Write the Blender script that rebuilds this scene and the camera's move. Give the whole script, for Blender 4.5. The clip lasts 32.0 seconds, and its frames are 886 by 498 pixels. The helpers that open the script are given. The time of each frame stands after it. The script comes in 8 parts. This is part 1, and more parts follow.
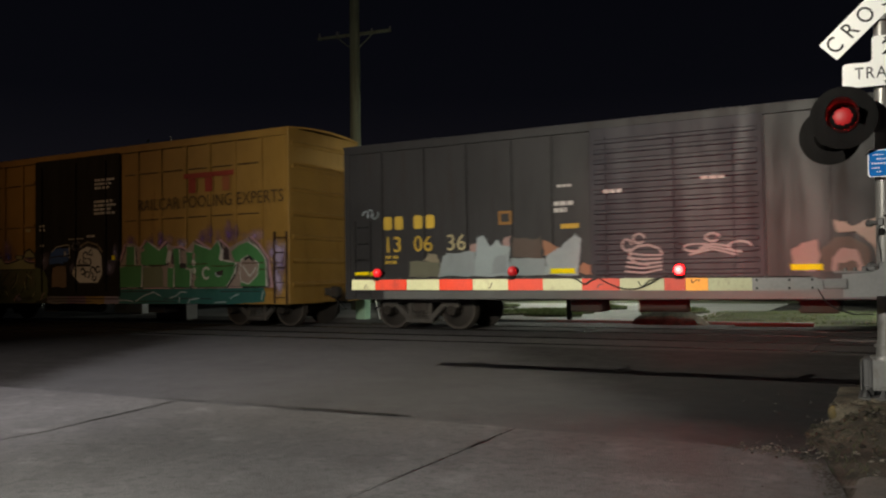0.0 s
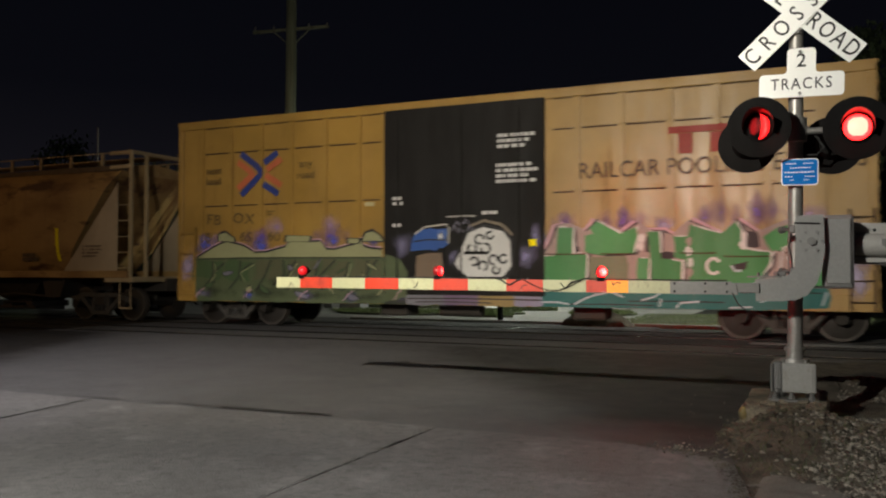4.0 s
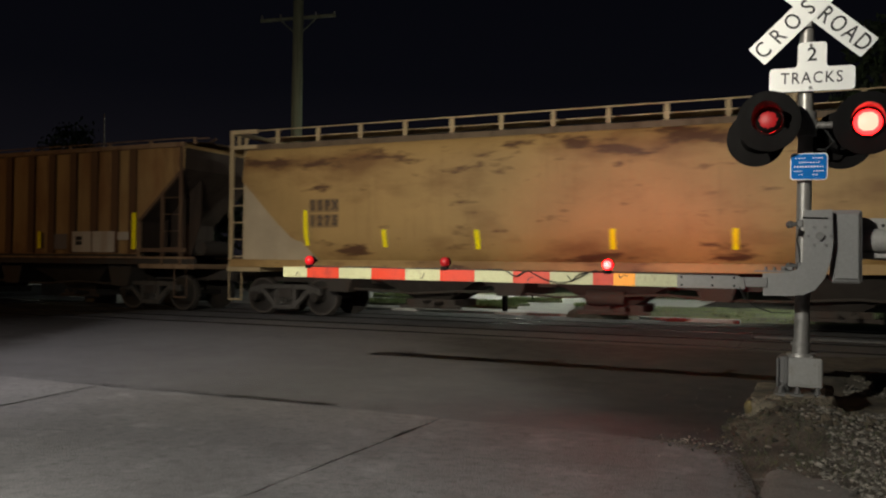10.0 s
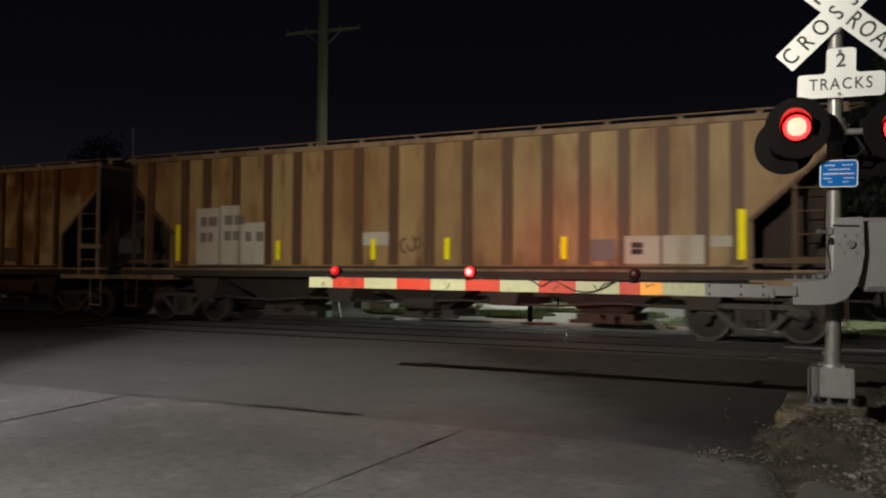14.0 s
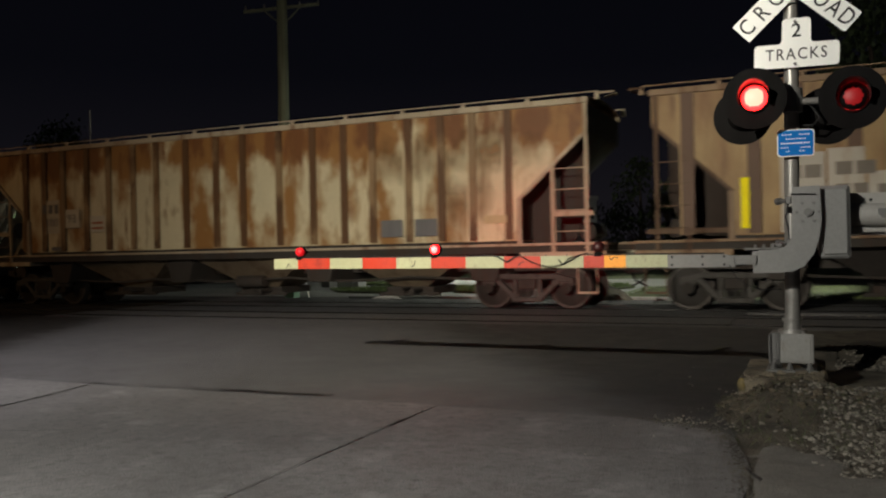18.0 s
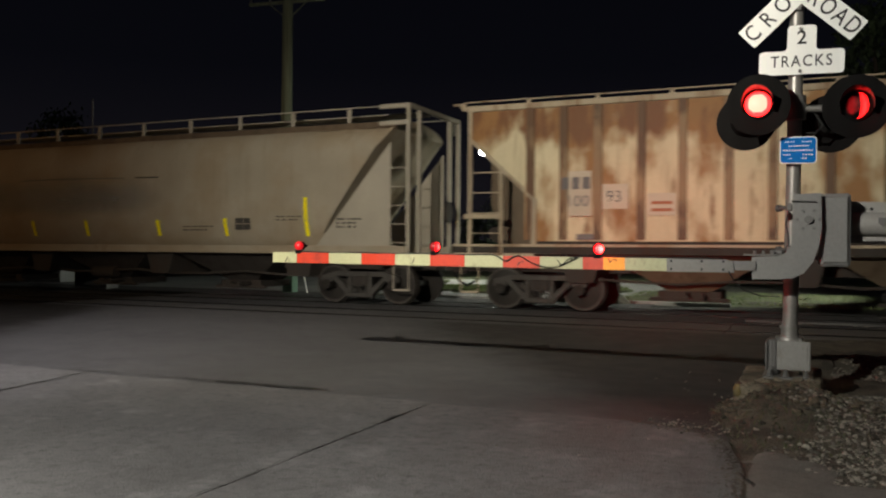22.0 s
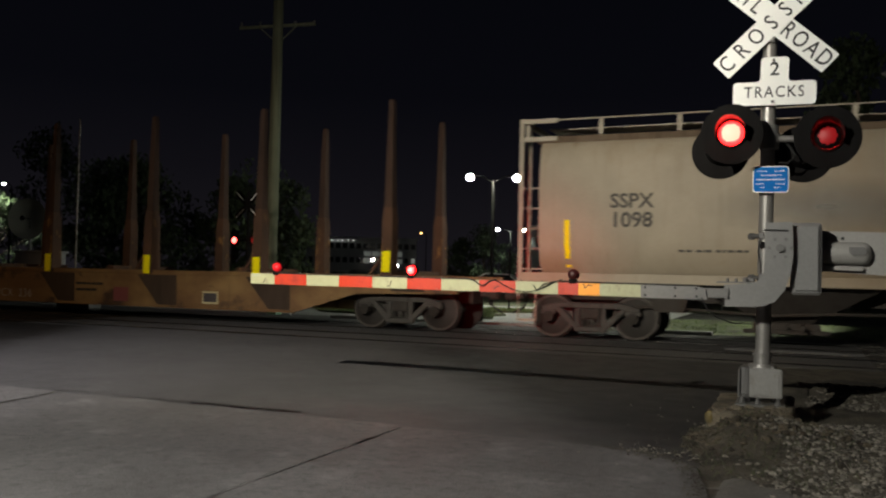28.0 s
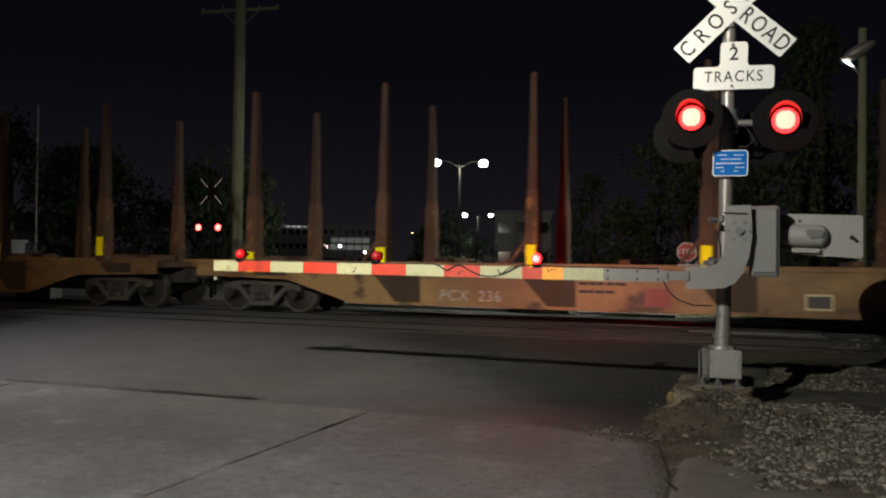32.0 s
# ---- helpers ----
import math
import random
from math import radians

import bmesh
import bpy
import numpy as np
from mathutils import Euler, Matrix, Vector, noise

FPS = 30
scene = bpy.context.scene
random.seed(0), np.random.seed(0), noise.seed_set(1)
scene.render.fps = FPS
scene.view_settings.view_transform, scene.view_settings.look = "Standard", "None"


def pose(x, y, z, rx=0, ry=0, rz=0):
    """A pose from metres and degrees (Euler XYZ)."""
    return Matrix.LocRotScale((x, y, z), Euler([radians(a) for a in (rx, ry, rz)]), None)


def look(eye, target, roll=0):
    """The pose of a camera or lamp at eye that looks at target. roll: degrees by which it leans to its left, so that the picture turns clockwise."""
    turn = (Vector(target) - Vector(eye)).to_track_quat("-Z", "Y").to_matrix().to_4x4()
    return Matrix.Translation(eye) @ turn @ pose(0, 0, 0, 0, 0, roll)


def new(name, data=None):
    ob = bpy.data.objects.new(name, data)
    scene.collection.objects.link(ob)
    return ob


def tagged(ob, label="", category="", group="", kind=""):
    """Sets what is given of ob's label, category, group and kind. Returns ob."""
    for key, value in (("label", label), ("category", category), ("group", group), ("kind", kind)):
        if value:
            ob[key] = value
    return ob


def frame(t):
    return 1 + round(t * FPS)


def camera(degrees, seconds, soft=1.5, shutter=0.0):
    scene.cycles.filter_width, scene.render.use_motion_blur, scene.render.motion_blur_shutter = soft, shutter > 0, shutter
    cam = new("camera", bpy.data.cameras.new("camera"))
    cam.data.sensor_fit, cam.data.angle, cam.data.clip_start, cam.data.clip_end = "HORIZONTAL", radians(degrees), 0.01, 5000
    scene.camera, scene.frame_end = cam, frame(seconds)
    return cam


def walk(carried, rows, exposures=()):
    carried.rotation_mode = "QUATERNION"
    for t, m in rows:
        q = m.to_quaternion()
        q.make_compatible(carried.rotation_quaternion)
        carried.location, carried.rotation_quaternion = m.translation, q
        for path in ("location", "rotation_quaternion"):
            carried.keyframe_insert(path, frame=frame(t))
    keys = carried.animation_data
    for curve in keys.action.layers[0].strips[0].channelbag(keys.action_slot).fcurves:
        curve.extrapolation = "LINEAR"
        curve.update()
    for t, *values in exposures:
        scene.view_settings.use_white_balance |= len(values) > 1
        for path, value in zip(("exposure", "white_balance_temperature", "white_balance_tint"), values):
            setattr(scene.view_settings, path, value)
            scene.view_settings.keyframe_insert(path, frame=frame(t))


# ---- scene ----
cam = camera(55.9, 32.0, soft=2.1, shutter=0.7)
PATH = [
    (0, (0.207, -0.18, 1.282), (-0.747, 1.577, 1.344), -0.9),
    (0.5, (0.244, -0.151, 1.281), (-0.692, 1.615, 1.347), -0.7),
    (1, (0.282, -0.127, 1.274), (-0.632, 1.651, 1.353), -0.5),
    (1.5, (0.286, -0.119, 1.282), (-0.604, 1.67, 1.363), -0.4),
    (2, (0.297, -0.119, 1.284), (-0.568, 1.682, 1.366), -0.3),
    (2.5, (0.302, -0.14, 1.28), (-0.543, 1.671, 1.358), -0.3),
    (3, (0.298, -0.119, 1.278), (-0.532, 1.699, 1.35), -0.3),
    (3.5, (0.295, -0.119, 1.276), (-0.527, 1.703, 1.341), -0.1),
    (5.5, (0.305, -0.145, 1.279), (-0.515, 1.678, 1.332), 0.3),
    (6, (0.299, -0.149, 1.278), (-0.52, 1.675, 1.33), 0.5),
    (6.5, (0.3, -0.146, 1.28), (-0.518, 1.678, 1.328), 0.7),
    (7, (0.291, -0.149, 1.279), (-0.524, 1.677, 1.324), 0.8),
    (7.5, (0.282, -0.128, 1.281), (-0.531, 1.698, 1.322), 0.9),
    (8, (0.276, -0.116, 1.275), (-0.538, 1.71, 1.315), 0.9),
    (8.5, (0.269, -0.12, 1.267), (-0.545, 1.707, 1.306), 0.8),
    (9, (0.27, -0.128, 1.269), (-0.549, 1.697, 1.306), 0.7),
    (9.5, (0.272, -0.124, 1.27), (-0.551, 1.699, 1.307), 0.6),
    (10, (0.275, -0.134, 1.283), (-0.553, 1.686, 1.32), 0.6),
    (10.5, (0.274, -0.139, 1.277), (-0.555, 1.68, 1.319), 0.7),
    (11, (0.274, -0.137, 1.271), (-0.558, 1.681, 1.32), 0.8),
    (11.5, (0.277, -0.152, 1.287), (-0.556, 1.665, 1.336), 0.9),
    (12, (0.28, -0.147, 1.28), (-0.554, 1.67, 1.333), 1.1),
    (12.5, (0.275, -0.145, 1.275), (-0.559, 1.672, 1.33), 1.1),
    (13, (0.268, -0.145, 1.271), (-0.573, 1.668, 1.325), 1.1),
    (13.5, (0.268, -0.146, 1.28), (-0.592, 1.659, 1.336), 0.8),
    (14, (0.267, -0.131, 1.275), (-0.614, 1.663, 1.337), 0.4),
    (14.5, (0.256, -0.125, 1.275), (-0.639, 1.663, 1.342), -0.2),
    (15, (0.24, -0.13, 1.289), (-0.661, 1.654, 1.357), -0.9),
    (15.5, (0.237, -0.117, 1.28), (-0.65, 1.675, 1.337), -1.3),
    (17.5, (0.284, -0.117, 1.292), (-0.529, 1.71, 1.293), -1.3),
    (18, (0.291, -0.121, 1.294), (-0.521, 1.707, 1.298), -1.2),
    (18.5, (0.291, -0.117, 1.29), (-0.52, 1.712, 1.301), -1.0),
    (19, (0.286, -0.128, 1.296), (-0.525, 1.701, 1.31), -0.9),
    (19.5, (0.272, -0.131, 1.288), (-0.537, 1.698, 1.307), -0.6),
    (20, (0.294, -0.119, 1.285), (-0.52, 1.708, 1.304), -0.3),
    (20.5, (0.277, -0.126, 1.286), (-0.532, 1.703, 1.301), -0.1),
    (21, (0.296, -0.119, 1.291), (-0.517, 1.708, 1.3), 0.0),
    (21.5, (0.277, -0.12, 1.28), (-0.531, 1.71, 1.286), 0.2),
    (22, (0.287, -0.114, 1.279), (-0.523, 1.714, 1.281), 0.4),
    (22.5, (0.29, -0.117, 1.279), (-0.525, 1.71, 1.278), 0.4),
    (23, (0.289, -0.114, 1.281), (-0.533, 1.709, 1.278), 0.4),
    (23.5, (0.272, -0.126, 1.281), (-0.552, 1.696, 1.277), 0.2),
    (24, (0.268, -0.124, 1.278), (-0.565, 1.694, 1.271), -0.1),
    (24.5, (0.295, -0.097, 1.284), (-0.558, 1.712, 1.273), -0.5),
    (25, (0.32, -0.091, 1.286), (-0.569, 1.7, 1.276), -0.9),
    (25.5, (0.271, -0.11, 1.278), (-0.632, 1.675, 1.281), -1.1),
    (27.5, (0.357, -0.089, 1.287), (-0.459, 1.736, 1.353), 0.8),
    (28, (0.404, -0.093, 1.267), (-0.382, 1.745, 1.329), 1.2),
    (28.5, (0.442, -0.094, 1.267), (-0.323, 1.754, 1.317), 1.2),
    (29, (0.441, -0.081, 1.253), (-0.31, 1.772, 1.291), 1.2),
    (29.5, (0.439, -0.066, 1.261), (-0.303, 1.791, 1.287), 1.0),
    (30, (0.432, -0.082, 1.268), (-0.3, 1.779, 1.285), 0.8),
    (30.5, (0.435, -0.076, 1.262), (-0.291, 1.787, 1.279), 0.8),
    (31, (0.43, -0.074, 1.261), (-0.292, 1.791, 1.28), 0.7),
    (31.5, (0.436, -0.076, 1.261), (-0.282, 1.791, 1.283), 0.7),
    (32, (0.434, -0.082, 1.263), (-0.28, 1.786, 1.292), 0.7),
]
walk(cam, [(t, look(eye, target, roll)) for t, eye, target, roll in PATH], [(0, 0.05), (1.5, 0.22), (3.5, 0.22), (5.5, 0.07), (8, 0.0), (27.0, 0.0), (30.0, 0.15), (32, 0.18)])


# ---- world, lamps, exposure ----
world = bpy.data.worlds.new("night_sky")
scene.world = world
world.use_nodes = True
wt = world.node_tree
wt.nodes.clear()
w_out = wt.nodes.new("ShaderNodeOutputWorld")
w_bg = wt.nodes.new("ShaderNodeBackground")
w_ramp = wt.nodes.new("ShaderNodeValToRGB")
w_sep = wt.nodes.new("ShaderNodeSeparateXYZ")
w_co = wt.nodes.new("ShaderNodeTexCoord")
wt.links.new(w_co.outputs["Generated"], w_sep.inputs[0])
wt.links.new(w_sep.outputs["Z"], w_ramp.inputs[0])
wt.links.new(w_ramp.outputs[0], w_bg.inputs[0])
wt.links.new(w_bg.outputs[0], w_out.inputs[0])
stops = w_ramp.color_ramp.elements
stops.new(0.12)
stops.new(0.21)
for stop, (where, colour) in zip(stops, ((0.0, (0.0088, 0.0078, 0.0098)), (0.12, (0.0046, 0.0043, 0.0060)), (0.21, (0.0023, 0.0024, 0.0038)), (0.42, (0.0014, 0.0016, 0.0028)))):
    stop.position, stop.color = where, (*colour, 1)
w_bg.inputs[1].default_value = 1.0


def lamp(name, kind, place, target, power, colour, size=0.3, cone=150, blend=1.0):
    d = bpy.data.lights.new(name, kind)
    d.energy, d.color = power, colour
    if kind == "SPOT":
        d.spot_size, d.spot_blend = radians(cone), blend
    d.shadow_soft_size = size
    ob = new(name, d)
    ob.matrix_world = look(place, target)
    return ob


# the street lamp of the crossing, behind and above the camera
lamp("street_lamp_light", "SPOT", (-3.57, -1.3, 4.75), (-5.7, 16.5, 3.2), 5900, (1.0, 0.90, 0.72), 0.04, 68, 0.95)
lamp("street_lamp_spill", "SPOT", (-3.57, -1.3, 4.75), (-2.6, 7.2, 0.3), 2350, (0.97, 0.95, 0.86), 0.04, 112, 0.75)
# an added, unseen fill behind the camera that brightens the left near road
lamp("road_fill_light", "SPOT", (-9.5, -7.5, 8.0), (-10.4, 2.6, 0.0), 13000, (1.0, 0.94, 0.95), 0.15, 47, 0.8)
# an added, unseen orange light, which only reaches the far end of the train
lamp("orange_fill_light", "SPOT", (-27.0, -3.5, 8.5), (-20.0, 16.5, 3.4), 1350, (1.0, 0.58, 0.24), 0.15, 36, 0.9)
# an added light by the unlit far-corner cobra head, shining down on the grass
lamp("corner_fill_light", "SPOT", (2.62, 24.3, 6.72), (-6.0, 25.8, 0.0), 6800, (0.95, 1.0, 0.84), 0.15, 90, 0.3)
# the heads of the car park's mast lights beyond the tracks
lamp("car_park_light", "SPOT", (-12.0, 34.4, 5.45), (-11.0, 33.0, 0), 2100, (0.97, 1.0, 0.80), 0.3, 118, 0.5)
lamp("tree_lamp_light", "SPOT", (-41.0, 33.4, 5.75), (-42.4, 33.9, 2.5), 800, (0.95, 1.0, 0.85), 0.15, 120, 0.6)
lamp("distant_park_light", "SPOT", (-23.4, 70.9, 5.3), (-23.4, 70.0, 0), 1500, (0.86, 1.0, 0.84), 0.3, 130, 0.4)


# ---- materials ----
def nodes_of(name):
    m = bpy.data.materials.new(name)
    m.use_nodes = True
    t = m.node_tree
    return m, t, t.nodes["Principled BSDF"]


def tex_noise(t, scale, detail=4.0, stretch=(1, 1, 1), rough=0.6, vec=None):
    co = t.nodes.new("ShaderNodeTexCoord")
    mp = t.nodes.new("ShaderNodeMapping")
    mp.inputs["Scale"].default_value = stretch
    t.links.new(vec or co.outputs["Object"], mp.inputs[0])
    n = t.nodes.new("ShaderNodeTexNoise")
    n.inputs["Scale"].default_value, n.inputs["Detail"].default_value, n.inputs["Roughness"].default_value = scale, detail, rough
    t.links.new(mp.outputs[0], n.inputs["Vector"])
    return n.outputs["Fac"]


def ramp(t, fac, lo, hi, a=(0, 0, 0), b=(1, 1, 1)):
    r = t.nodes.new("ShaderNodeValToRGB")
    r.color_ramp.elements[0].position, r.color_ramp.elements[1].position = lo, hi
    r.color_ramp.elements[0].color, r.color_ramp.elements[1].color = (*a, 1), (*b, 1)
    t.links.new(fac, r.inputs[0])
    return r.outputs[0]


def mix(t, fac, a, b, blend="MIX"):
    n = t.nodes.new("ShaderNodeMix")
    n.data_type, n.blend_type = "RGBA", blend
    for sock, v in ((0, fac), (6, a), (7, b)):
        if isinstance(v, (int, float)):
            n.inputs[sock].default_value = v
        elif isinstance(v, tuple):
            n.inputs[sock].default_value = (*v, 1)
        else:
            t.links.new(v, n.inputs[sock])
    return n.outputs[2]


def bump(t, bsdf, height, strength=0.3, distance=0.02):
    b = t.nodes.new("ShaderNodeBump")
    b.inputs["Strength"].default_value, b.inputs["Distance"].default_value = strength, distance
    t.links.new(height, b.inputs["Height"])
    t.links.new(b.outputs[0], bsdf.inputs["Normal"])


def painted(name, base, rough=0.55, wear=(0.16, 0.07, 0.03), wear_lo=0.60, wear_hi=0.75, grime=0.35, streak=(1.2, 1.2, 0.18), metal=0.0, scale=1.6, gloss=0.5, grain=0.25):
    """Weathered paint: broad fading, rust in vertical streaks, fine grain."""
    m, t, p = nodes_of(name)
    broad = tex_noise(t, scale * 0.35, 5)
    runs = tex_noise(t, scale * 1.5, 6, streak, 0.65)
    fine = tex_noise(t, 38, 3)
    c = mix(t, ramp(t, broad, 0.35, 0.7), tuple(v * (1 - grime) for v in base), base)
    c = mix(t, ramp(t, runs, wear_lo, wear_hi), c, wear)
    c = mix(t, grain, c, ramp(t, fine, 0.25, 0.75, (0.35, 0.35, 0.35), (1, 1, 1)), "MULTIPLY")
    t.links.new(c, p.inputs["Base Color"])
    t.links.new(ramp(t, runs, 0.4, 0.8, (rough,) * 3, (min(1, rough + 0.3),) * 3), p.inputs["Roughness"])
    p.inputs["Metallic"].default_value = metal
    p.inputs["Specular IOR Level"].default_value = gloss
    bump(t, p, fine, 0.12, 0.01)
    return m


def weathered(name, base, wash, rust, levels, z0, z1, wash_by=(1.3, 1, 0.75), rust_by=(1.2, 1, 0.35), wash_at=(0.47, 0.64), rust_at=(0.60, 0.72), runs=0.45, grime=0.25):
    """Old car paint: a soft brown wash, darker rust in it and thin runs. levels: how much more wash at even steps from z0 to z1."""
    m, t, p = nodes_of(name)
    co = t.nodes.new("ShaderNodeTexCoord")
    sep = t.nodes.new("ShaderNodeSeparateXYZ")
    t.links.new(co.outputs["Object"], sep.inputs[0])
    mr = t.nodes.new("ShaderNodeMapRange")
    mr.inputs[1].default_value, mr.inputs[2].default_value = z0, z1
    t.links.new(sep.outputs["Z"], mr.inputs[0])
    prof = t.nodes.new("ShaderNodeValToRGB")
    el = prof.color_ramp.elements
    while len(el) < len(levels):
        el.new(0.5)
    for k, v in enumerate(levels):
        el[k].position, el[k].color = k / (len(levels) - 1), (v, v, v, 1)
    t.links.new(mr.outputs[0], prof.inputs[0])

    def plus(a, b):
        n = t.nodes.new("ShaderNodeMath")
        n.operation = "ADD"
        t.links.new(a, n.inputs[0])
        t.links.new(b, n.inputs[1])
        return n.outputs[0]

    soft = plus(tex_noise(t, 1.0, 5, wash_by, 0.55), prof.outputs[0])
    deep = plus(tex_noise(t, 1.9, 6, rust_by, 0.6), prof.outputs[0])
    thin = tex_noise(t, 5.0, 5, (1.6, 1, 0.10), 0.6)
    fine = tex_noise(t, 30, 3)
    c = mix(t, ramp(t, tex_noise(t, 0.45, 4), 0.35, 0.7), tuple(v * (1 - grime) for v in base), base)
    c = mix(t, ramp(t, soft, *wash_at), c, wash)
    c = mix(t, ramp(t, deep, *rust_at), c, rust)
    c = mix(t, ramp(t, thin, 0.56, 0.74, (0, 0, 0), (runs,) * 3), c, tuple(v * 0.7 for v in wash))
    c = mix(t, 0.2, c, ramp(t, fine, 0.25, 0.75, (0.4, 0.4, 0.4), (1, 1, 1)), "MULTIPLY")
    t.links.new(c, p.inputs["Base Color"])
    p.inputs["Roughness"].default_value = 0.62
    bump(t, p, fine, 0.12, 0.01)
    return m


def overspray(name, colour, density=0.9, scale=3.0, ragged=0.6):
    """A cloud of spray paint that thins out towards its edge."""
    m, t, p = nodes_of(name)
    co = t.nodes.new("ShaderNodeTexCoord")
    mp = t.nodes.new("ShaderNodeMapping")
    mp.inputs["Location"].default_value, mp.inputs["Scale"].default_value = (-1, 0, -1), (2, 0, 2)
    t.links.new(co.outputs["Generated"], mp.inputs[0])
    n = t.nodes.new("ShaderNodeVectorMath")
    n.operation = "LENGTH"
    t.links.new(mp.outputs[0], n.inputs[0])
    add = t.nodes.new("ShaderNodeMath")
    add.operation = "ADD"
    t.links.new(n.outputs["Value"], add.inputs[0])
    t.links.new(ramp(t, tex_noise(t, scale, 4, (1.4, 1, 0.8)), 0.28, 0.72, (-ragged,) * 3, (ragged,) * 3), add.inputs[1])
    t.links.new(ramp(t, add.outputs[0], 0.05, 0.95, (density,) * 3, (0, 0, 0)), p.inputs["Alpha"])
    p.inputs["Base Color"].default_value = (*colour, 1)
    p.inputs["Roughness"].default_value = 0.7
    return m


def glow(name, colour, strength):
    m, t, p = nodes_of(name)
    p.inputs["Base Color"].default_value = (*[min(1, c) for c in colour], 1)
    p.inputs["Emission Color"].default_value = (*colour, 1)
    p.inputs["Emission Strength"].default_value = strength
    return m


def aggregate(name, base, dark, rough=0.9, stone=90, patch=0.5, bumps=0.5, blotch=0.3):
    """Asphalt or concrete: stone grain, stains in broad patches."""
    m, t, p = nodes_of(name)
    vor = t.nodes.new("ShaderNodeTexVoronoi")
    vor.inputs["Scale"].default_value = stone
    co = t.nodes.new("ShaderNodeTexCoord")
    t.links.new(co.outputs["Object"], vor.inputs["Vector"])
    broad = tex_noise(t, patch, 6)
    mid = tex_noise(t, patch * 7, 6)
    c = mix(t, ramp(t, broad, 0.38, 0.64), dark, base)
    c = mix(t, ramp(t, mid, 0.5, 0.72, (0, 0, 0), (0.6, 0.6, 0.6)), c, tuple(v * 0.6 for v in dark))
    c = mix(t, 0.45, c, ramp(t, vor.outputs["Color"], 0.1, 0.9, (0.45, 0.45, 0.45), (1, 1, 1)), "MULTIPLY")
    c = mix(t, ramp(t, tex_noise(t, 11, 7, rough=0.72), 0.50, 0.66, (0, 0, 0), (blotch,) * 3), c, tuple(v * 0.55 for v in dark))
    c = mix(t, ramp(t, tex_noise(t, 2.3, 7, rough=0.7), 0.54, 0.70, (0, 0, 0), (blotch,) * 3), c, tuple(v * 1.25 for v in base))
    pit = t.nodes.new("ShaderNodeTexVoronoi")
    pit.inputs["Scale"].default_value = 14
    t.links.new(co.outputs["Object"], pit.inputs["Vector"])
    c = mix(t, ramp(t, pit.outputs["Distance"], 0.05, 0.16, (blotch,) * 3, (0, 0, 0)), c, tuple(v * 0.6 for v in dark))
    t.links.new(c, p.inputs["Base Color"])
    t.links.new(ramp(t, mid, 0.3, 0.8, (rough,) * 3, (max(0.2, rough - 0.3),) * 3), p.inputs["Roughness"])
    bump(t, p, vor.outputs["Distance"], bumps, 0.012)
    return m


def varied(name, a, b, rough=0.8, lo=0.0):
    """Loose pieces that differ from one another."""
    m, t, p = nodes_of(name)
    g = t.nodes.new("ShaderNodeNewGeometry")
    c = ramp(t, g.outputs["Random Per Island"], lo, 1.0, a, b)
    c = mix(t, 0.4, c, ramp(t, tex_noise(t, 60, 3), 0.3, 0.7, (0.5, 0.5, 0.5), (1, 1, 1)), "MULTIPLY")
    t.links.new(c, p.inputs["Base Color"])
    p.inputs["Roughness"].default_value = rough
    return m


ASPHALT = aggregate("worn_asphalt", (0.118, 0.115, 0.116), (0.088, 0.085, 0.086), 0.85, 110, 0.45)
ROADMAT = aggregate("road_asphalt", (0.129, 0.126, 0.128), (0.096, 0.093, 0.095), 0.85, 110, 0.45, 0.5, 0.4)


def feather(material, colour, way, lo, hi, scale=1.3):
    """Fade the base colour towards another along a direction on the ground, with a cloudy edge."""
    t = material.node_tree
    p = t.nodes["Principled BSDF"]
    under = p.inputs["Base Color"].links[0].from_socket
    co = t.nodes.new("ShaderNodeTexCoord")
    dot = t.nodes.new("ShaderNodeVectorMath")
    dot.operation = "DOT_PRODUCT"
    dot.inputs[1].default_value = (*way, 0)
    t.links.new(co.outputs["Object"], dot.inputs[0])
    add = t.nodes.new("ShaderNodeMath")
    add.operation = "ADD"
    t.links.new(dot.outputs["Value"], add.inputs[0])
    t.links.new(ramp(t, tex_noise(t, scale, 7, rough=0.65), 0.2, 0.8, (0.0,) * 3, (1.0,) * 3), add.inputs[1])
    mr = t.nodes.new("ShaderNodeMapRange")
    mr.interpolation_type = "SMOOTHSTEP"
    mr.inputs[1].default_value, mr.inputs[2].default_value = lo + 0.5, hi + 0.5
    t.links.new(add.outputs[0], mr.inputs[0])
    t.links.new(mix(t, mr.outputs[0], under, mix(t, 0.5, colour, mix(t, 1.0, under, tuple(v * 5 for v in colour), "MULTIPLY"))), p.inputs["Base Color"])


# road colour darkens to the far right, and to near-black brown at the left
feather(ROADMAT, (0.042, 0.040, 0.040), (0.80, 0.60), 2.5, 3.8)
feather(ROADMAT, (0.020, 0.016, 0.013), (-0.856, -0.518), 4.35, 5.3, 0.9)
CONCRETE = aggregate("old_concrete", (0.178, 0.172, 0.172), (0.126, 0.121, 0.121), 0.9, 70, 0.6, 0.35, 0.8)
APRON = aggregate("dusty_concrete", (0.142, 0.133, 0.120), (0.098, 0.091, 0.082), 0.92, 60, 1.4, 0.25)
FOUNDATION = aggregate("rough_concrete", (0.29, 0.24, 0.165), (0.075, 0.062, 0.045), 0.95, 40, 3.5, 0.8)
OLDYELLOW = aggregate("worn_yellow_paint", (0.30, 0.21, 0.05), (0.10, 0.08, 0.04), 0.8, 40, 6.0, 0.5)
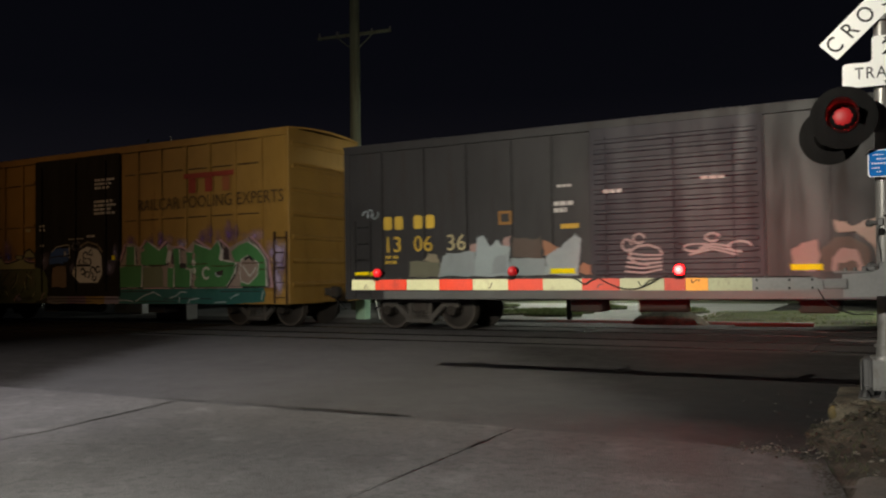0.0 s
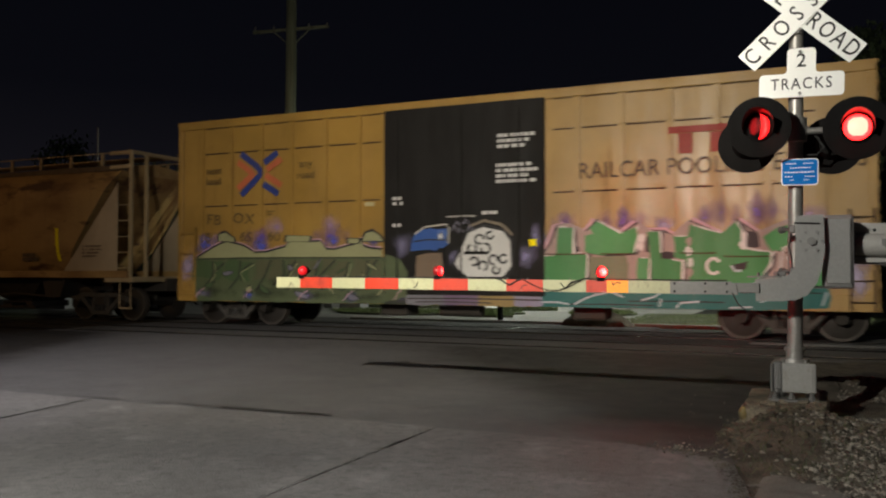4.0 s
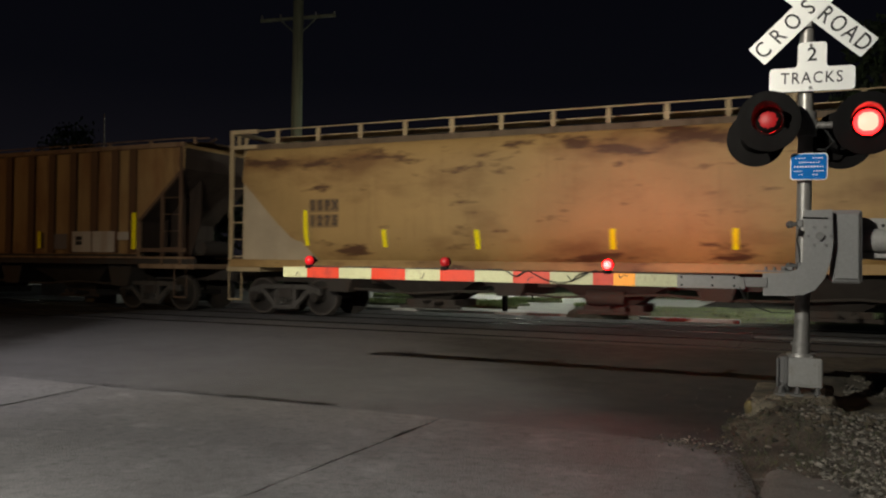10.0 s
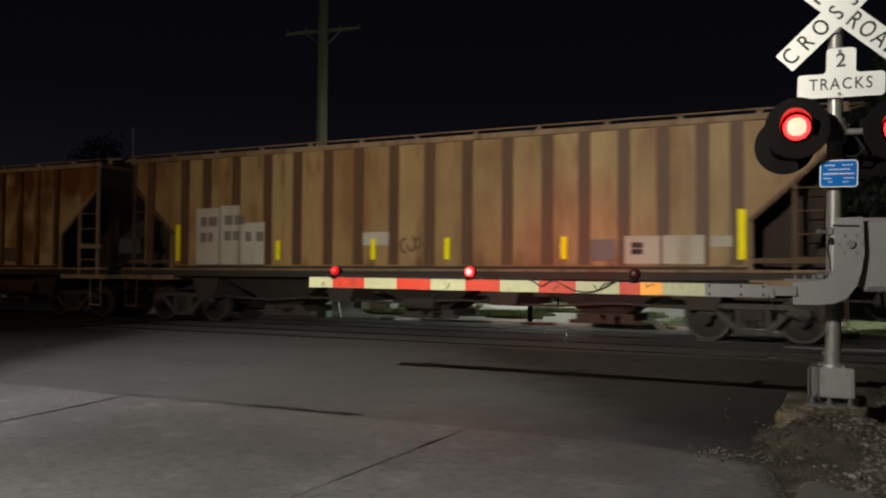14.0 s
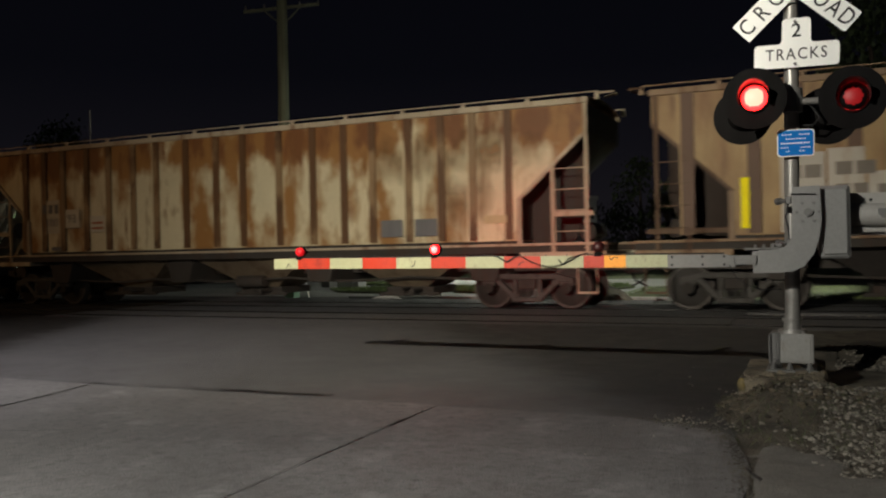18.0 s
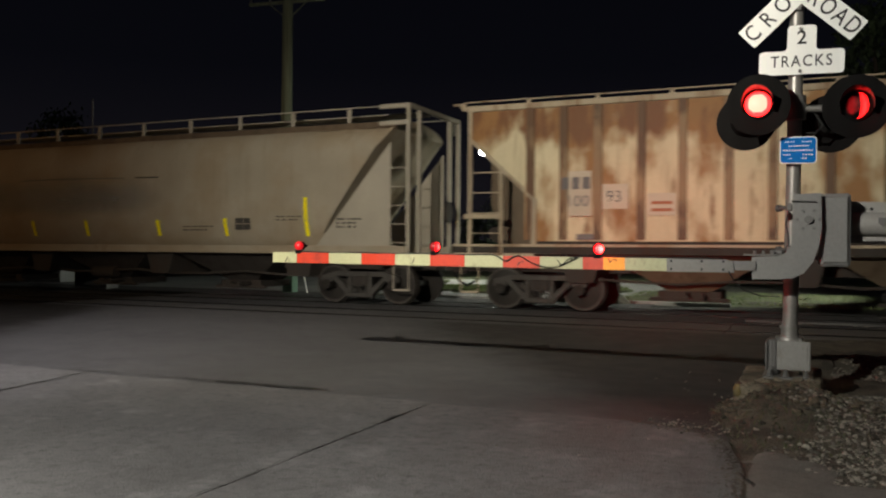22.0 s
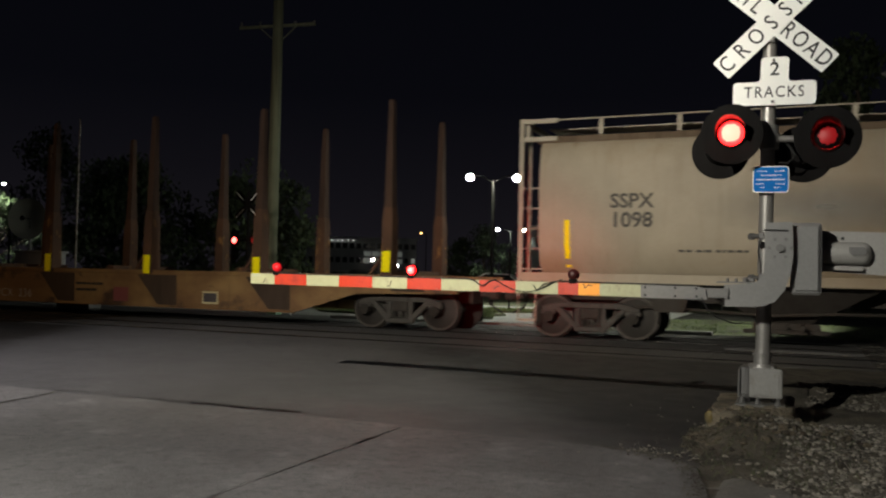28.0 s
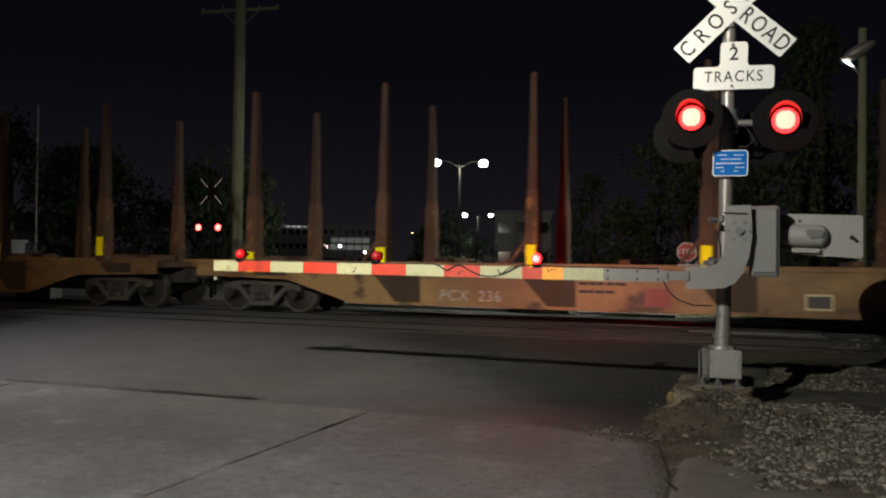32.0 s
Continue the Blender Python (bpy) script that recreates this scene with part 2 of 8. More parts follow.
DIRT = aggregate("packed_dirt", (0.036, 0.030, 0.023), (0.017, 0.014, 0.012), 0.95, 60, 0.6, 0.8)
SOIL = aggregate("dark_soil", (0.125, 0.108, 0.080), (0.042, 0.036, 0.027), 0.95, 45, 3.2, 0.9)
PALE_ROAD = aggregate("pale_concrete_road", (0.42, 0.42, 0.40), (0.28, 0.28, 0.27), 0.85, 60, 0.4, 0.3)
STONES = varied("ballast_stone", (0.050, 0.044, 0.036), (0.27, 0.245, 0.205), lo=0.12)
RAIL = painted("rail_steel", (0.062, 0.046, 0.038), 0.5, (0.10, 0.05, 0.03), 0.5, 0.7, metal=0.6)
RAILTOP, _t, _p = nodes_of("polished_rail_head")
_p.inputs["Base Color"].default_value, _p.inputs["Metallic"].default_value, _p.inputs["Roughness"].default_value = (0.42, 0.41, 0.40, 1), 1.0, 0.13
TIMBER = painted("creosoted_timber", (0.075, 0.055, 0.042), 0.85, (0.03, 0.025, 0.02), 0.5, 0.7, streak=(0.2, 3, 3))
GALV = painted("galvanised_steel", (0.205, 0.20, 0.193), 0.42, (0.22, 0.20, 0.18), 0.55, 0.75, 0.2, metal=0.35)
MAST = painted("aluminium_mast", (0.33, 0.315, 0.295), 0.36, (0.25, 0.22, 0.185), 0.58, 0.75, 0.2, metal=0.4)
BOXGREY = painted("chalky_cast_aluminium", (0.37, 0.36, 0.34), 0.5, (0.22, 0.20, 0.175), 0.58, 0.75, 0.3, (5, 5, 3))
PLATEGREY = painted("pale_grey_enamel", (0.40, 0.385, 0.36), 0.5, (0.30, 0.27, 0.235), 0.60, 0.78, 0.15)
GREY = painted("grey_enamel", (0.255, 0.25, 0.242), 0.42, (0.23, 0.21, 0.185), 0.66, 0.80, 0.12)
SIGNWHITE = painted("white_sign_sheeting", (0.95, 0.95, 0.92), 0.35, (0.80, 0.74, 0.58), 0.68, 0.85, 0.02, grain=0.06)
SIGNBLACK = painted("black_sign_print", (0.012, 0.012, 0.012), 0.5, (0.03, 0.03, 0.03), 0.7, 0.9, 0.1)
SIGNBLUE = painted("blue_sign_sheeting", (0.003, 0.16, 0.54), 0.35, (0.005, 0.14, 0.42), 0.7, 0.9, 0.05, gloss=0.08)
SIGNRED = painted("red_sign_sheeting", (0.50, 0.02, 0.02), 0.4, (0.4, 0.05, 0.04), 0.7, 0.9, 0.05)
HEADBLACK = painted("weathered_black_enamel", (0.0046, 0.0038, 0.0036), 0.7, (0.008, 0.0065, 0.006), 0.6, 0.8, 0.2, gloss=0.15)
VISOR = painted("satin_black_visor", (0.045, 0.04, 0.04), 0.38, (0.06, 0.05, 0.045), 0.6, 0.8, 0.2, gloss=0.5)
BLACK = painted("black_enamel", (0.006, 0.0055, 0.0055), 0.85, (0.015, 0.014, 0.013), 0.6, 0.8, 0.2, gloss=0.12)
RUBBER = painted("black_cable", (0.012, 0.012, 0.012), 0.6, (0.02, 0.02, 0.02), 0.6, 0.8)
ARMWHITE = painted("cream_reflective_tape", (0.42, 0.425, 0.255), 0.4, (0.24, 0.23, 0.15), 0.56, 0.70, 0.2, (4, 4, 3))
ARMRED = painted("red_reflective_tape", (0.52, 0.034, 0.008), 0.4, (0.26, 0.022, 0.010), 0.58, 0.74, 0.2, (4, 4, 3))
ARMORANGE = painted("orange_reflective_tape", (0.95, 0.36, 0.02), 0.4, (0.8, 0.2, 0.02), 0.62, 0.78, 0.04)
YELLOWTAPE = painted("yellow_reflector_tape", (1.0, 0.86, 0.004), 0.5, (0.95, 0.76, 0.004), 0.7, 0.9, 0.03, gloss=0.1)
REDLENS = painted("red_lens_plastic", (0.45, 0.012, 0.012), 0.25, (0.35, 0.01, 0.01), 0.7, 0.9)
LAMPHOT = glow("lit_red_lamp", (1.0, 0.012, 0.012), 9.0)
LAMPCORE = glow("lit_red_lamp_core", (1.0, 0.15, 0.105), 5.0)
LAMPDIM = glow("dark_red_lamp", (0.30, 0.006, 0.008), 0.42)
GATEHOT = glow("lit_red_gate_lamp", (1.0, 0.0004, 0.0004), 2400.0)
GATEREARSTRONG = glow("strong_rear_gate_lamp", (1.0, 0.0009, 0.0008), 680000.0)
GATEREAR = glow("lit_rear_gate_lamp", (1.0, 0.0009, 0.0008), 650000.0)
GATEMILD = glow("weaker_red_gate_lamp", (1.0, 0.0007, 0.0007), 1300.0)
GATEWARM = glow("cooling_red_gate_lamp", (0.22, 0.004, 0.006), 0.4)
GATERIM = glow("red_gate_lamp_rim", (1.0, 0.004, 0.006), 8.0)
GATECORE = glow("lit_lamp_filament", (1.0, 0.085, 0.08), 6.5)
GATEDIM = glow("unlit_red_gate_lamp", (0.028, 0.003, 0.003), 0.15)
TIPGLOW = glow("faint_red_gate_lamp", (0.50, 0.005, 0.010), 0.6)
FARHOT = glow("lit_far_red_lamp", (1.0, 0.06, 0.05), 12.0)
FARDIM = glow("unlit_far_red_lamp", (0.6, 0.02, 0.02), 0.1)
WHITEHEAD = glow("white_lamp_lens", (0.92, 1.0, 0.90), 130.0)
ORANGEHEAD = glow("orange_lamp_lens", (1.0, 0.45, 0.12), 12.0)
WINDOWGLOW = glow("lit_window", (0.95, 1.0, 0.9), 0.12)
ROOFLAMP = glow("white_roof_lamp", (0.95, 1.0, 0.92), 3.0)
FOYER = glow("lit_foyer_pane", (0.80, 0.86, 0.78), 0.07)
POLEWOOD = painted("greyed_pole_wood", (0.185, 0.195, 0.128), 0.85, (0.09, 0.085, 0.06), 0.5, 0.7, 0.3, (3, 3, 0.1))
TRUCKMAT = painted("grimy_cast_steel", (0.040, 0.033, 0.028), 0.75, (0.024, 0.018, 0.015), 0.5, 0.68)
FRAMEMAT = painted("dusty_side_frame", (0.060, 0.054, 0.048), 0.7, (0.027, 0.023, 0.020), 0.52, 0.72, 0.4, (3, 3, 1.5))
TREAD = painted("worn_wheel_rim", (0.066, 0.056, 0.049), 0.6, (0.04, 0.032, 0.026), 0.5, 0.7, 0.3, metal=0.3)
WHEELMAT = painted("worn_wheel_steel", (0.026, 0.022, 0.019), 0.6, (0.032, 0.025, 0.02), 0.5, 0.7, metal=0.4)
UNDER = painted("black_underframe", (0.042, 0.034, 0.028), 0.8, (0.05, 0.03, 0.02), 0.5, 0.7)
GRASS = varied("lit_grass", (0.09, 0.13, 0.04), (0.20, 0.25, 0.095))
LAWN = aggregate("lawn", (0.13, 0.155, 0.07), (0.045, 0.042, 0.026), 0.95, 25, 0.9, 0.8)
LEAF = varied("leaves", (0.016, 0.026, 0.010), (0.044, 0.068, 0.025), 0.75)
BARK = painted("bark", (0.08, 0.06, 0.045), 0.9, (0.03, 0.025, 0.02), 0.45, 0.7)
WALLPALE = painted("pale_render_wall", (0.42, 0.42, 0.42), 0.8, (0.3, 0.3, 0.3), 0.6, 0.8, 0.15)
DARKGLASS, _t, _p = nodes_of("dark_glass")
_p.inputs["Base Color"].default_value, _p.inputs["Roughness"].default_value = (0.015, 0.018, 0.02, 1), 0.08


# ---- mesh helpers ----
def part(name, bm, material, parent=None, label="", m=None, smooth=True):
    me = bpy.data.meshes.new(name)
    bm.normal_update()
    bm.to_mesh(me)
    bm.free()
    for one in material if isinstance(material, (list, tuple)) else (material,):
        me.materials.append(one)
    if smooth:
        me.shade_smooth()
        me.set_sharp_from_angle(angle=radians(32))
    ob = new(name, me)
    if parent:
        ob.parent = parent
    if m:
        ob.matrix_basis = m
    if label:
        ob["label"] = label
    return ob


def thing(name, label, category, group="", m=None, kind=""):
    ob = new(name)
    ob.empty_display_size = 0.2
    if m:
        ob.matrix_basis = m
    return tagged(ob, label, category, group, kind)


def box(bm, x0, x1, y0, y1, z0, z1, bev=0.0, mi=0, m=None):
    mat = Matrix.LocRotScale(((x0 + x1) / 2, (y0 + y1) / 2, (z0 + z1) / 2), None, (abs(x1 - x0), abs(y1 - y0), abs(z1 - z0)))
    vs = bmesh.ops.create_cube(bm, size=1.0, matrix=(m @ mat) if m else mat)["verts"]
    fs = {f for v in vs for f in v.link_faces}
    for f in fs:
        f.material_index = mi
    if bev:
        bmesh.ops.bevel(bm, geom=list({e for v in vs for e in v.link_edges}), offset=bev, segments=1, affect="EDGES", profile=0.7)
    return bm


def rod(bm, a, b, r, r2=None, seg=8, mi=0):
    a, b = Vector(a), Vector(b)
    d = b - a
    mat = Matrix.Translation((a + b) / 2) @ d.to_track_quat("Z", "Y").to_matrix().to_4x4()
    vs = bmesh.ops.create_cone(bm, cap_ends=True, segments=seg, radius1=r, radius2=r if r2 is None else r2, depth=d.length, matrix=mat)["verts"]
    for f in {f for v in vs for f in v.link_faces}:
        f.material_index = mi
    return bm


def bar(bm, a, b, w, h, mi=0, bev=0.0):
    """A square bar from a to b: w across, h upright."""
    a, b = Vector(a), Vector(b)
    d = b - a
    mat = Matrix.Translation((a + b) / 2) @ d.to_track_quat("X", "Z").to_matrix().to_4x4()
    return box(bm, -d.length / 2, d.length / 2, -w / 2, w / 2, -h / 2, h / 2, bev, mi, mat)


def tube(bm, pts, r, seg=6, mi=0):
    """A bent pipe or cable, swept in one piece."""
    pts = [Vector(p) for p in pts]
    rings = []
    for k, p in enumerate(pts):
        d = (pts[min(len(pts) - 1, k + 1)] - pts[max(0, k - 1)]).normalized()
        side = d.cross(Vector((0, 0, 1)) if abs(d.z) < 0.95 else Vector((0, 1, 0))).normalized()
        up = side.cross(d)
        rings.append([bm.verts.new(p + side * (r * math.cos(2 * math.pi * i / seg)) + up * (r * math.sin(2 * math.pi * i / seg))) for i in range(seg)])
    fs = [bm.faces.new(rings[0][::-1]), bm.faces.new(rings[-1])]
    for ra, rb in zip(rings, rings[1:]):
        fs += [bm.faces.new((ra[i], ra[(i + 1) % seg], rb[(i + 1) % seg], rb[i])) for i in range(seg)]
    bmesh.ops.recalc_face_normals(bm, faces=fs)
    for f in fs:
        f.material_index = mi
    return bm


def slab(bm, pts, y0, y1, mi=0):
    """A polygon in x, z, as thick as y0 to y1."""
    lo = [bm.verts.new((x, y0, z)) for x, z in pts]
    hi = [bm.verts.new((x, y1, z)) for x, z in pts]
    n = len(pts)
    fs = [bm.faces.new(lo), bm.faces.new(hi[::-1])]
    fs += [bm.faces.new((lo[i], hi[i], hi[(i + 1) % n], lo[(i + 1) % n])) for i in range(n)]
    bmesh.ops.recalc_face_normals(bm, faces=fs)
    for f in fs:
        f.material_index = mi
    return bm


def flat(bm, pts, z0, z1, mi=0):
    """A polygon in x, y, as thick as z0 to z1."""
    lo = [bm.verts.new((x, y, z0)) for x, y in pts]
    hi = [bm.verts.new((x, y, z1)) for x, y in pts]
    n = len(pts)
    fs = [bm.faces.new(lo), bm.faces.new(hi[::-1])]
    fs += [bm.faces.new((lo[i], hi[i], hi[(i + 1) % n], lo[(i + 1) % n])) for i in range(n)]
    bmesh.ops.recalc_face_normals(bm, faces=fs)
    for f in fs:
        f.material_index = mi
    return bm


def ball(bm, place, r, seg=16, mi=0, scale=(1, 1, 1)):
    vs = bmesh.ops.create_uvsphere(bm, u_segments=seg, v_segments=seg // 2, radius=r, matrix=Matrix.Translation(place) @ Matrix.Diagonal((*scale, 1)))["verts"]
    for f in {f for v in vs for f in v.link_faces}:
        f.material_index = mi
    return bm


def rounded(w, h, r, n=4):
    """A rounded rectangle round the origin, as points."""
    pts = []
    for cx, cz, a0 in ((w / 2 - r, h / 2 - r, 0), (-w / 2 + r, h / 2 - r, 90), (-w / 2 + r, -h / 2 + r, 180), (w / 2 - r, -h / 2 + r, 270)):
        pts += [(cx + r * math.cos(radians(a0 + 90 * i / n)), cz + r * math.sin(radians(a0 + 90 * i / n))) for i in range(n + 1)]
    return pts


def lettering(text, size, depth=0.004, spacing=1.0, weight=0.0):
    """Text as a mesh in the x, z plane that faces -y, centred on the origin."""
    cu = bpy.data.curves.new("text", "FONT")
    cu.body, cu.size, cu.extrude, cu.align_x, cu.align_y, cu.space_character, cu.resolution_u = text, size, depth, "CENTER", "CENTER", spacing, 3
    cu.offset = weight
    ob = bpy.data.objects.new("text", cu)
    scene.collection.objects.link(ob)
    me = bpy.data.meshes.new_from_object(ob.evaluated_get(bpy.context.evaluated_depsgraph_get()))
    bpy.data.objects.remove(ob)
    bm = bmesh.new()
    bm.from_mesh(me)
    bpy.data.meshes.remove(me)
    bmesh.ops.transform(bm, matrix=Matrix.Rotation(radians(90), 4, "X"), verts=bm.verts)
    return bm


def B():
    return bmesh.new()


# ---- ground, road, tracks ----
RNG = random.Random(7)


def sheet(name, x0, x1, y0, y1, step, height, material, label, category):
    """An uneven sheet of ground with a skirt."""
    nx, ny = max(2, int((x1 - x0) / step) + 1), max(2, int((y1 - y0) / step) + 1)
    xs, ys = np.linspace(x0, x1, nx), np.linspace(y0, y1, ny)
    verts = [(x, y, height(x, y)) for y in ys for x in xs]
    faces = [(j * nx + i, j * nx + i + 1, (j + 1) * nx + i + 1, (j + 1) * nx + i) for j in range(ny - 1) for i in range(nx - 1)]
    me = bpy.data.meshes.new(name)
    me.from_pydata(verts, [], faces)
    me.shade_smooth()
    me.materials.append(material)
    return tagged(new(name, me), label, category, kind="structure")


gm = B()
flat(gm, [(-900, -300), (900, -300), (900, 1500), (-900, 1500)], -0.6, -0.05)
tagged(part("ground", gm, DIRT, smooth=False), "dark packed earth around the railway crossing", "ground", kind="structure")

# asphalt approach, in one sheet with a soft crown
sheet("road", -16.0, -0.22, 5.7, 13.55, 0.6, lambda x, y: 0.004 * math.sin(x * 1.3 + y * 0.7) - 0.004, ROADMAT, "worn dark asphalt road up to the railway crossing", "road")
sheet("road_beyond", -26.0, -3.2, 19.6, 21.5, 1.2, lambda x, y: -0.02, ASPHALT, "dark asphalt road beyond the tracks", "road")
sheet("pale_road", -26.0, -3.4, 21.4, 34.0, 1.5, lambda x, y: -0.015, PALE_ROAD, "pale concrete cross street under the lot lights", "road")

# concrete slabs of the nearer road, split by long joints
pavement = thing("pavement", "old cracked concrete road slabs beside the asphalt", "pavement", kind="structure")
for i, (xa, xb) in enumerate(((-17.0, -13.45), (-13.43, -9.84), (-9.834, -6.204), (-6.197, -2.6085), (-2.6068, -0.12))):
    for j, (ya, yb) in enumerate(((-14.0, -8.0), (-7.98, -2.1), (-2.08, 1.9), (1.92, 6.235))):
        s = B()
        skew = lambda x, y: (x - 0.19 * max(0.0, y - 4.6) + (0.008 if x < -6.2 else 0.0) * -1 if -6.3 < x < -6.1 else x, y)
        jag = [(xa + (xb - xa) * k / 14, yb + (RNG.uniform(-0.035, 0.02) if j == 3 else 0)) for k in range(15)]
        right = [(xb + RNG.uniform(-0.012, 0.006), yb + (ya - yb) * k / 10) for k in range(1, 10)]
        if i == 4 and j == 3:
            jag = [p for p in jag if p[0] < -0.8] + [(-0.70, 6.19), (-0.62, 6.16), (-0.55, 6.13), (-0.48, 6.05), (-0.40, 6.02), (-0.34, 5.95), (-0.25, 5.84), (-0.21, 5.72), (-0.18, 5.55), (-0.15, 5.42)]
            right = [(-0.10 + 0.02 * k + RNG.uniform(-0.03, 0.03), 5.3 - 0.33 * k) for k in range(10)]
        flat(s, [skew(*p) for p in [(xa, ya)] + [(xa + RNG.uniform(0.0, 0.006), ya + (yb - ya) * k / 10) for k in range(1, 10)] + jag + right + [(xb, ya)]], -0.2, 0.004 + RNG.uniform(-0.003, 0.004))
        part("slab", s, CONCRETE, pavement, smooth=False)


def crack(pts, w):
    b = B()
    line = []
    for (xa, ya), (xb, yb) in zip(pts, pts[1:]):
        n = max(2, int(math.hypot(xb - xa, yb - ya) / 0.07))
        line += [(xa + (xb - xa) * k / n + RNG.uniform(-0.012, 0.012), ya + (yb - ya) * k / n + RNG.uniform(-0.012, 0.012)) for k in range(n)]
    line.append(pts[-1])
    for (xa, ya), (xb, yb) in zip(line, line[1:]):
        d = Vector((xb - xa, yb - ya)).normalized()
        nx, ny = -d.y, d.x
        wa, wb = w * RNG.uniform(0.4, 1.2), w * RNG.uniform(0.4, 1.2)
        vs = [b.verts.new(v) for v in ((xa + nx * wa, ya + ny * wa, 0.0118), (xa - nx * wa, ya - ny * wa, 0.0118), (xb - nx * wb, yb - ny * wb, 0.0118), (xb + nx * wb, yb + ny * wb, 0.0118))]
        b.faces.new(vs)
    bmesh.ops.recalc_face_normals(b, faces=b.faces[:])
    return b


TAR = aggregate("tar_filled_joint", (0.030, 0.026, 0.024), (0.017, 0.015, 0.013), 0.9, 60, 1.0)
for pts, w in (([(-6.86, 6.22), (-6.2, 6.31)], 0.016), ([(-5.88, 6.30), (-5.56, 6.33)], 0.012), ([(-5.42, 6.33), (-4.92, 6.34)], 0.016), ([(-4.92, 6.33), (-4.2, 6.35), (-3.71, 6.36)], 0.034), ([(-2.608, 1.95), (-2.608, 6.18)], 0.0035), ([(-2.615, 5.35), (-2.59, 5.70)], 0.014), ([(-6.25, 4.7), (-6.31, 5.49), (-6.43, 6.15)], 0.007), ([(-0.9, 3.9), (-1.4, 3.2), (-1.5, 2.2)], 0.008), ([(-0.08, 4.95), (-0.02, 4.75), (0.06, 4.6)], 0.020), ([(-5.57, 4.13), (-5.18, 4.31), (-4.81, 4.46)], 0.005)):
    part("crack", crack(pts, w), TAR, pavement, "dark tar-filled crack", smooth=False)

# railway: two tracks, timber sleepers outside the road, crossing panels in it
for cy, name in ((14.86, "near"), (18.05, "far")):
    track = thing("railway_track", "worn steel railway track set in the road crossing", "railway track", "railway tracks", kind="structure")
    for dy in (-0.72, 0.72):
        r = B()
        box(r, -160, 120, cy + dy - 0.07, cy + dy + 0.07, -0.17, -0.15)
        box(r, -160, 120, cy + dy - 0.012, cy + dy + 0.012, -0.15, -0.04)
        part("rail", r, RAIL, track, "rusty steel rail")
        r = B()
        crown = [(-0.034, -0.045), (-0.034, -0.008)] + [(y, -0.5 * y * y / 0.23) for y in (-0.030, -0.020, -0.010)]
        crown = crown + [(0.0, 0.0)] + [(-y, z) for y, z in crown[::-1]]
        ends = [[r.verts.new((x, cy + dy + y, z)) for y, z in crown] for x in (-160, 120)]
        for k in range(len(crown) - 1):
            r.faces.new((ends[0][k], ends[1][k], ends[1][k + 1], ends[0][k + 1]))
        bmesh.ops.recalc_face_normals(r, faces=r.faces[:])
        part("rail_head", r, RAILTOP, track, "polished rail head")
    for k in range(61):
        x = -50 + 0.55 * k
        s = B()
        box(s, x - 0.11, x + 0.11, cy - 1.3, cy + 1.3, -0.2, -0.075, 0.012)
        part("sleeper", s, TIMBER, track)
    for k in range(26):
        x = -0.1 + 0.55 * k
        s = B()
        box(s, x - 0.11, x + 0.11, cy - 1.3, cy + 1.3, -0.2, -0.075, 0.012)
        part("sleeper", s, TIMBER, track)
    for xa in np.arange(-16.0, -0.9, 2.5):
        for ya, yb in ((cy - 1.30, cy - 0.80), (cy - 0.62, cy + 0.62), (cy + 0.80, cy + 1.30)):
            s = B()
            box(s, xa + 0.003, xa + 2.497, ya, yb, -0.15, -0.012 + RNG.uniform(-0.004, 0.003), 0.012)
            part("crossing_panel", s, ASPHALT, track)
sheet("track_bed_middle", -16.0, -0.9, 16.15, 16.75, 0.6, lambda x, y: -0.012, ASPHALT, "asphalt strip between the two tracks", "road")


def ballast_height(x, y):
    """The gravel shoulder beside the road: a mound at the signal, a ridge, then the track bed."""
    side = min(1.0, max(0.0, (x + 0.55) / 0.5))
    mound = 0.20 * math.exp(-((x - 0.10) ** 2 / 0.40 + (y - 7.05) ** 2 / 0.42))
    ridge = 0.16 * math.exp(-((y - 9.9 - 0.12 * math.sin(x * 1.7)) / 0.35) ** 2) * min(1, max(0, (x + 0.2) / 0.35))
    slope = 0.10 * min(1, max(0, (x - 0.4) / 2.0)) * math.exp(-((y - 6.6) / 2.2) ** 2)
    dip = -0.10 * math.exp(-((y - 11.6) / 1.0) ** 2) * min(1, max(0, (x - 0.1) / 1.0))
    rough = 0.03 * noise.noise((x * 2.2, y * 2.2, 0.3)) + 0.018 * noise.noise((x * 6.0, y * 6.0, 4.0))
    return (mound + ridge + slope + dip + rough) * side - 0.03 * (1 - side) - 0.005


sheet("gravel_shoulder", -0.75, 9.0, 2.0, 13.5, 0.12, ballast_height, SOIL, "dark earth and gravel shoulder beside the road", "ground")
sheet("track_ballast", -0.6, 40.0, 13.45, 19.7, 0.5, lambda x, y: -0.075 + 0.03 * noise.noise((x * 2, y * 2, 1)), SOIL, "dark oily track ballast beside the crossing", "ground")
sheet("left_verge", -60.0, -15.9, 2.0, 13.5, 0.7, lambda x, y: -0.03 + 0.05 * noise.noise((x * 0.7, y * 0.7, 2)), DIRT, "bare dark earth verge beside the road", "ground")



def apron_height(x, y):
    """A broken dusty apron that sinks into the earth along a ragged edge."""
    inner = min((x + 0.60) / 0.02, (1.25 - x) / 0.9, (5.80 - 0.85 * max(0.0, x) - y) / 0.6) + 0.9 * noise.noise((x * 2.3, y * 2.3, 7)) + 0.4 * noise.noise((x * 7, y * 7, 3))
    return ballast_height(x, y) * 0.6 + 0.022 - 0.030 * min(1.0, max(0.0, (0.05 - x) / 0.12)) - 0.06 * max(0.0, 1.0 - max(0.0, inner)) ** 2


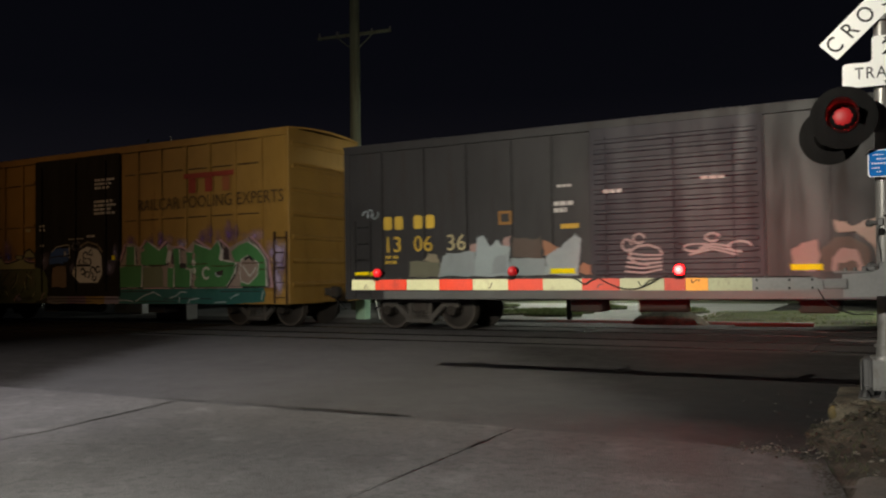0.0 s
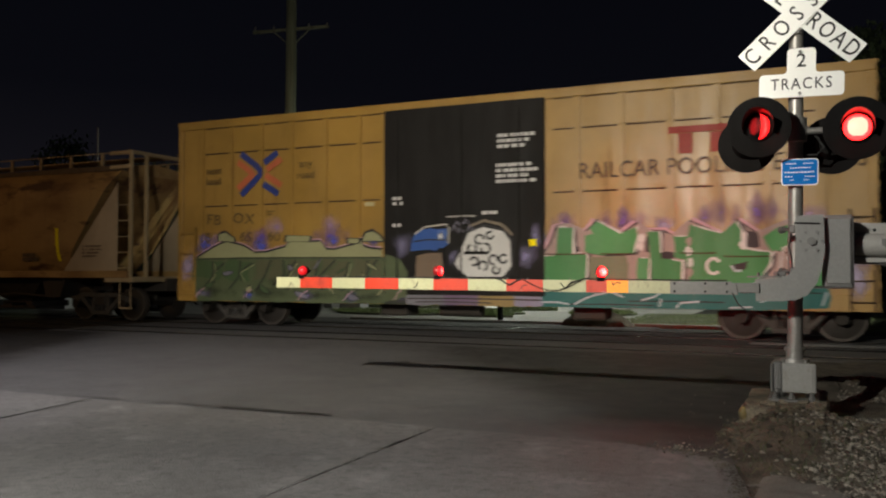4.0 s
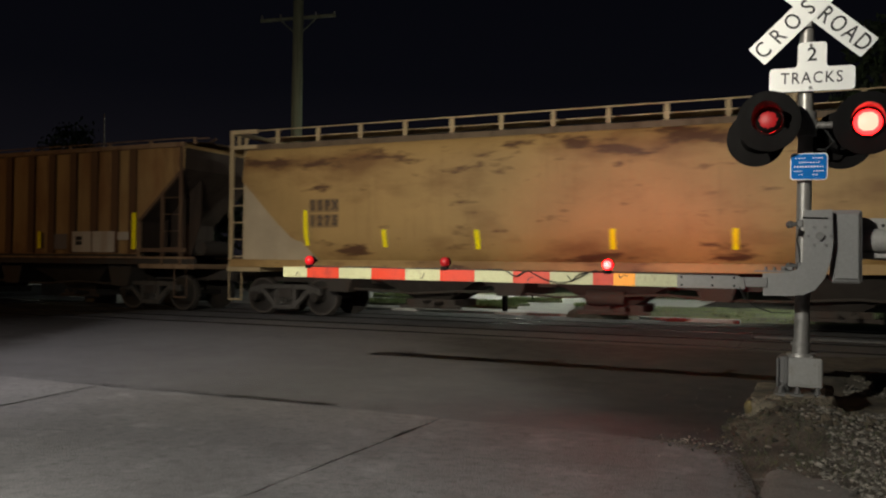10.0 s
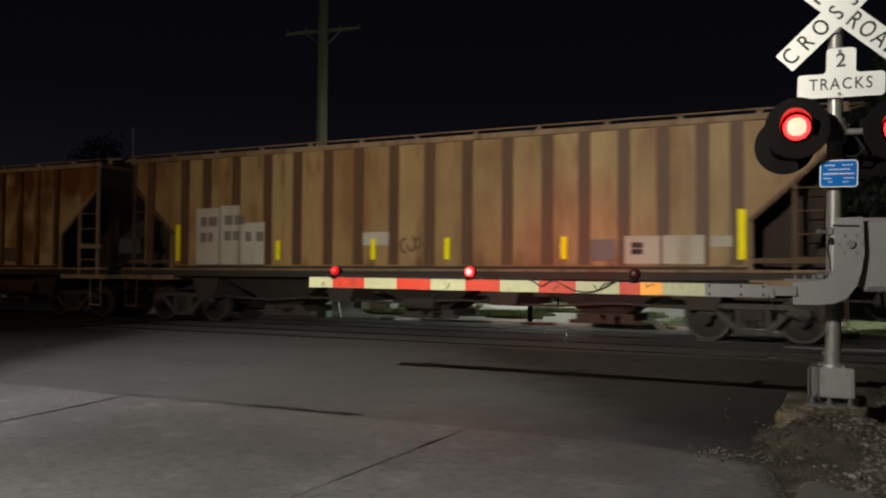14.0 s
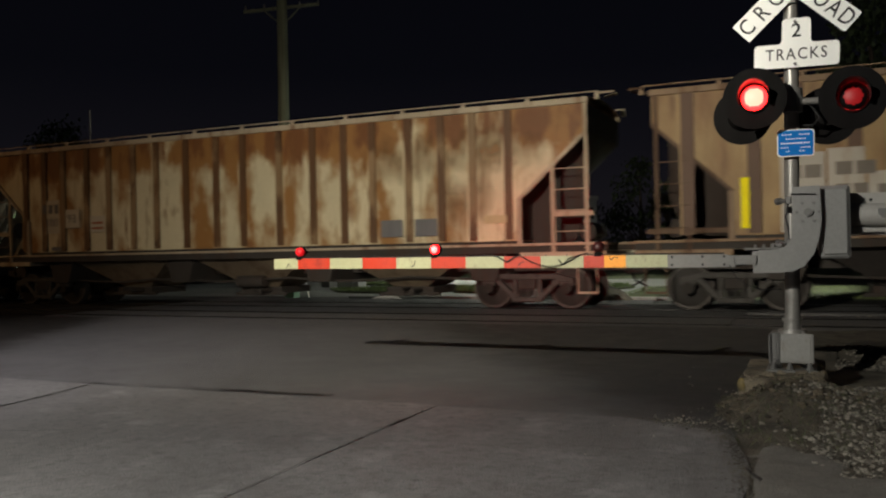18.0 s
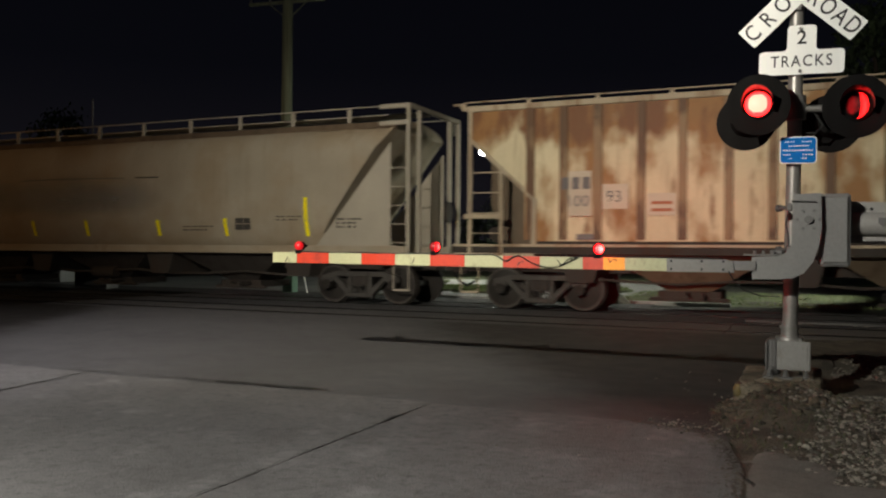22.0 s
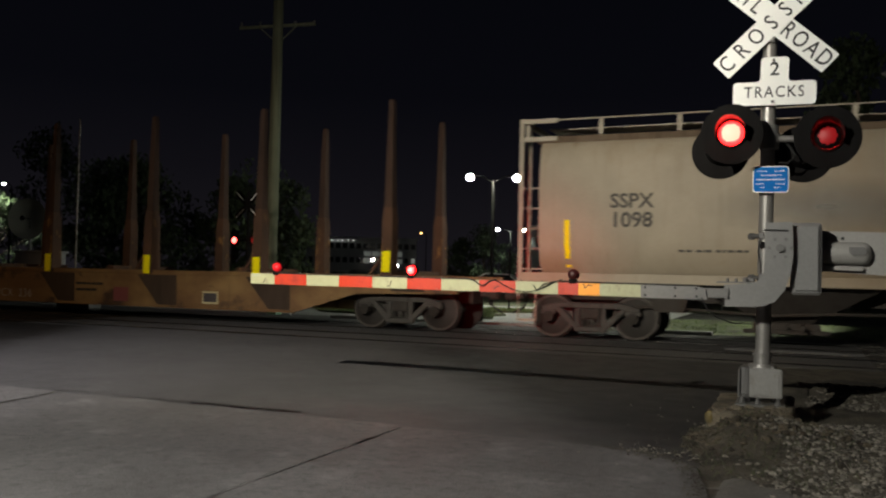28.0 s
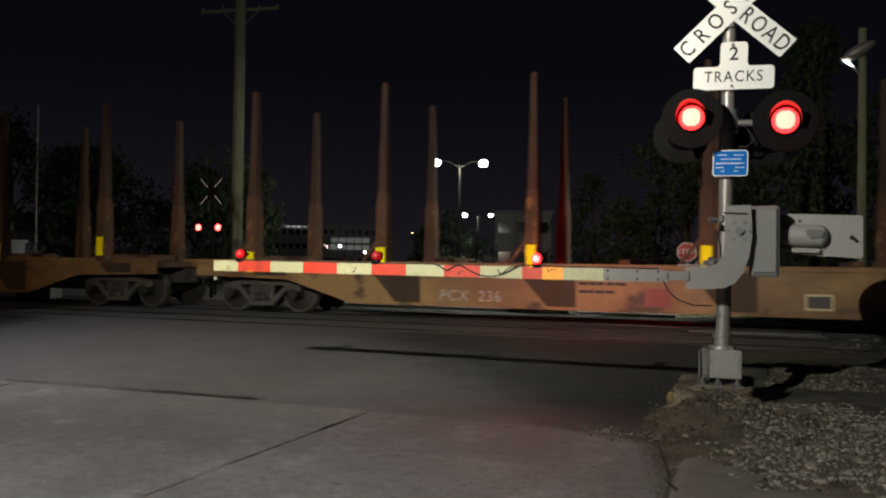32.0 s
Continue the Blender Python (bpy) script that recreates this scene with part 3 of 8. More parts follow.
sheet("broken_apron", -0.60, 1.3, 2.0, 6.0, 0.045, apron_height, APRON, "broken dusty concrete apron sinking into the earth", "pavement")


def scatter(name, count, place, size, material, label, category, flatten=0.65):
    """Loose stones as one object."""
    ico = [(-.53, 0, .85), (.53, 0, .85), (-.53, 0, -.85), (.53, 0, -.85), (0, .85, .53), (0, .85, -.53), (0, -.85, .53), (0, -.85, -.53), (.85, .53, 0), (-.85, .53, 0), (.85, -.53, 0), (-.85, -.53, 0)]
    tri = [(0, 4, 1), (0, 9, 4), (9, 5, 4), (4, 5, 8), (4, 8, 1), (8, 10, 1), (8, 3, 10), (5, 3, 8), (5, 2, 3), (2, 7, 3), (7, 10, 3), (7, 6, 10), (7, 11, 6), (11, 0, 6), (0, 1, 6), (6, 1, 10), (9, 0, 11), (9, 11, 2), (9, 2, 5), (7, 2, 11)]
    vs, fs = [], []
    for _ in range(count):
        x, y, z = place()
        s = size()
        q = Euler((RNG.uniform(0, 6), RNG.uniform(0, 6), RNG.uniform(0, 6))).to_matrix()
        base = len(vs)
        for v in ico:
            w = q @ (Vector(v) * RNG.uniform(0.7, 1.25))
            vs.append((x + w.x * s, y + w.y * s, z + w.z * s * flatten + s * 0.25))
        fs += [(a + base, b + base, c + base) for a, b, c in tri]
    me = bpy.data.meshes.new(name)
    me.from_pydata(vs, [], fs)
    me.materials.append(material)
    return tagged(new(name, me), label, category, kind="stuff")


def gravel_place():
    while True:
        x, y = RNG.uniform(-0.45, 4.4), RNG.uniform(3.2, 10.6)
        if 1.6 * noise.noise((x * 1.9, y * 1.9, 9)) + 0.25 + (-0.55 if y < 5.0 + 0.3 * noise.noise((x * 3, y * 3, 2)) else 0.75 if x > 0.36 + 0.2 * noise.noise((x, y * 2, 5)) else -0.30) - (0.9 if 10.3 < y else 2.2 if 8.1 < y < 9.25 and x > 0.42 else 0) > RNG.uniform(0, 0.9):
            return x, y, ballast_height(x, y)


scatter("gravel", 30000, gravel_place, lambda: RNG.choice((0.006, 0.008, 0.010, 0.012, 0.015, 0.019) if RNG.random() < 0.55 else (0.003, 0.004, 0.006)) * RNG.uniform(0.8, 1.3), STONES, "loose pale and brown ballast gravel", "gravel")
RUBBLE = varied("earthy_rubble", (0.026, 0.021, 0.015), (0.12, 0.097, 0.066), 0.95)


def rubble_place():
    x, y = RNG.gauss(0.12, 0.34), RNG.gauss(7.0, 0.33)
    return x, min(y, 7.5), ballast_height(x, min(y, 7.5))


scatter("rubble", 800, rubble_place, lambda: RNG.choice((0.004, 0.005, 0.007, 0.009, 0.012, 0.016, 0.028)) * RNG.uniform(0.7, 1.3), RUBBLE, "clods and broken concrete heaped against the foundation", "rubble")
scatter("kerb_grit", 110, lambda: (RNG.gauss(-0.42, 0.22), RNG.gauss(6.15, 0.12), 0.008), lambda: RNG.uniform(0.004, 0.014), STONES, "pale grit washed along the edge of the slabs", "gravel")
SLAB_EDGE = ((-0.95, 6.2), (-0.55, 6.12), (-0.30, 5.9), (-0.18, 5.5), (-0.10, 5.0), (-0.04, 4.4), (0.02, 3.6))


def edge_place():
    """Earth washed over the edge of the concrete."""
    k = RNG.randrange(6)
    u = RNG.random()
    (xa, ya), (xb, yb) = SLAB_EDGE[k], SLAB_EDGE[k + 1]
    return xa + (xb - xa) * u - abs(RNG.gauss(0, 0.07)) + 0.03, ya + (yb - ya) * u - abs(RNG.gauss(0, 0.06)) + 0.03, 0.006


scatter("washed_earth", 1300, edge_place, lambda: RNG.uniform(0.003, 0.010), SOIL, "dark earth washed over the concrete edge", "earth", 0.12)
scatter("road_grit", 36, lambda: (RNG.gauss(-0.45, 0.45), RNG.uniform(4.5, 9.5), 0.004), lambda: RNG.uniform(0.004, 0.012), STONES, "stray grit on the road edge", "gravel")
scatter("track_stones", 3500, lambda: (lambda x, y: (x, y, -0.06))(RNG.uniform(-0.4, 14), RNG.uniform(13.3, 19.6)), lambda: RNG.uniform(0.018, 0.04), STONES, "dark ballast stones between the sleepers", "gravel")


# ---- crossing signal ----
def sign_plate(name, pts, x, z, y, parent, label, material=SIGNWHITE, thick=0.004, turn=0.0):
    b = B()
    slab(b, pts, -thick / 2, thick / 2)
    return part(name, b, material, parent, label, pose(x, y, z, 0, turn, 0), smooth=False)


def words(text, size, x, z, y, parent, material=SIGNBLACK, turn=0.0, spacing=1.0, squeeze=1.0, weight=0.0):
    return part("lettering", lettering(text, size, 0.0015, spacing, weight), material, parent, "", pose(x, y, z, 0, turn, 0) @ Matrix.Diagonal((squeeze, 1, 1, 1)), smooth=False)


SPIN = []  # lamps that turn: (part, group of the flash, whether it glows on after the switch, place)


def signal_head(parent, x, y, z, facing, phase):
    """A round flashing light: backing disc, hood, housing, and a lamp drum that turns behind the hood."""
    f = -1 if facing == "road" else 1
    head = B()
    rod(head, (0, 0, 0), (0, f * -0.012, 0), 0.265, seg=32)
    rod(head, (0, f * -0.012, 0), (0, f * -0.17, 0), 0.135, 0.11, seg=20)
    hood = part("signal_head", head, HEADBLACK, parent, "black round flasher backing disc and housing", pose(x, y, z))
    h = B()
    n = 18
    for k in range(n):
        a0, a1 = radians(-25 + 230 * k / n), radians(-25 + 230 * (k + 1) / n)
        for r in (0.128, 0.133):
            vs = [h.verts.new((r * math.cos(a0), 0, r * math.sin(a0))), h.verts.new((r * math.cos(a1), 0, r * math.sin(a1)))]
            d0, d1 = [f * (0.10 + 0.16 * max(0, math.sin(a))) for a in (a0, a1)]
            vs += [h.verts.new((r * math.cos(a1), d1, r * math.sin(a1))), h.verts.new((r * math.cos(a0), d0, r * math.sin(a0)))]
            h.faces.new(vs)
    part("hood", h, VISOR, hood, "black visor over the lens")
    ring = B()
    rod(ring, (0, 0, 0), (0, f * 0.02, 0), 0.125, seg=24)
    part("lens_ring", ring, BLACK, hood)
    if phase is None:
        lens = B()
        ball(lens, (0, f * 0.015, 0), 0.105, 20, scale=(1, 0.35, 1))
        part("lens", lens, REDLENS, hood, "unlit red lens")
        return hood
    drum = B()
    ball(drum, (0, 0, 0), 0.108, 48, scale=(1, 0.55, 1))
    for fc in drum.faces:
        c = fc.calc_center_median()
        out = math.hypot(c.x, c.z)
        fc.material_index = (2 if out < 0.080 else 0) if c.y * f > 0 else 1 if out < 0.072 else 3
    d = part("lamp", drum, (LAMPHOT, LAMPDIM, LAMPCORE, HEADBLACK), hood, "flashing red lamp", pose(0, f * 0.03, 0))
    SPIN.append((d, phase, True, (0, f * 0.03, 0)))
    return hood


def crossing_signal():
    s = thing("crossing_signal", "railway crossing signal mast with crossbuck, flashing red lights and gate mechanism", "crossing signal")
    b = B()
    rod(b, (0.100, 7.94, 0.28), (0.150, 7.94, 3.72), 0.064, 0.060, 20)
    rod(b, (0.150, 7.94, 3.72), (0.150, 7.94, 3.78), 0.075, 0.02, 20)
    part("mast", b, MAST, s, "dull aluminium pipe mast")
    b = B()
    rod(b, (0.10, 7.94, 0.48), (0.102, 7.94, 0.66), 0.078, 0.066, 16)
    rod(b, (0.10, 7.94, 0.50), (0.10, 7.94, 0.53), 0.125, 0.115, 16)
    rod(b, (0.10, 7.94, 0.60), (0.10, 7.94, 0.63), 0.085, seg=16)
    for a in range(4):
        rod(b, (0.10 + 0.13 * math.cos(a * 1.57 + 0.8), 7.94 + 0.13 * math.sin(a * 1.57 + 0.8), 0.19), (0.10 + 0.13 * math.cos(a * 1.57 + 0.8), 7.94 + 0.13 * math.sin(a * 1.57 + 0.8), 0.52), 0.014, seg=8)
    part("mast_base", b, MAST, s, "flared cast base on anchor bolts")
    b = B()
    box(b, -0.11, 0.30, 7.62, 8.24, 0.182, 0.205, 0.006)
    part("base_plate", b, GALV, s, "rusty steel base plate")
    for bx in (-0.05, 0.08, 0.24):
        b = B()
        rod(b, (bx, 7.68, 0.19), (bx, 7.68, 0.262), 0.017, seg=8)
        rod(b, (bx, 7.68, 0.205), (bx, 7.68, 0.228), 0.030, seg=6)
        part("anchor_bolt", b, GALV, s, "grey anchor bolt and nut")
    b = B()
    box(b, 0.015, 0.265, 7.72, 7.86, 0.265, 0.50, 0.012)
    box(b, 0.005, 0.275, 7.70, 7.722, 0.255, 0.51, 0.010)
    box(b, 0.03, 0.25, 7.693, 7.701, 0.28, 0.485, 0.004)
    part("junction_box", b, BOXGREY, s, "grey cast junction box")
    b = B()
    box(b, -0.075, 0.005, 7.80, 8.08, 0.22, 0.51, 0.012)
    box(b, -0.095, -0.073, 7.78, 8.10, 0.24, 0.49, 0.008)
    rod(b, (-0.01, 7.77, 0.18), (-0.01, 7.77, 0.50), 0.020)
    rod(b, (-0.035, 7.76, 0.15), (-0.035, 7.76, 0.28), 0.03)
    part("side_box", b, GALV, s, "weathered side terminal box")
    # crossbuck
    blade = rounded(1.245, 0.205, 0.012, 2)
    cx, cz = 0.184, 3.60
    back = sign_plate("crossbuck_blade", blade, cx, cz, 7.848, s, "white reflective blade reading RAIL ROAD", turn=43)
    for letter, x in (("R", -0.55), ("A", -0.42), ("I", -0.31), ("L", -0.205), ("R", 0.15), ("O", 0.285), ("A", 0.42), ("D", 0.55)):
        words(letter, 0.205, x, 0.0, -0.005, back, squeeze=0.78, weight=0.001)
    front = sign_plate("crossbuck_blade", blade, cx, cz, 7.838, s, "white reflective blade reading CROSSING", turn=-43)
    for letter, x in (("C", -0.545), ("R", -0.375), ("O", -0.205), ("S", -0.035), ("S", 0.125), ("I", 0.245), ("N", 0.37), ("G", 0.54)):
        words(letter, 0.205, x, 0.0, -0.005, front, squeeze=0.80, weight=0.001)
    for x, z in ((0.178, 3.43), (0.178, 3.235), (0.172, 2.865)):
        b = B()
        rod(b, (x, 7.80, z), (x, 7.835, z), 0.013, seg=8)
        box(b, 0.10, 0.19, 7.84, 7.90, z - 0.02, z + 0.02)
        part("sign_bolt", b, GALV, s, "rusty sign bolt and strap")
    t = [(-0.345, -0.105), (0.345, -0.105), (0.345, 0.105), (0.117, 0.105), (0.117, 0.325), (-0.117, 0.325), (-0.117, 0.105), (-0.345, 0.105)]
    smooth_t = []
    for i, (x, z) in enumerate(t):
        (xa, za), (xb, zb) = t[i - 1], t[(i + 1) % len(t)]
        d0, d1 = Vector((xa - x, za - z)).normalized() * 0.03, Vector((xb - x, zb - z)).normalized() * 0.03
        smooth_t += [(x + d0.x, z + d0.y), (x + 0.3 * (d0.x + d1.x), z + 0.3 * (d0.y + d1.y)), (x + d1.x, z + d1.y)]
    plate = sign_plate("track_count_sign", smooth_t, 0.182, 2.942, 7.832, s, "white sign reading 2 TRACKS", turn=1.5)
    words("2", 0.168, 0.0, 0.212, -0.005, plate, weight=0.002)
    words("TRACKS", 0.142, 0.0, 0.008, -0.005, plate, spacing=1.2, squeeze=0.84, weight=0.0005)
    blue = sign_plate("emergency_notice", rounded(0.300, 0.235, 0.03), 0.163, 2.172, 7.815, s, "white-edged blue emergency notice with bars of small print", SIGNWHITE, turn=1)
    b = B()
    slab(b, rounded(0.284, 0.219, 0.025), -0.006, -0.003)
    part("blue_face", b, SIGNBLUE, blue, "blue reflective face", smooth=False)
    b = B()
    for xa, xb, z, h in ((-0.11, -0.03, 0.073, 0.008), (0.03, 0.11, 0.073, 0.008), (-0.08, 0.085, 0.036, 0.009), (-0.12, 0.12, -0.002, 0.012), (-0.12, -0.06, -0.040, 0.008), (0.04, 0.12, -0.040, 0.008), (-0.08, -0.045, -0.072, 0.007), (0.03, 0.08, -0.072, 0.007)):
        x = xa
        while x < xb:
            w = RNG.uniform(0.008, 0.018)
            box(b, x, min(xb, x + w), -0.009, -0.0065, z - h / 2, z + h / 2)
            x += w + 0.009
    tagged(part("print", b, SIGNWHITE, blue, "unreadable white print", smooth=False), kind="stuff")
    # crossarm and four flashers
    b = B()
    rod(b, (-0.27, 7.90, 2.565), (0.66, 7.90, 2.525), 0.030, seg=10)
    box(b, 0.05, 0.23, 7.86, 8.02, 2.50, 2.60, 0.015)
    rod(b, (0.145, 7.90, 2.45), (0.145, 7.90, 2.66), 0.082, seg=14)
    part("lamp_crossarm", b, GALV, s, "cast crossarm that carries the flashers")
    for line in ([(0.2, 7.98, 2.62), (0.30, 7.95, 2.50), (0.36, 7.95, 2.40), (0.30, 7.96, 2.33), (0.22, 7.97, 2.34)], [(0.05, 7.98, 2.60), (-0.06, 7.95, 2.66), (-0.12, 7.93, 2.60)]):
        b = B()
        tube(b, line, 0.012)
        part("lamp_cable", b, RUBBER, s, "dark cable to a flasher")
    signal_head(s, -0.155, 7.60, 2.555, "road", 0)
    signal_head(s, 0.612, 7.60, 2.495, "road", 1)
    signal_head(s, -0.30, 8.25, 2.50, "rear", None)
    signal_head(s, 0.43, 8.25, 2.45, "rear", None)
    # gate mechanism
    b = B()
    slab(b, [(0.135, 1.77), (0.345, 1.775), (0.355, 1.50), (0.335, 1.34), (0.29, 1.20), (0.215, 1.10), (0.13, 1.06), (0.03, 1.048), (-0.19, 1.045), (-0.195, 1.235), (-0.02, 1.245), (0.075, 1.27), (0.118, 1.33), (0.130, 1.45)], 7.515, 7.545)
    part("gate_arm_bracket", b, GREY, s, "curved grey cast gate-arm bracket")
    for k in range(6):
        b = B()
        a = radians(60 * k)
        rod(b, (0.252 + 0.085 * math.cos(a), 7.50, 1.553 + 0.085 * math.sin(a)), (0.252 + 0.085 * math.cos(a), 7.52, 1.553 + 0.085 * math.sin(a)), 0.013, seg=8)
        part("bracket_bolt", b, GALV, s, "grey bolt")
    b = B()
    rod(b, (0.252, 7.485, 1.553), (0.252, 7.52, 1.553), 0.034, seg=14)
    rod(b, (0.252, 7.48, 1.553), (0.252, 7.486, 1.553), 0.020, seg=10)
    part("shaft_end", b, GALV, s, "grey end of the gate shaft")
    b = B()
    rod(b, (0.12, 7.505, 1.708), (0.315, 7.505, 1.700), 0.0065)
    part("retaining_wire", b, RUBBER, s, "thin dark wire")
    b = B()
    box(b, 0.33, 0.575, 7.62, 8.12, 1.16, 1.775, 0.02)
    box(b, 0.36, 0.555, 7.60, 7.622, 1.19, 1.75, 0.012)
    part("gate_mechanism_box", b, GREY, s, "grey gate mechanism housing")
    b = B()
    tube(b, [(0.095, 7.60, 1.63), (0.075, 7.58, 1.52), (0.095, 7.58, 1.42), (0.098, 7.60, 1.33), (0.07, 7.58, 1.28)], 0.0065)
    part("conduit", b, RUBBER, s, "thin black conduit")
    for z in (1.66, 1.30):
        b = B()
        rod(b, (0.0, 7.70, z), (0.09, 7.60, z), 0.017, seg=10)
        rod(b, (0.005, 7.70, z), (0.03, 7.67, z), 0.030, seg=12)
        box(b, 0.075, 0.125, 7.57, 7.62, z - 0.03, z + 0.035, 0.008)
        part("clamp", b, GALV, s, "dull steel clamp")
    b = B()
    box(b, -0.26, 0.02, 7.50, 7.60, 1.248, 1.262)
    box(b, -0.05, 0.05, 7.56, 7.66, 1.26, 1.30, 0.008)
    for x in (-0.17, -0.10, -0.02):
        rod(b, (x, 7.53, 1.25), (x, 7.53, 1.29), 0.012)
    part("shear_bracket", b, GALV, s, "bolted breakaway bracket")
    b = B()
    slab(b, [(0.56, 1.722), (1.225, 1.702), (1.245, 1.69), (1.245, 1.345), (1.225, 1.33), (0.56, 1.368)], 7.92, 7.945)
    part("counterweight_arm", b, PLATEGREY, s, "flat grey counterweight arm")
    b = B()
    slab(b, [(0.58, 1.418), (0.90, 1.410), (0.90, 1.375), (0.58, 1.382)], 7.86, 7.9195)
    part("counterweight_ledge", b, PLATEGREY, s, "narrow ledge under the weight", smooth=False)
    b = B()
    rod(b, (0.59, 7.90, 1.527), (0.90, 7.90, 1.522), 0.100, seg=24)
    ball(b, (0.90, 7.90, 1.522), 0.100, 20, scale=(0.75, 1.0, 1.0))
    part("counterweight_rod", b, PLATEGREY, s, "dull grey rounded weight on the arm")
    b = B()
    slab(b, [(0.79, 1.575), (0.91, 1.575), (0.93, 1.545), (0.91, 1.51), (0.82, 1.50), (0.79, 1.53)], 7.785, 7.815)
    part("counterweight_label", b, GALV, s, "worn cast label on the weight", smooth=False)
    b = B()
    rod(b, (0.745, 7.913, 1.655), (0.745, 7.921, 1.655), 0.014, seg=10)
    part("hole", b, RUBBER, s, "small dark hole in the plate")
    for pa, pb in (((1.15, 7.905, 1.525), (1.20, 7.905, 1.475)), ((1.145, 7.905, 1.495), (1.165, 7.905, 1.515))):
        b = B()
        rod(b, pa, pb, 0.013)
        part("pin", b, RUBBER, s, "dark pin")
    # concrete block on the mound
    f = thing("signal_foundation", "crumbling concrete foundation block half buried in the gravel", "foundation")
    b = B()
    box(b, -0.30, 0.37, 7.18, 8.55, -0.25, 0.185)
    bmesh.ops.bevel(b, geom=b.edges[:], offset=0.045, segments=3, affect="EDGES", profile=0.6)
    bmesh.ops.subdivide_edges(b, edges=b.edges[:], cuts=7, use_grid_fill=True)
    for v in b.verts:
        n = noise.noise_vector(v.co * 9.0) * 0.012 + noise.noise_vector(v.co * 3.0) * 0.022
        v.co += n
    part("block", b, FOUNDATION, f)
    b = B()
    ball(b, (-0.275, 7.20, 0.13), 0.075, 12, scale=(0.55, 0.45, 0.8))
    part("paint_patch", b, OLDYELLOW, f, "worn yellow paint on the broken corner")
    rng = random.Random(5)
    for k in range(16):
        c = B()
        w = rng.uniform(0.025, 0.06)
        box(c, -w, w, -w * 0.7, w * 0.7, -w * 0.45, w * 0.45, w * 0.25)
        part("chip", c, FOUNDATION, f, "", pose(rng.uniform(-0.27, 0.33), rng.uniform(7.22, 7.68), 0.19, rng.uniform(-20, 20), rng.uniform(-20, 20), rng.uniform(0, 180)), smooth=False)
    return s


signal = crossing_signal()


# ---- gate arm ----
def gate_lamp(arm, x, z, phase, hot=GATEHOT, size=0.050, lean=0.0, dim=GATEDIM, beam=GATEREAR, reach=0.145):
    h = B()
    ring = [(math.cos(radians(22.5 * k)), math.sin(radians(22.5 * k))) for k in range(17)]

    def band(r0, y0, r1, y1):
        for (ca, sa), (cb, sb) in zip(ring, ring[1:]):
            h.faces.new([h.verts.new((r * c + lean * max(0.0, y - 0.06), y, r * s)) for c, s, r, y in ((ca, sa, r0, y0), (cb, sb, r0, y0), (cb, sb, r1, y1), (ca, sa, r1, y1))])

    box(h, -0.035, 0.035, -0.03, 0.03, -0.085, -0.045, 0.005)
    band(0.043, 0.012, 0.043, 0.060)
    band(0.046, 0.012, 0.046, 0.060)
    band(0.043, 0.012, 0.046, 0.012)
    band(0.014, 0.060, 0.046, 0.060)
    band(0.001, 0.056, 0.043, 0.056)
    band(0.014, 0.056, 0.014, reach)
    house = part("gate_lamp", h, BLACK, arm, "small round gate lamp in a black housing", pose(x, 7.50, z))
    d = B()
    ball(d, (0, 0, 0), size, 24)
    if phase is None:
        part("lamp", d, TIPGLOW, house, "faintly glowing red tip lamp")
        return
    for fc in d.faces:
        c = fc.calc_center_median()
        out = math.hypot(c.x, c.z)
        fc.material_index = 1 if c.y > -0.010 else 0 if out < size * 0.30 else 3 if out < size * 0.68 else 2
    drum = part("lamp", d, (hot, dim, GATERIM, GATECORE), house, "flashing red gate lamp")
    SPIN.append((drum, phase - 0.08, False, (0, 0, 0)))
    d = B()
    ball(d, (0, 0, 0), 0.010, 16)
    for fc in d.faces:
        c = fc.calc_center_median()
        fc.material_index = 1 if c.y > 0 and math.hypot(c.x, c.z) < 0.0062 else 0
    rear = part("rear_lamp", d, (BLACK, beam), house, "flashing red lamp behind the gate lamp", pose(0, 0.068, 0))
    SPIN.append((rear, phase - 0.08, False, (0, 0.068, 0)))


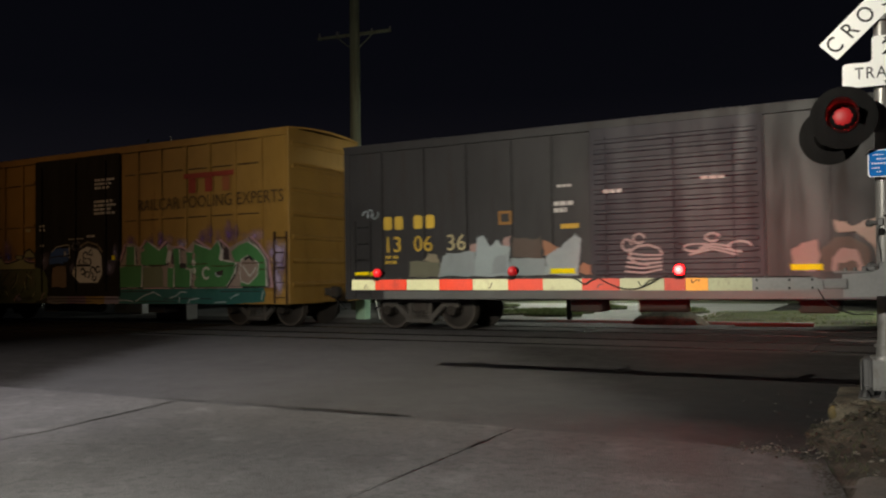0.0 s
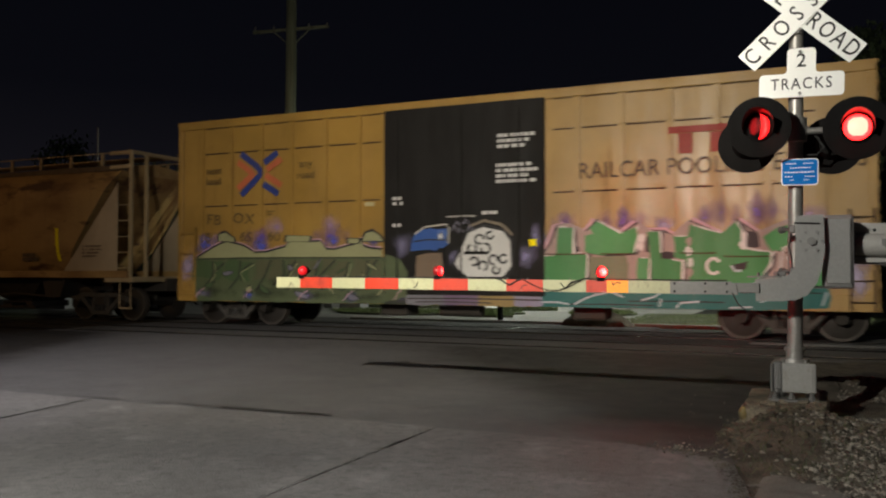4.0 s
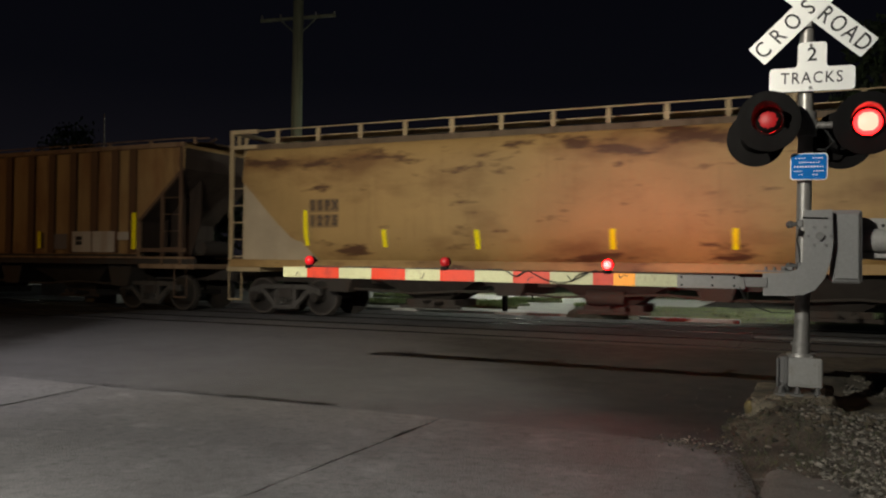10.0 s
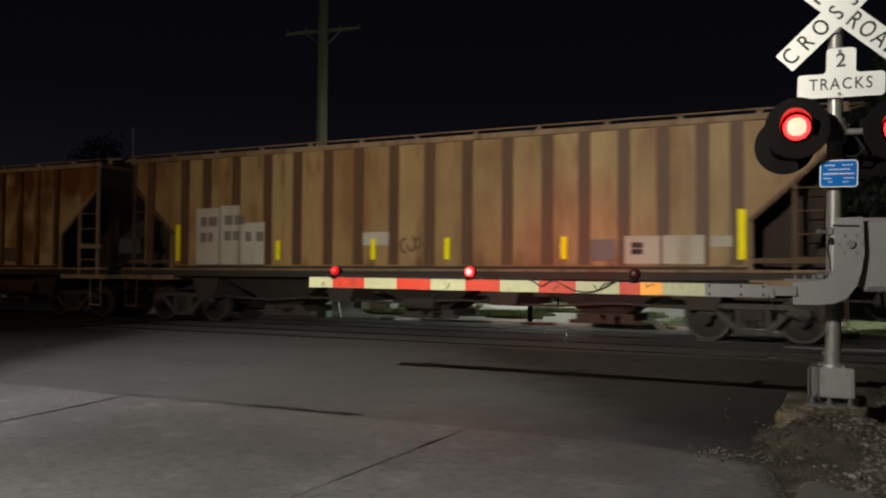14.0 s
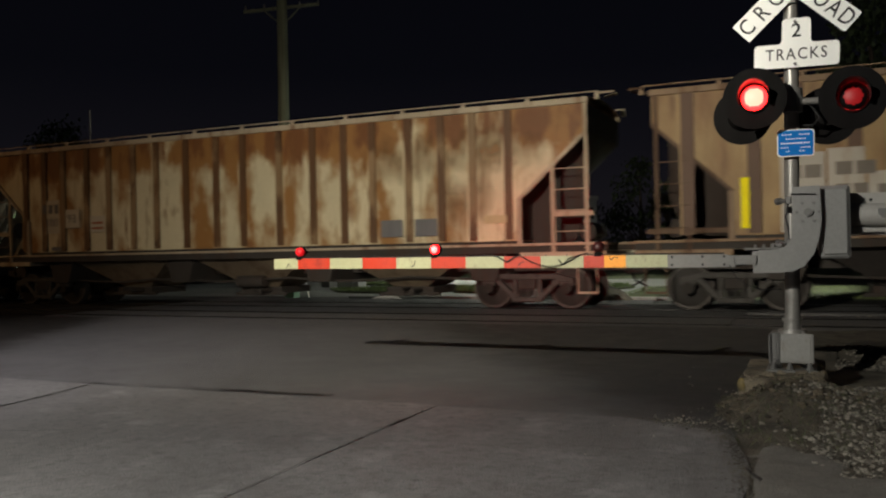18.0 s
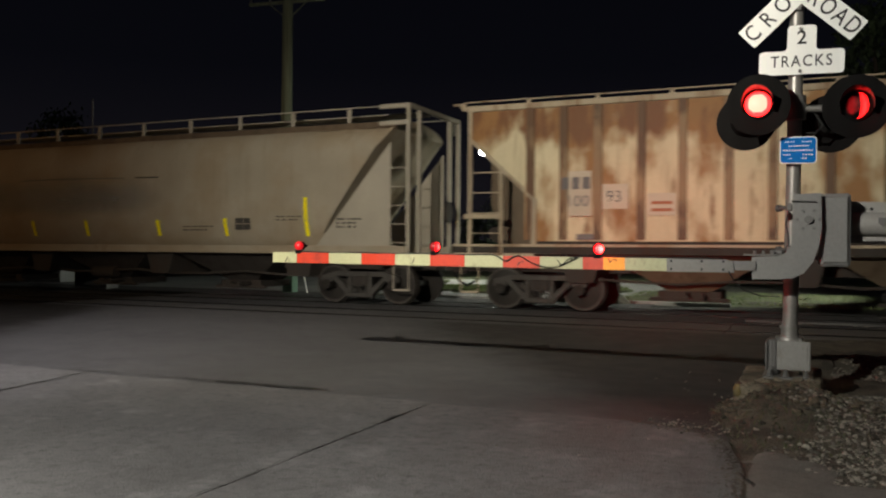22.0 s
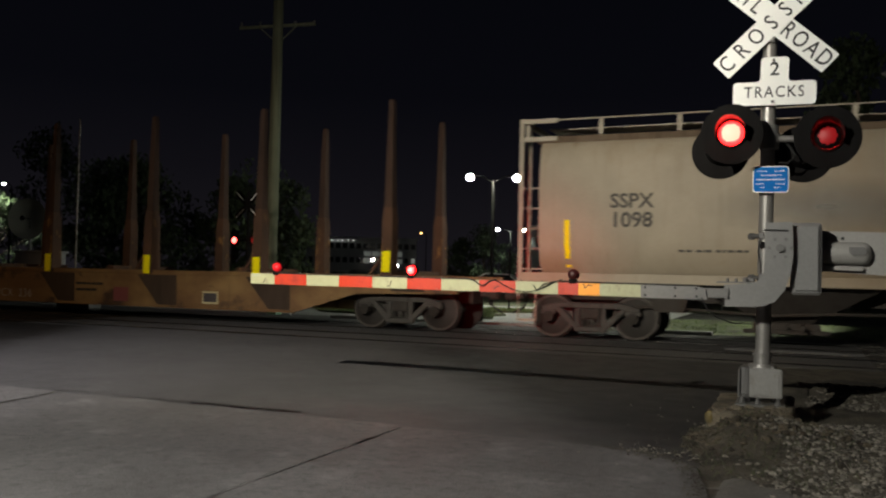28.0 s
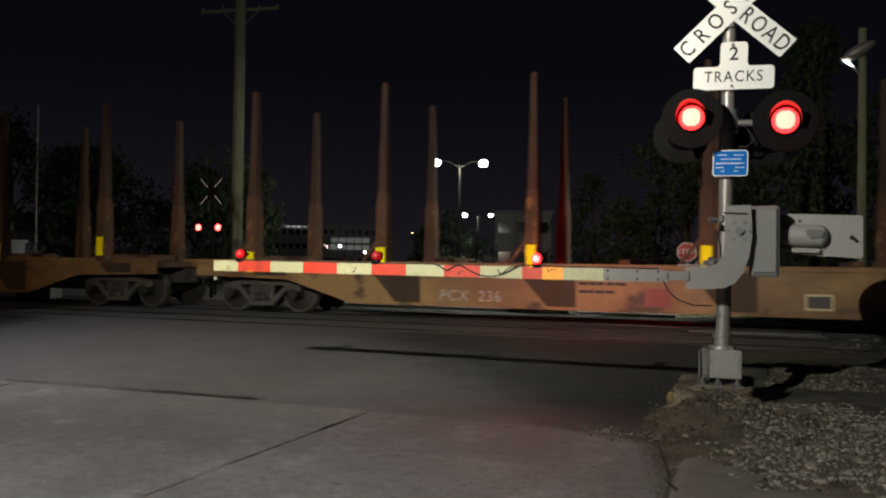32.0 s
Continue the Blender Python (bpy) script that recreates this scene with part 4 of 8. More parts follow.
def gate_arm():
    arm = thing("gate_arm", "lowered crossing gate arm with red and cream reflective stripes", "gate arm")
    zc = lambda x: 1.187 + (x + 5.11) * -0.0065
    edges = [-5.11, -4.80, -4.40, -4.004, -3.612, -3.219, -2.845, -2.445, -2.076, -1.662, -1.47, -1.272, -0.876]
    mats = [ARMWHITE, ARMRED, ARMWHITE, ARMRED, ARMWHITE, ARMRED, ARMWHITE, ARMRED, ARMWHITE, ARMRED, ARMORANGE, ARMWHITE]
    for xa, xb, mt in zip(edges, edges[1:], mats):
        b = B()
        slab(b, [(xa + 0.001, zc(xa) - 0.056), (xb - 0.001, zc(xb) - 0.056), (xb - 0.001, zc(xb) + 0.056), (xa + 0.001, zc(xa) + 0.056)], 7.478, 7.515)
        part("stripe", b, mt, arm, smooth=False)
    b = B()
    slab(b, [(-5.12, zc(-5.12) - 0.052), (-0.84, zc(-0.84) - 0.052), (-0.84, zc(-0.84) + 0.030), (-5.12, zc(-5.12) + 0.030)], 7.5152, 7.545)
    for x in np.arange(-4.9, -0.9, 0.2):
        box(b, x, x + 0.012, 7.474, 7.4775, zc(x) - 0.05, zc(x) - 0.046)
    part("arm_board", b, GALV, arm, "grey aluminium arm board")
    b = B()
    slab(b, [(-0.90, 1.215), (-0.40, 1.212), (-0.345, 1.19), (-0.33, 1.10), (-0.90, 1.10)], 7.465, 7.477)
    slab(b, [(-0.40, 1.20), (-0.16, 1.20), (-0.16, 1.12), (-0.40, 1.12)], 7.49, 7.54)
    part("arm_root", b, GALV, arm, "bare aluminium root channel")
    for x in (-0.86, -0.60, -0.42):
        for z in (1.195, 1.125):
            b = B()
            rod(b, (x, 7.455, z), (x, 7.466, z), 0.011, seg=8)
            part("bolt", b, RUBBER, arm, "dark bolt")
    for x in np.arange(-4.9, -0.5, 0.205):
        b = B()
        rod(b, (x, 7.50, zc(x) + 0.05), (x, 7.50, zc(x) + 0.075), 0.005, seg=5)
        part("cable_clip", b, GALV, arm)
    b = B()
    pts = [(x, 7.488, zc(x) + 0.062 + 0.004 * math.sin(9 * x)) for x in np.arange(-4.77, -2.55, 0.1)]
    pts += [(-2.50, 7.475, 1.222), (-2.44, 7.465, 1.185), (-2.40, 7.465, 1.175), (-2.34, 7.47, 1.215), (-2.28, 7.475, 1.232)]
    tube(b, pts, 0.008)
    part("cable", b, RUBBER, arm, "sagging black lamp cable")
    b = B()
    coil = []
    for k in range(70):
        u = k / 69
        x = -2.28 + 0.75 * u
        z = 1.232 - 0.11 * math.sin(math.pi * min(1, u * 1.25)) if u < 0.8 else 1.232 - 0.11 * math.sin(math.pi * 1.0) + 0.0
        coil.append((x, 7.466 + 0.007 * math.sin(k * 2.1), z + 0.007 * math.cos(k * 2.1)))
    tube(b, coil, 0.005, 5)
    part("coiled_cable", b, RUBBER, arm, "coiled black lamp cable")
    b = B()
    tube(b, [(-1.9, 7.466, 1.19), (-1.86, 7.466, 1.14), (-1.80, 7.468, 1.20), (-1.62, 7.47, 1.245)], 0.006)
    part("cable_loop", b, RUBBER, arm, "short loop of black cable")
    b = B()
    tube(b, [(x, 7.49, zc(x) + 0.064) for x in np.arange(-1.5, -0.4, 0.12)], 0.007)
    part("cable", b, RUBBER, arm, "black lamp cable along the arm")
    b = B()
    tube(b, [(-0.38, 7.47, 1.12), (-0.33, 7.46, 1.02), (-0.25, 7.47, 0.95), (-0.12, 7.55, 0.90), (0.02, 7.7, 0.895)], 0.006)
    part("loose_wire", b, RUBBER, arm, "loose wire hanging from the root")
    for xa, za, n in ((-1.43, 1.19, 4), (-3.45, 1.17, 3), (-4.95, 1.16, 2), (-2.30, 1.15, 3)):
        rng = random.Random(int(xa * 100))
        line = [(xa + 0.03 * k + rng.uniform(-0.01, 0.01), za + rng.uniform(-0.03, 0.03)) for k in range(n)]
        b = B()
        for (x0, z0), (x1, z1) in zip(line, line[1:]):
            d = Vector((x1 - x0, z1 - z0)).normalized() * 0.004
            slab(b, [(x0 - d.y, z0 + d.x), (x0 + d.y, z0 - d.x), (x1 + d.y, z1 - d.x), (x1 - d.y, z1 + d.x)], 7.4755, 7.4775)
        part("scuff", b, RUBBER, arm, "dark scuff mark on the tape", smooth=False)
    gate_lamp(arm, -4.787, 1.312, None)
    gate_lamp(arm, -3.178, 1.308, 0, GATEMILD, 0.050, -0.18, GATEWARM)
    gate_lamp(arm, -1.526, 1.296, 1, GATEHOT, 0.052, -0.14, GATEDIM, GATEREARSTRONG, 0.125)
    return arm


gate_arm()


# ---- the train ----
TRACK_Y = 18.05
CARS = []      # (thing, place along the train)
WHEELSETS = []
NEAR = -1.55   # the side that faces the road


def truck(parent, x):
    """A three-piece freight truck: two side frames, bolster, springs, two wheelsets."""
    t = B()
    box(t, -0.20, 0.20, -1.12, 1.12, 0.42, 0.66, 0.03)
    base = part("truck", t, TRUCKMAT, parent, "grimy cast-steel truck", pose(x, 0, 0))
    for y in (-1.04, 1.04):
        f = B()
        bar(f, (-1.02, y, 0.60), (-0.62, y, 0.70), 0.16, 0.13, bev=0.02)
        bar(f, (1.02, y, 0.60), (0.62, y, 0.70), 0.16, 0.13, bev=0.02)
        bar(f, (-0.66, y, 0.70), (0.66, y, 0.70), 0.15, 0.12, bev=0.02)
        bar(f, (-0.70, y, 0.64), (-0.28, y, 0.24), 0.14, 0.12, bev=0.02)
        bar(f, (0.70, y, 0.64), (0.28, y, 0.24), 0.14, 0.12, bev=0.02)
        bar(f, (-0.34, y, 0.21), (0.34, y, 0.21), 0.16, 0.11, bev=0.02)
        for s in (-1, 1):
            box(f, s * 0.27 - 0.05, s * 0.27 + 0.05, y - 0.06, y + 0.06, 0.22, 0.68, 0.015)
            box(f, s * 0.875 - 0.17, s * 0.875 + 0.17, y - 0.09, y + 0.09, 0.50, 0.62, 0.03)
        part("side_frame", f, FRAMEMAT, base, "dusty cast side frame")
        sp = B()
        for sx in (-0.16, 0.0, 0.16):
            for k in range(6):
                rod(sp, (sx, y, 0.275 + k * 0.03), (sx, y, 0.291 + k * 0.03), 0.068, seg=10)
        part("spring_nest", sp, FRAMEMAT, base)
    for s in (-0.875, 0.875):
        w = B()
        rod(w, (0, -1.02, 0), (0, 1.02, 0), 0.075, seg=12)
        for y in (-1, 1):
            rod(w, (0, y * 0.66, 0), (0, y * 0.70, 0), 0.49, 0.47, 28)
            rod(w, (0, y * 0.70, 0), (0, y * 0.80, 0), 0.457, 0.450, 28, mi=1)
            rod(w, (0, y * 0.80, 0), (0, y * 0.815, 0), 0.395, 0.36, 28)
            rod(w, (0, y * 0.80, 0), (0, y * 0.86, 0), 0.15, 0.12, 16)
            rod(w, (0, y * 0.95, 0), (0, y * 1.16, 0), 0.125, 0.115, 14)
            for k in range(3):
                a = k * 2.094
                rod(w, (0.07 * math.cos(a), y * 1.16, 0.07 * math.sin(a)), (0.07 * math.cos(a), y * 1.185, 0.07 * math.sin(a)), 0.022, seg=6)
        ws = part("wheelset", w, (WHEELMAT, TREAD), base, "steel wheelset with worn treads", pose(s, 0, 0.457))
        WHEELSETS.append((ws, s))
    return base



def couplers(parent, half):
    for s in (-1, 1):
        b = B()
        box(b, s * half, s * (half + 0.28), -0.10, 0.10, 0.78, 0.98, 0.02)
        box(b, s * (half + 0.20), s * (half + 0.46), -0.15, 0.12, 0.72, 1.02, 0.05)
        part("coupler", b, UNDER, parent, "dark cast knuckle coupler")
        b = B()
        tube(b, [(s * half, 0.35, 0.85), (s * (half + 0.15), 0.38, 0.55), (s * (half + 0.40), 0.35, 0.42)], 0.025)
        part("air_hose", b, RUBBER, parent, "hanging black air hose")


def ladder(parent, material, x0, x1, z0, z1, y, rungs, label=""):
    b = B()
    for x in (x0, x1):
        box(b, x - 0.022, x + 0.022, y - 0.012, y + 0.05, z0, z1)
    part("ladder", b, material, parent, label)
    for k in range(rungs):
        z = z0 + 0.15 + (z1 - z0 - 0.3) * k / max(1, rungs - 1)
        r = B()
        rod(r, (x0, y - 0.02, z), (x1, y - 0.02, z), 0.013, seg=6)
        part("rung", r, material, parent)


def reflector(parent, x, z0, z1, y, w=0.105):
    b = B()
    slab(b, [(x - w / 2, z0), (x + w / 2, z0), (x + w / 2, z1), (x - w / 2, z1)], y - 0.006, y - 0.002)
    return part("reflector", b, YELLOWTAPE, parent, "", smooth=False)


def block_text(parent, x, z, y, rows, material, w=0.055, h=0.10, gap=0.03, lead=0.05):
    """Print too small to read, as bars."""
    b = B()
    for r, n in enumerate(rows):
        cx = x
        for k in range(n):
            ww = w * RNG.uniform(0.6, 1.6)
            box(b, cx, cx + ww, y - 0.007, y - 0.003, z - r * (h + lead) - h, z - r * (h + lead))
            cx += ww + gap * (2.5 if RNG.random() < 0.2 else 1)
    return tagged(part("stencil", b, material, parent, "unreadable stencilled print", smooth=False), kind="stuff")


def patch(parent, name, pts, y, material, label=""):
    b = B()
    slab(b, pts, y - 0.003, y)
    return part(name, b, material, parent, label, smooth=False)


def cloud(parent, x0, x1, z0, z1, y, material, label="soft cloud of overspray"):
    b = B()
    b.faces.new([b.verts.new((x, y, z)) for x, z in ((x0, z0), (x1, z0), (x1, z1), (x0, z1))])
    return part("graffiti", b, material, parent, label, smooth=False)


def stroke(parent, pts, w, y, material, label="", name="graffiti"):
    """A painted line of even width with mitred bends."""
    left, right = [], []
    for k, (x, z) in enumerate(pts):
        a, c = pts[max(0, k - 1)], pts[min(len(pts) - 1, k + 1)]
        d = Vector((c[0] - a[0], c[1] - a[1])).normalized() * (w / 2)
        left.append((x - d.y, z + d.x))
        right.append((x + d.y, z - d.x))
    return patch(parent, name, left + right[::-1], y, material, label)


def paint(name, colour):
    return painted(name, colour, 0.6, tuple(v * 0.6 for v in colour), 0.6, 0.8, 0.25)


WHITEPAINT, BLACKPAINT = paint("white_spray_paint", (0.72, 0.70, 0.68)), paint("black_spray_paint", (0.016, 0.014, 0.016))
GREENPAINT, TEALPAINT = paint("green_spray_paint", (0.085, 0.32, 0.105)), paint("teal_spray_paint", (0.02, 0.14, 0.13))
PINKPAINT, BLUEPAINT = paint("pink_spray_paint", (0.62, 0.36, 0.40)), paint("blue_spray_paint", (0.03, 0.10, 0.36))
PALEBLUE, CREAMPAINT = paint("pale_blue_spray_paint", (0.42, 0.50, 0.54)), paint("cream_spray_paint", (0.58, 0.50, 0.28))
YELLOWPAINT, REDPAINT, NAVYPAINT = paint("yellow_stencil", (0.72, 0.48, 0.06)), paint("dull_red_paint", (0.36, 0.045, 0.03)), paint("navy_paint", (0.03, 0.05, 0.24))
BRIGHTRED = paint("orange_red_paint", (0.60, 0.15, 0.06))
TANRED = paint("tan_red_paint", (0.38, 0.12, 0.05))


def wobble(pts, amount, rng, n=3):
    out = []
    for (xa, za), (xb, zb) in zip(pts, pts[1:] + pts[:1]):
        for k in range(n):
            u = k / n
            out.append((xa + (xb - xa) * u + rng.uniform(-amount, amount), za + (zb - za) * u + rng.uniform(-amount, amount)))
    return out


def grown(pts, d):
    cx, cz = sum(p[0] for p in pts) / len(pts), sum(p[1] for p in pts) / len(pts)
    out = []
    for x, z in pts:
        v = Vector((x - cx, z - cz))
        v = v * (1 + d / max(0.1, v.length))
        out.append((cx + v.x, cz + v.y))
    return out


def scribble(parent, x0, z0, w, h, loops, material, seed, r=0.022, y=NEAR):
    rng = random.Random(seed)
    b = B()
    for k in range(loops):
        cx, cz = x0 + w * (k + 0.5) / loops, z0 + h * rng.uniform(0.35, 0.65)
        a0, span = rng.uniform(0, 6), rng.uniform(3.2, 6.0)
        ra, rb = w / loops * rng.uniform(0.35, 0.75), h * rng.uniform(0.25, 0.5)
        pts = [(cx + ra * math.cos(a0 + span * i / 9), cz + rb * math.sin(a0 + span * i / 9)) for i in range(10)]
        for (xa, za), (xb, zb) in zip(pts, pts[1:]):
            d = Vector((xb - xa, zb - za)).normalized() * r
            slab(b, [(xa - d.y, za + d.x), (xa + d.y, za - d.x), (xb + d.y, zb - d.x), (xb - d.y, zb + d.x)], y - 0.018, y - 0.014)
    return tagged(part("graffiti", b, material, parent, "scrawled spray-paint tag", smooth=False), kind="stuff")


def start_car(name, label, at_x, group="train"):
    ob = thing(name, label, "railway car", group, pose(at_x, TRACK_Y, 0))
    CARS.append((ob, at_x))
    return ob


def boxcar_shell(car, half, top, sill, body, roof, door, ribs, door_half, door_mid, corrugated):
    b = B()
    box(b, -half, half, -1.50, 1.50, sill + 0.12, top - 0.10)
    part("body", b, body, car)
    for y in (NEAR, 1.50):
        b = B()
        box(b, -half, half, y, y + 0.05, sill, sill + 0.30, 0.008)
        part("side_sill", b, body, car)
        b = B()
        box(b, -half, half, y - 0.02, y + 0.07, top - 0.20, top - 0.02, 0.01)
        part("top_plate", b, body, car)
    for x in ribs:
        r = B()
        slab(r, [(x - 0.06, sill + 0.30), (x + 0.06, sill + 0.30), (x + 0.06, top - 0.20), (x - 0.06, top - 0.20)], -1.545, -1.499)
        part("side_post", r, body, car)
    for s in (-1, 1):
        r = B()
        box(r, s * (half - 0.14), s * (half + 0.012), -1.555, 1.555, sill, top - 0.02, 0.012)
        part("corner_post", r, body, car)
        for k in range(7):
            e = B()
            z = sill + 0.5 + (top - sill - 0.9) * k / 6
            rod(e, (s * (half - 0.02), -1.42, z), (s * (half - 0.02), 1.42, z), 0.075, seg=12)
            part("end_corrugation", e, body, car)
    b = B()
    curve = [(y, top + 0.10 * (1 - (y / 1.55) ** 2)) for y in np.linspace(-1.55, 1.55, 9)]
    loop = curve + [(y, z - 0.06) for y, z in curve[::-1]]
    ends = [[b.verts.new((x, y, z)) for y, z in loop] for x in (-half - 0.03, half + 0.03)]
    b.faces.new(ends[0])
    b.faces.new(ends[1][::-1])
    for i in range(len(loop)):
        j = (i + 1) % len(loop)
        b.faces.new((ends[0][i], ends[1][i], ends[1][j], ends[0][j]))
    bmesh.ops.recalc_face_normals(b, faces=b.faces[:])
    part("roof", b, roof, car)
    for y, f in ((NEAR, 1), (1.5, -1)):
        d = B()
        box(d, door_mid - door_half, door_mid + door_half, y - 0.03, y + 0.06, sill + 0.22, top - 0.16, 0.012)
        dd = part("door", d, door, car, "sliding plug door")
        if f == 1:
            if corrugated:
                for k in range(14):
                    z = sill + 0.55 + (top - sill - 1.0) * k / 13
                    r = B()
                    box(r, door_mid - door_half + 0.10, door_mid + door_half - 0.10, y - 0.065, y - 0.02, z - 0.05, z + 0.05, 0.02)
                    part("door_rib", r, door, dd)
            r = B()
            for x in (door_mid - door_half + 0.35, door_mid + door_half - 0.55, door_mid + 0.02):
                rod(r, (x, y - 0.06, sill + 0.35), (x, y - 0.06, top - 0.35), 0.018, seg=6)
            box(r, door_mid + 0.1, door_mid + 0.6, y - 0.08, y - 0.04, sill + 1.10, sill + 1.16)
            part("door_lock_bar", r, door, dd)
    b = B()
    box(b, -half + 0.3, half - 0.3, -0.35, 0.35, sill - 0.05, sill + 0.15)
    for x in (-2.4, 2.2):
        box(b, x, x + 0.7, -0.95, -0.3, sill - 0.28, sill + 0.1, 0.03)
    rod(b, (-0.9, -0.8, sill - 0.12), (0.1, -0.8, sill - 0.12), 0.16, seg=12)
    part("underframe", b, UNDER, car)


def dark_boxcar():
    body = painted("slate_car_paint", (0.033, 0.032, 0.035), 0.5, (0.028, 0.021, 0.018), 0.6, 0.75, 0.3)
    door = painted("blue_black_door_paint", (0.034, 0.031, 0.044), 0.5, (0.034, 0.026, 0.024), 0.62, 0.78, 0.3)
    car = start_car("boxcar", "slate-grey steel boxcar with a ribbed blue-black door and pale graffiti", -3.65)
    boxcar_shell(car, 7.9, 4.42, 0.72, body, body, door, (-6.9, -5.75, -4.65, -3.55, -2.62, 2.75, 3.9, 5.0, 6.2, 7.1), 1.70, 0.0, True)
    for x in (-6.9, -5.75, -4.65, -3.55, -2.62, 2.75, 3.9, 5.0, 6.2, 7.1):
        patch(car, "seam", [(x + 0.064, 1.04), (x + 0.092, 1.04), (x + 0.092, 4.2), (x + 0.064, 4.2)], -1.5008, BLACKPAINT, "dark line beside a side post")
    for x, txt in ((-6.54, "13"), (-5.72, "06"), (-4.86, "36")):
        part("car_number", lettering(txt, 0.52, 0.002), YELLOWPAINT if txt != "36" else CREAMPAINT, car, "yellow stencilled numerals", pose(x, NEAR - 0.006, 1.99), smooth=False)
    # the owner's mark as plain yellow blocks
    for x0 in (-6.79, -6.49, -5.97, -5.65):
        b = B()
        slab(b, [(x + x0 + 0.125, z + 2.51) for x, z in rounded(0.23, 0.31, 0.06)], NEAR - 0.009, NEAR - 0.006)
        part("reporting_mark", b, YELLOWPAINT, car, "yellow block-shaped reporting mark", smooth=False)
    block_text(car, -6.75, 1.75, NEAR, (4, 4), YELLOWPAINT, 0.05, 0.07)
    block_text(car, -2.50, 2.80, NEAR, (3, 3), WHITEPAINT, 0.10, 0.09)
    block_text(car, -2.42, 3.15, NEAR, (3,), WHITEPAINT, 0.08, 0.05)
    patch(car, "paint_panel", [(-2.36, 2.22), (-1.96, 2.22), (-1.96, 2.32), (-2.36, 2.32)], NEAR - 0.005, YELLOWPAINT, "small yellow stencil bar")
    block_text(car, -1.4, 2.98, NEAR - 0.07, (3,), WHITEPAINT, 0.12, 0.08)
    block_text(car, 0.55, 3.12, NEAR - 0.07, (3,), WHITEPAINT, 0.10, 0.06)
    rng = random.Random(3)
    rose, orange, haze, ash = paint("rose_spray_paint", (0.42, 0.27, 0.25)), paint("faded_orange_spray_paint", (0.40, 0.19, 0.11)), paint("hazy_blue_spray_paint", (0.33, 0.38, 0.40)), paint("ash_spray_paint", (0.17, 0.17, 0.12))
    dusk, pale = paint("dusky_brown_spray_paint", (0.12, 0.085, 0.07)), paint("chalk_blue_spray_paint", (0.40, 0.47, 0.50))
    pieces = (
        ([(-6.10, 1.24), (-5.30, 1.24), (-5.30, 1.60), (-6.08, 1.62)], ash, 0), ([(-5.72, 1.60), (-5.30, 1.58), (-5.36, 1.72), (-5.58, 1.78)], paint("sand_spray_paint", (0.30, 0.26, 0.18)), 0),
        ([(-5.32, 1.24), (-4.40, 1.24), (-4.40, 1.79), (-5.10, 1.78), (-5.24, 1.62)], haze, 0), ([(-4.52, 1.80), (-4.32, 1.78), (-4.34, 1.98), (-4.50, 1.95)], rose, 0),
        ([(-4.40, 1.24), (-3.56, 1.24), (-3.54, 2.02), (-3.70, 1.90), (-3.86, 2.04), (-4.00, 1.88), (-4.16, 2.12), (-4.34, 2.10)], pale, 1), ([(-4.0, 1.30), (-3.60, 1.30), (-3.62, 1.70), (-3.9, 1.66)], haze, 2), ([(-3.72, 1.92), (-3.54, 1.88), (-3.52, 2.10), (-3.66, 2.08)], rose, 2),
        ([(-3.54, 1.24), (-2.70, 1.24), (-2.72, 1.60), (-3.52, 1.62)], haze, 0), ([(-3.50, 1.64), (-2.80, 1.62), (-2.80, 2.10), (-2.92, 2.02), (-3.46, 2.06)], dusk, 0),
        ([(-2.74, 1.66), (-2.46, 1.70), (-2.44, 1.84), (-2.76, 2.00)], orange, 1), ([(-2.74, 1.24), (-1.98, 1.24), (-1.96, 1.50), (-1.92, 1.98), (-2.05, 2.10), (-2.22, 1.94), (-2.42, 1.80), (-2.68, 1.66)], pale, 2), ([(-1.98, 1.28), (-1.72, 1.24), (-1.72, 1.44), (-1.9, 1.5)], orange, 2),
        ([(2.18, 1.26), (2.14, 1.62), (2.34, 1.78), (2.58, 1.83), (2.64, 1.60), (2.60, 1.26)], rose, 0), ([(2.66, 1.24), (2.62, 1.60), (2.86, 1.84), (3.15, 1.87), (3.42, 1.66), (3.52, 1.24)], dusk, 1), ([(2.80, 1.24), (2.82, 1.46), (3.0, 1.66), (3.24, 1.62), (3.36, 1.24)], rose, 2),
        ([(2.92, 1.24), (2.94, 1.40), (3.24, 1.42), (3.26, 1.24)], dusk, 3), ([(2.88, 2.18), (3.20, 2.06), (3.60, 2.22), (4.2, 2.1), (4.5, 1.7), (4.3, 1.3), (3.6, 1.3), (3.5, 1.7), (3.2, 1.94), (2.92, 1.96)], paint("blush_spray_paint", (0.46, 0.34, 0.29)), 0))
    for n, (pts, m, up) in enumerate(pieces):
        patch(car, "graffiti", wobble(pts, 0.022, rng, 4), NEAR - 0.004 - 0.004 * up - 0.0001 * n, m, "worn pale spray-paint patch")
    patch(car, "paint_panel", [(-3.80, 2.36), (-3.48, 2.36), (-3.48, 2.66), (-3.80, 2.66)], NEAR - 0.005, paint("dull_orange_stencil", (0.35, 0.17, 0.04)), "small dull orange stencil square")
    patch(car, "paint_panel", [(-3.74, 2.42), (-3.54, 2.42), (-3.54, 2.60), (-3.74, 2.60)], NEAR - 0.008, body)
    chalk = paint("chalk_tag_paint", (0.46, 0.42, 0.42))
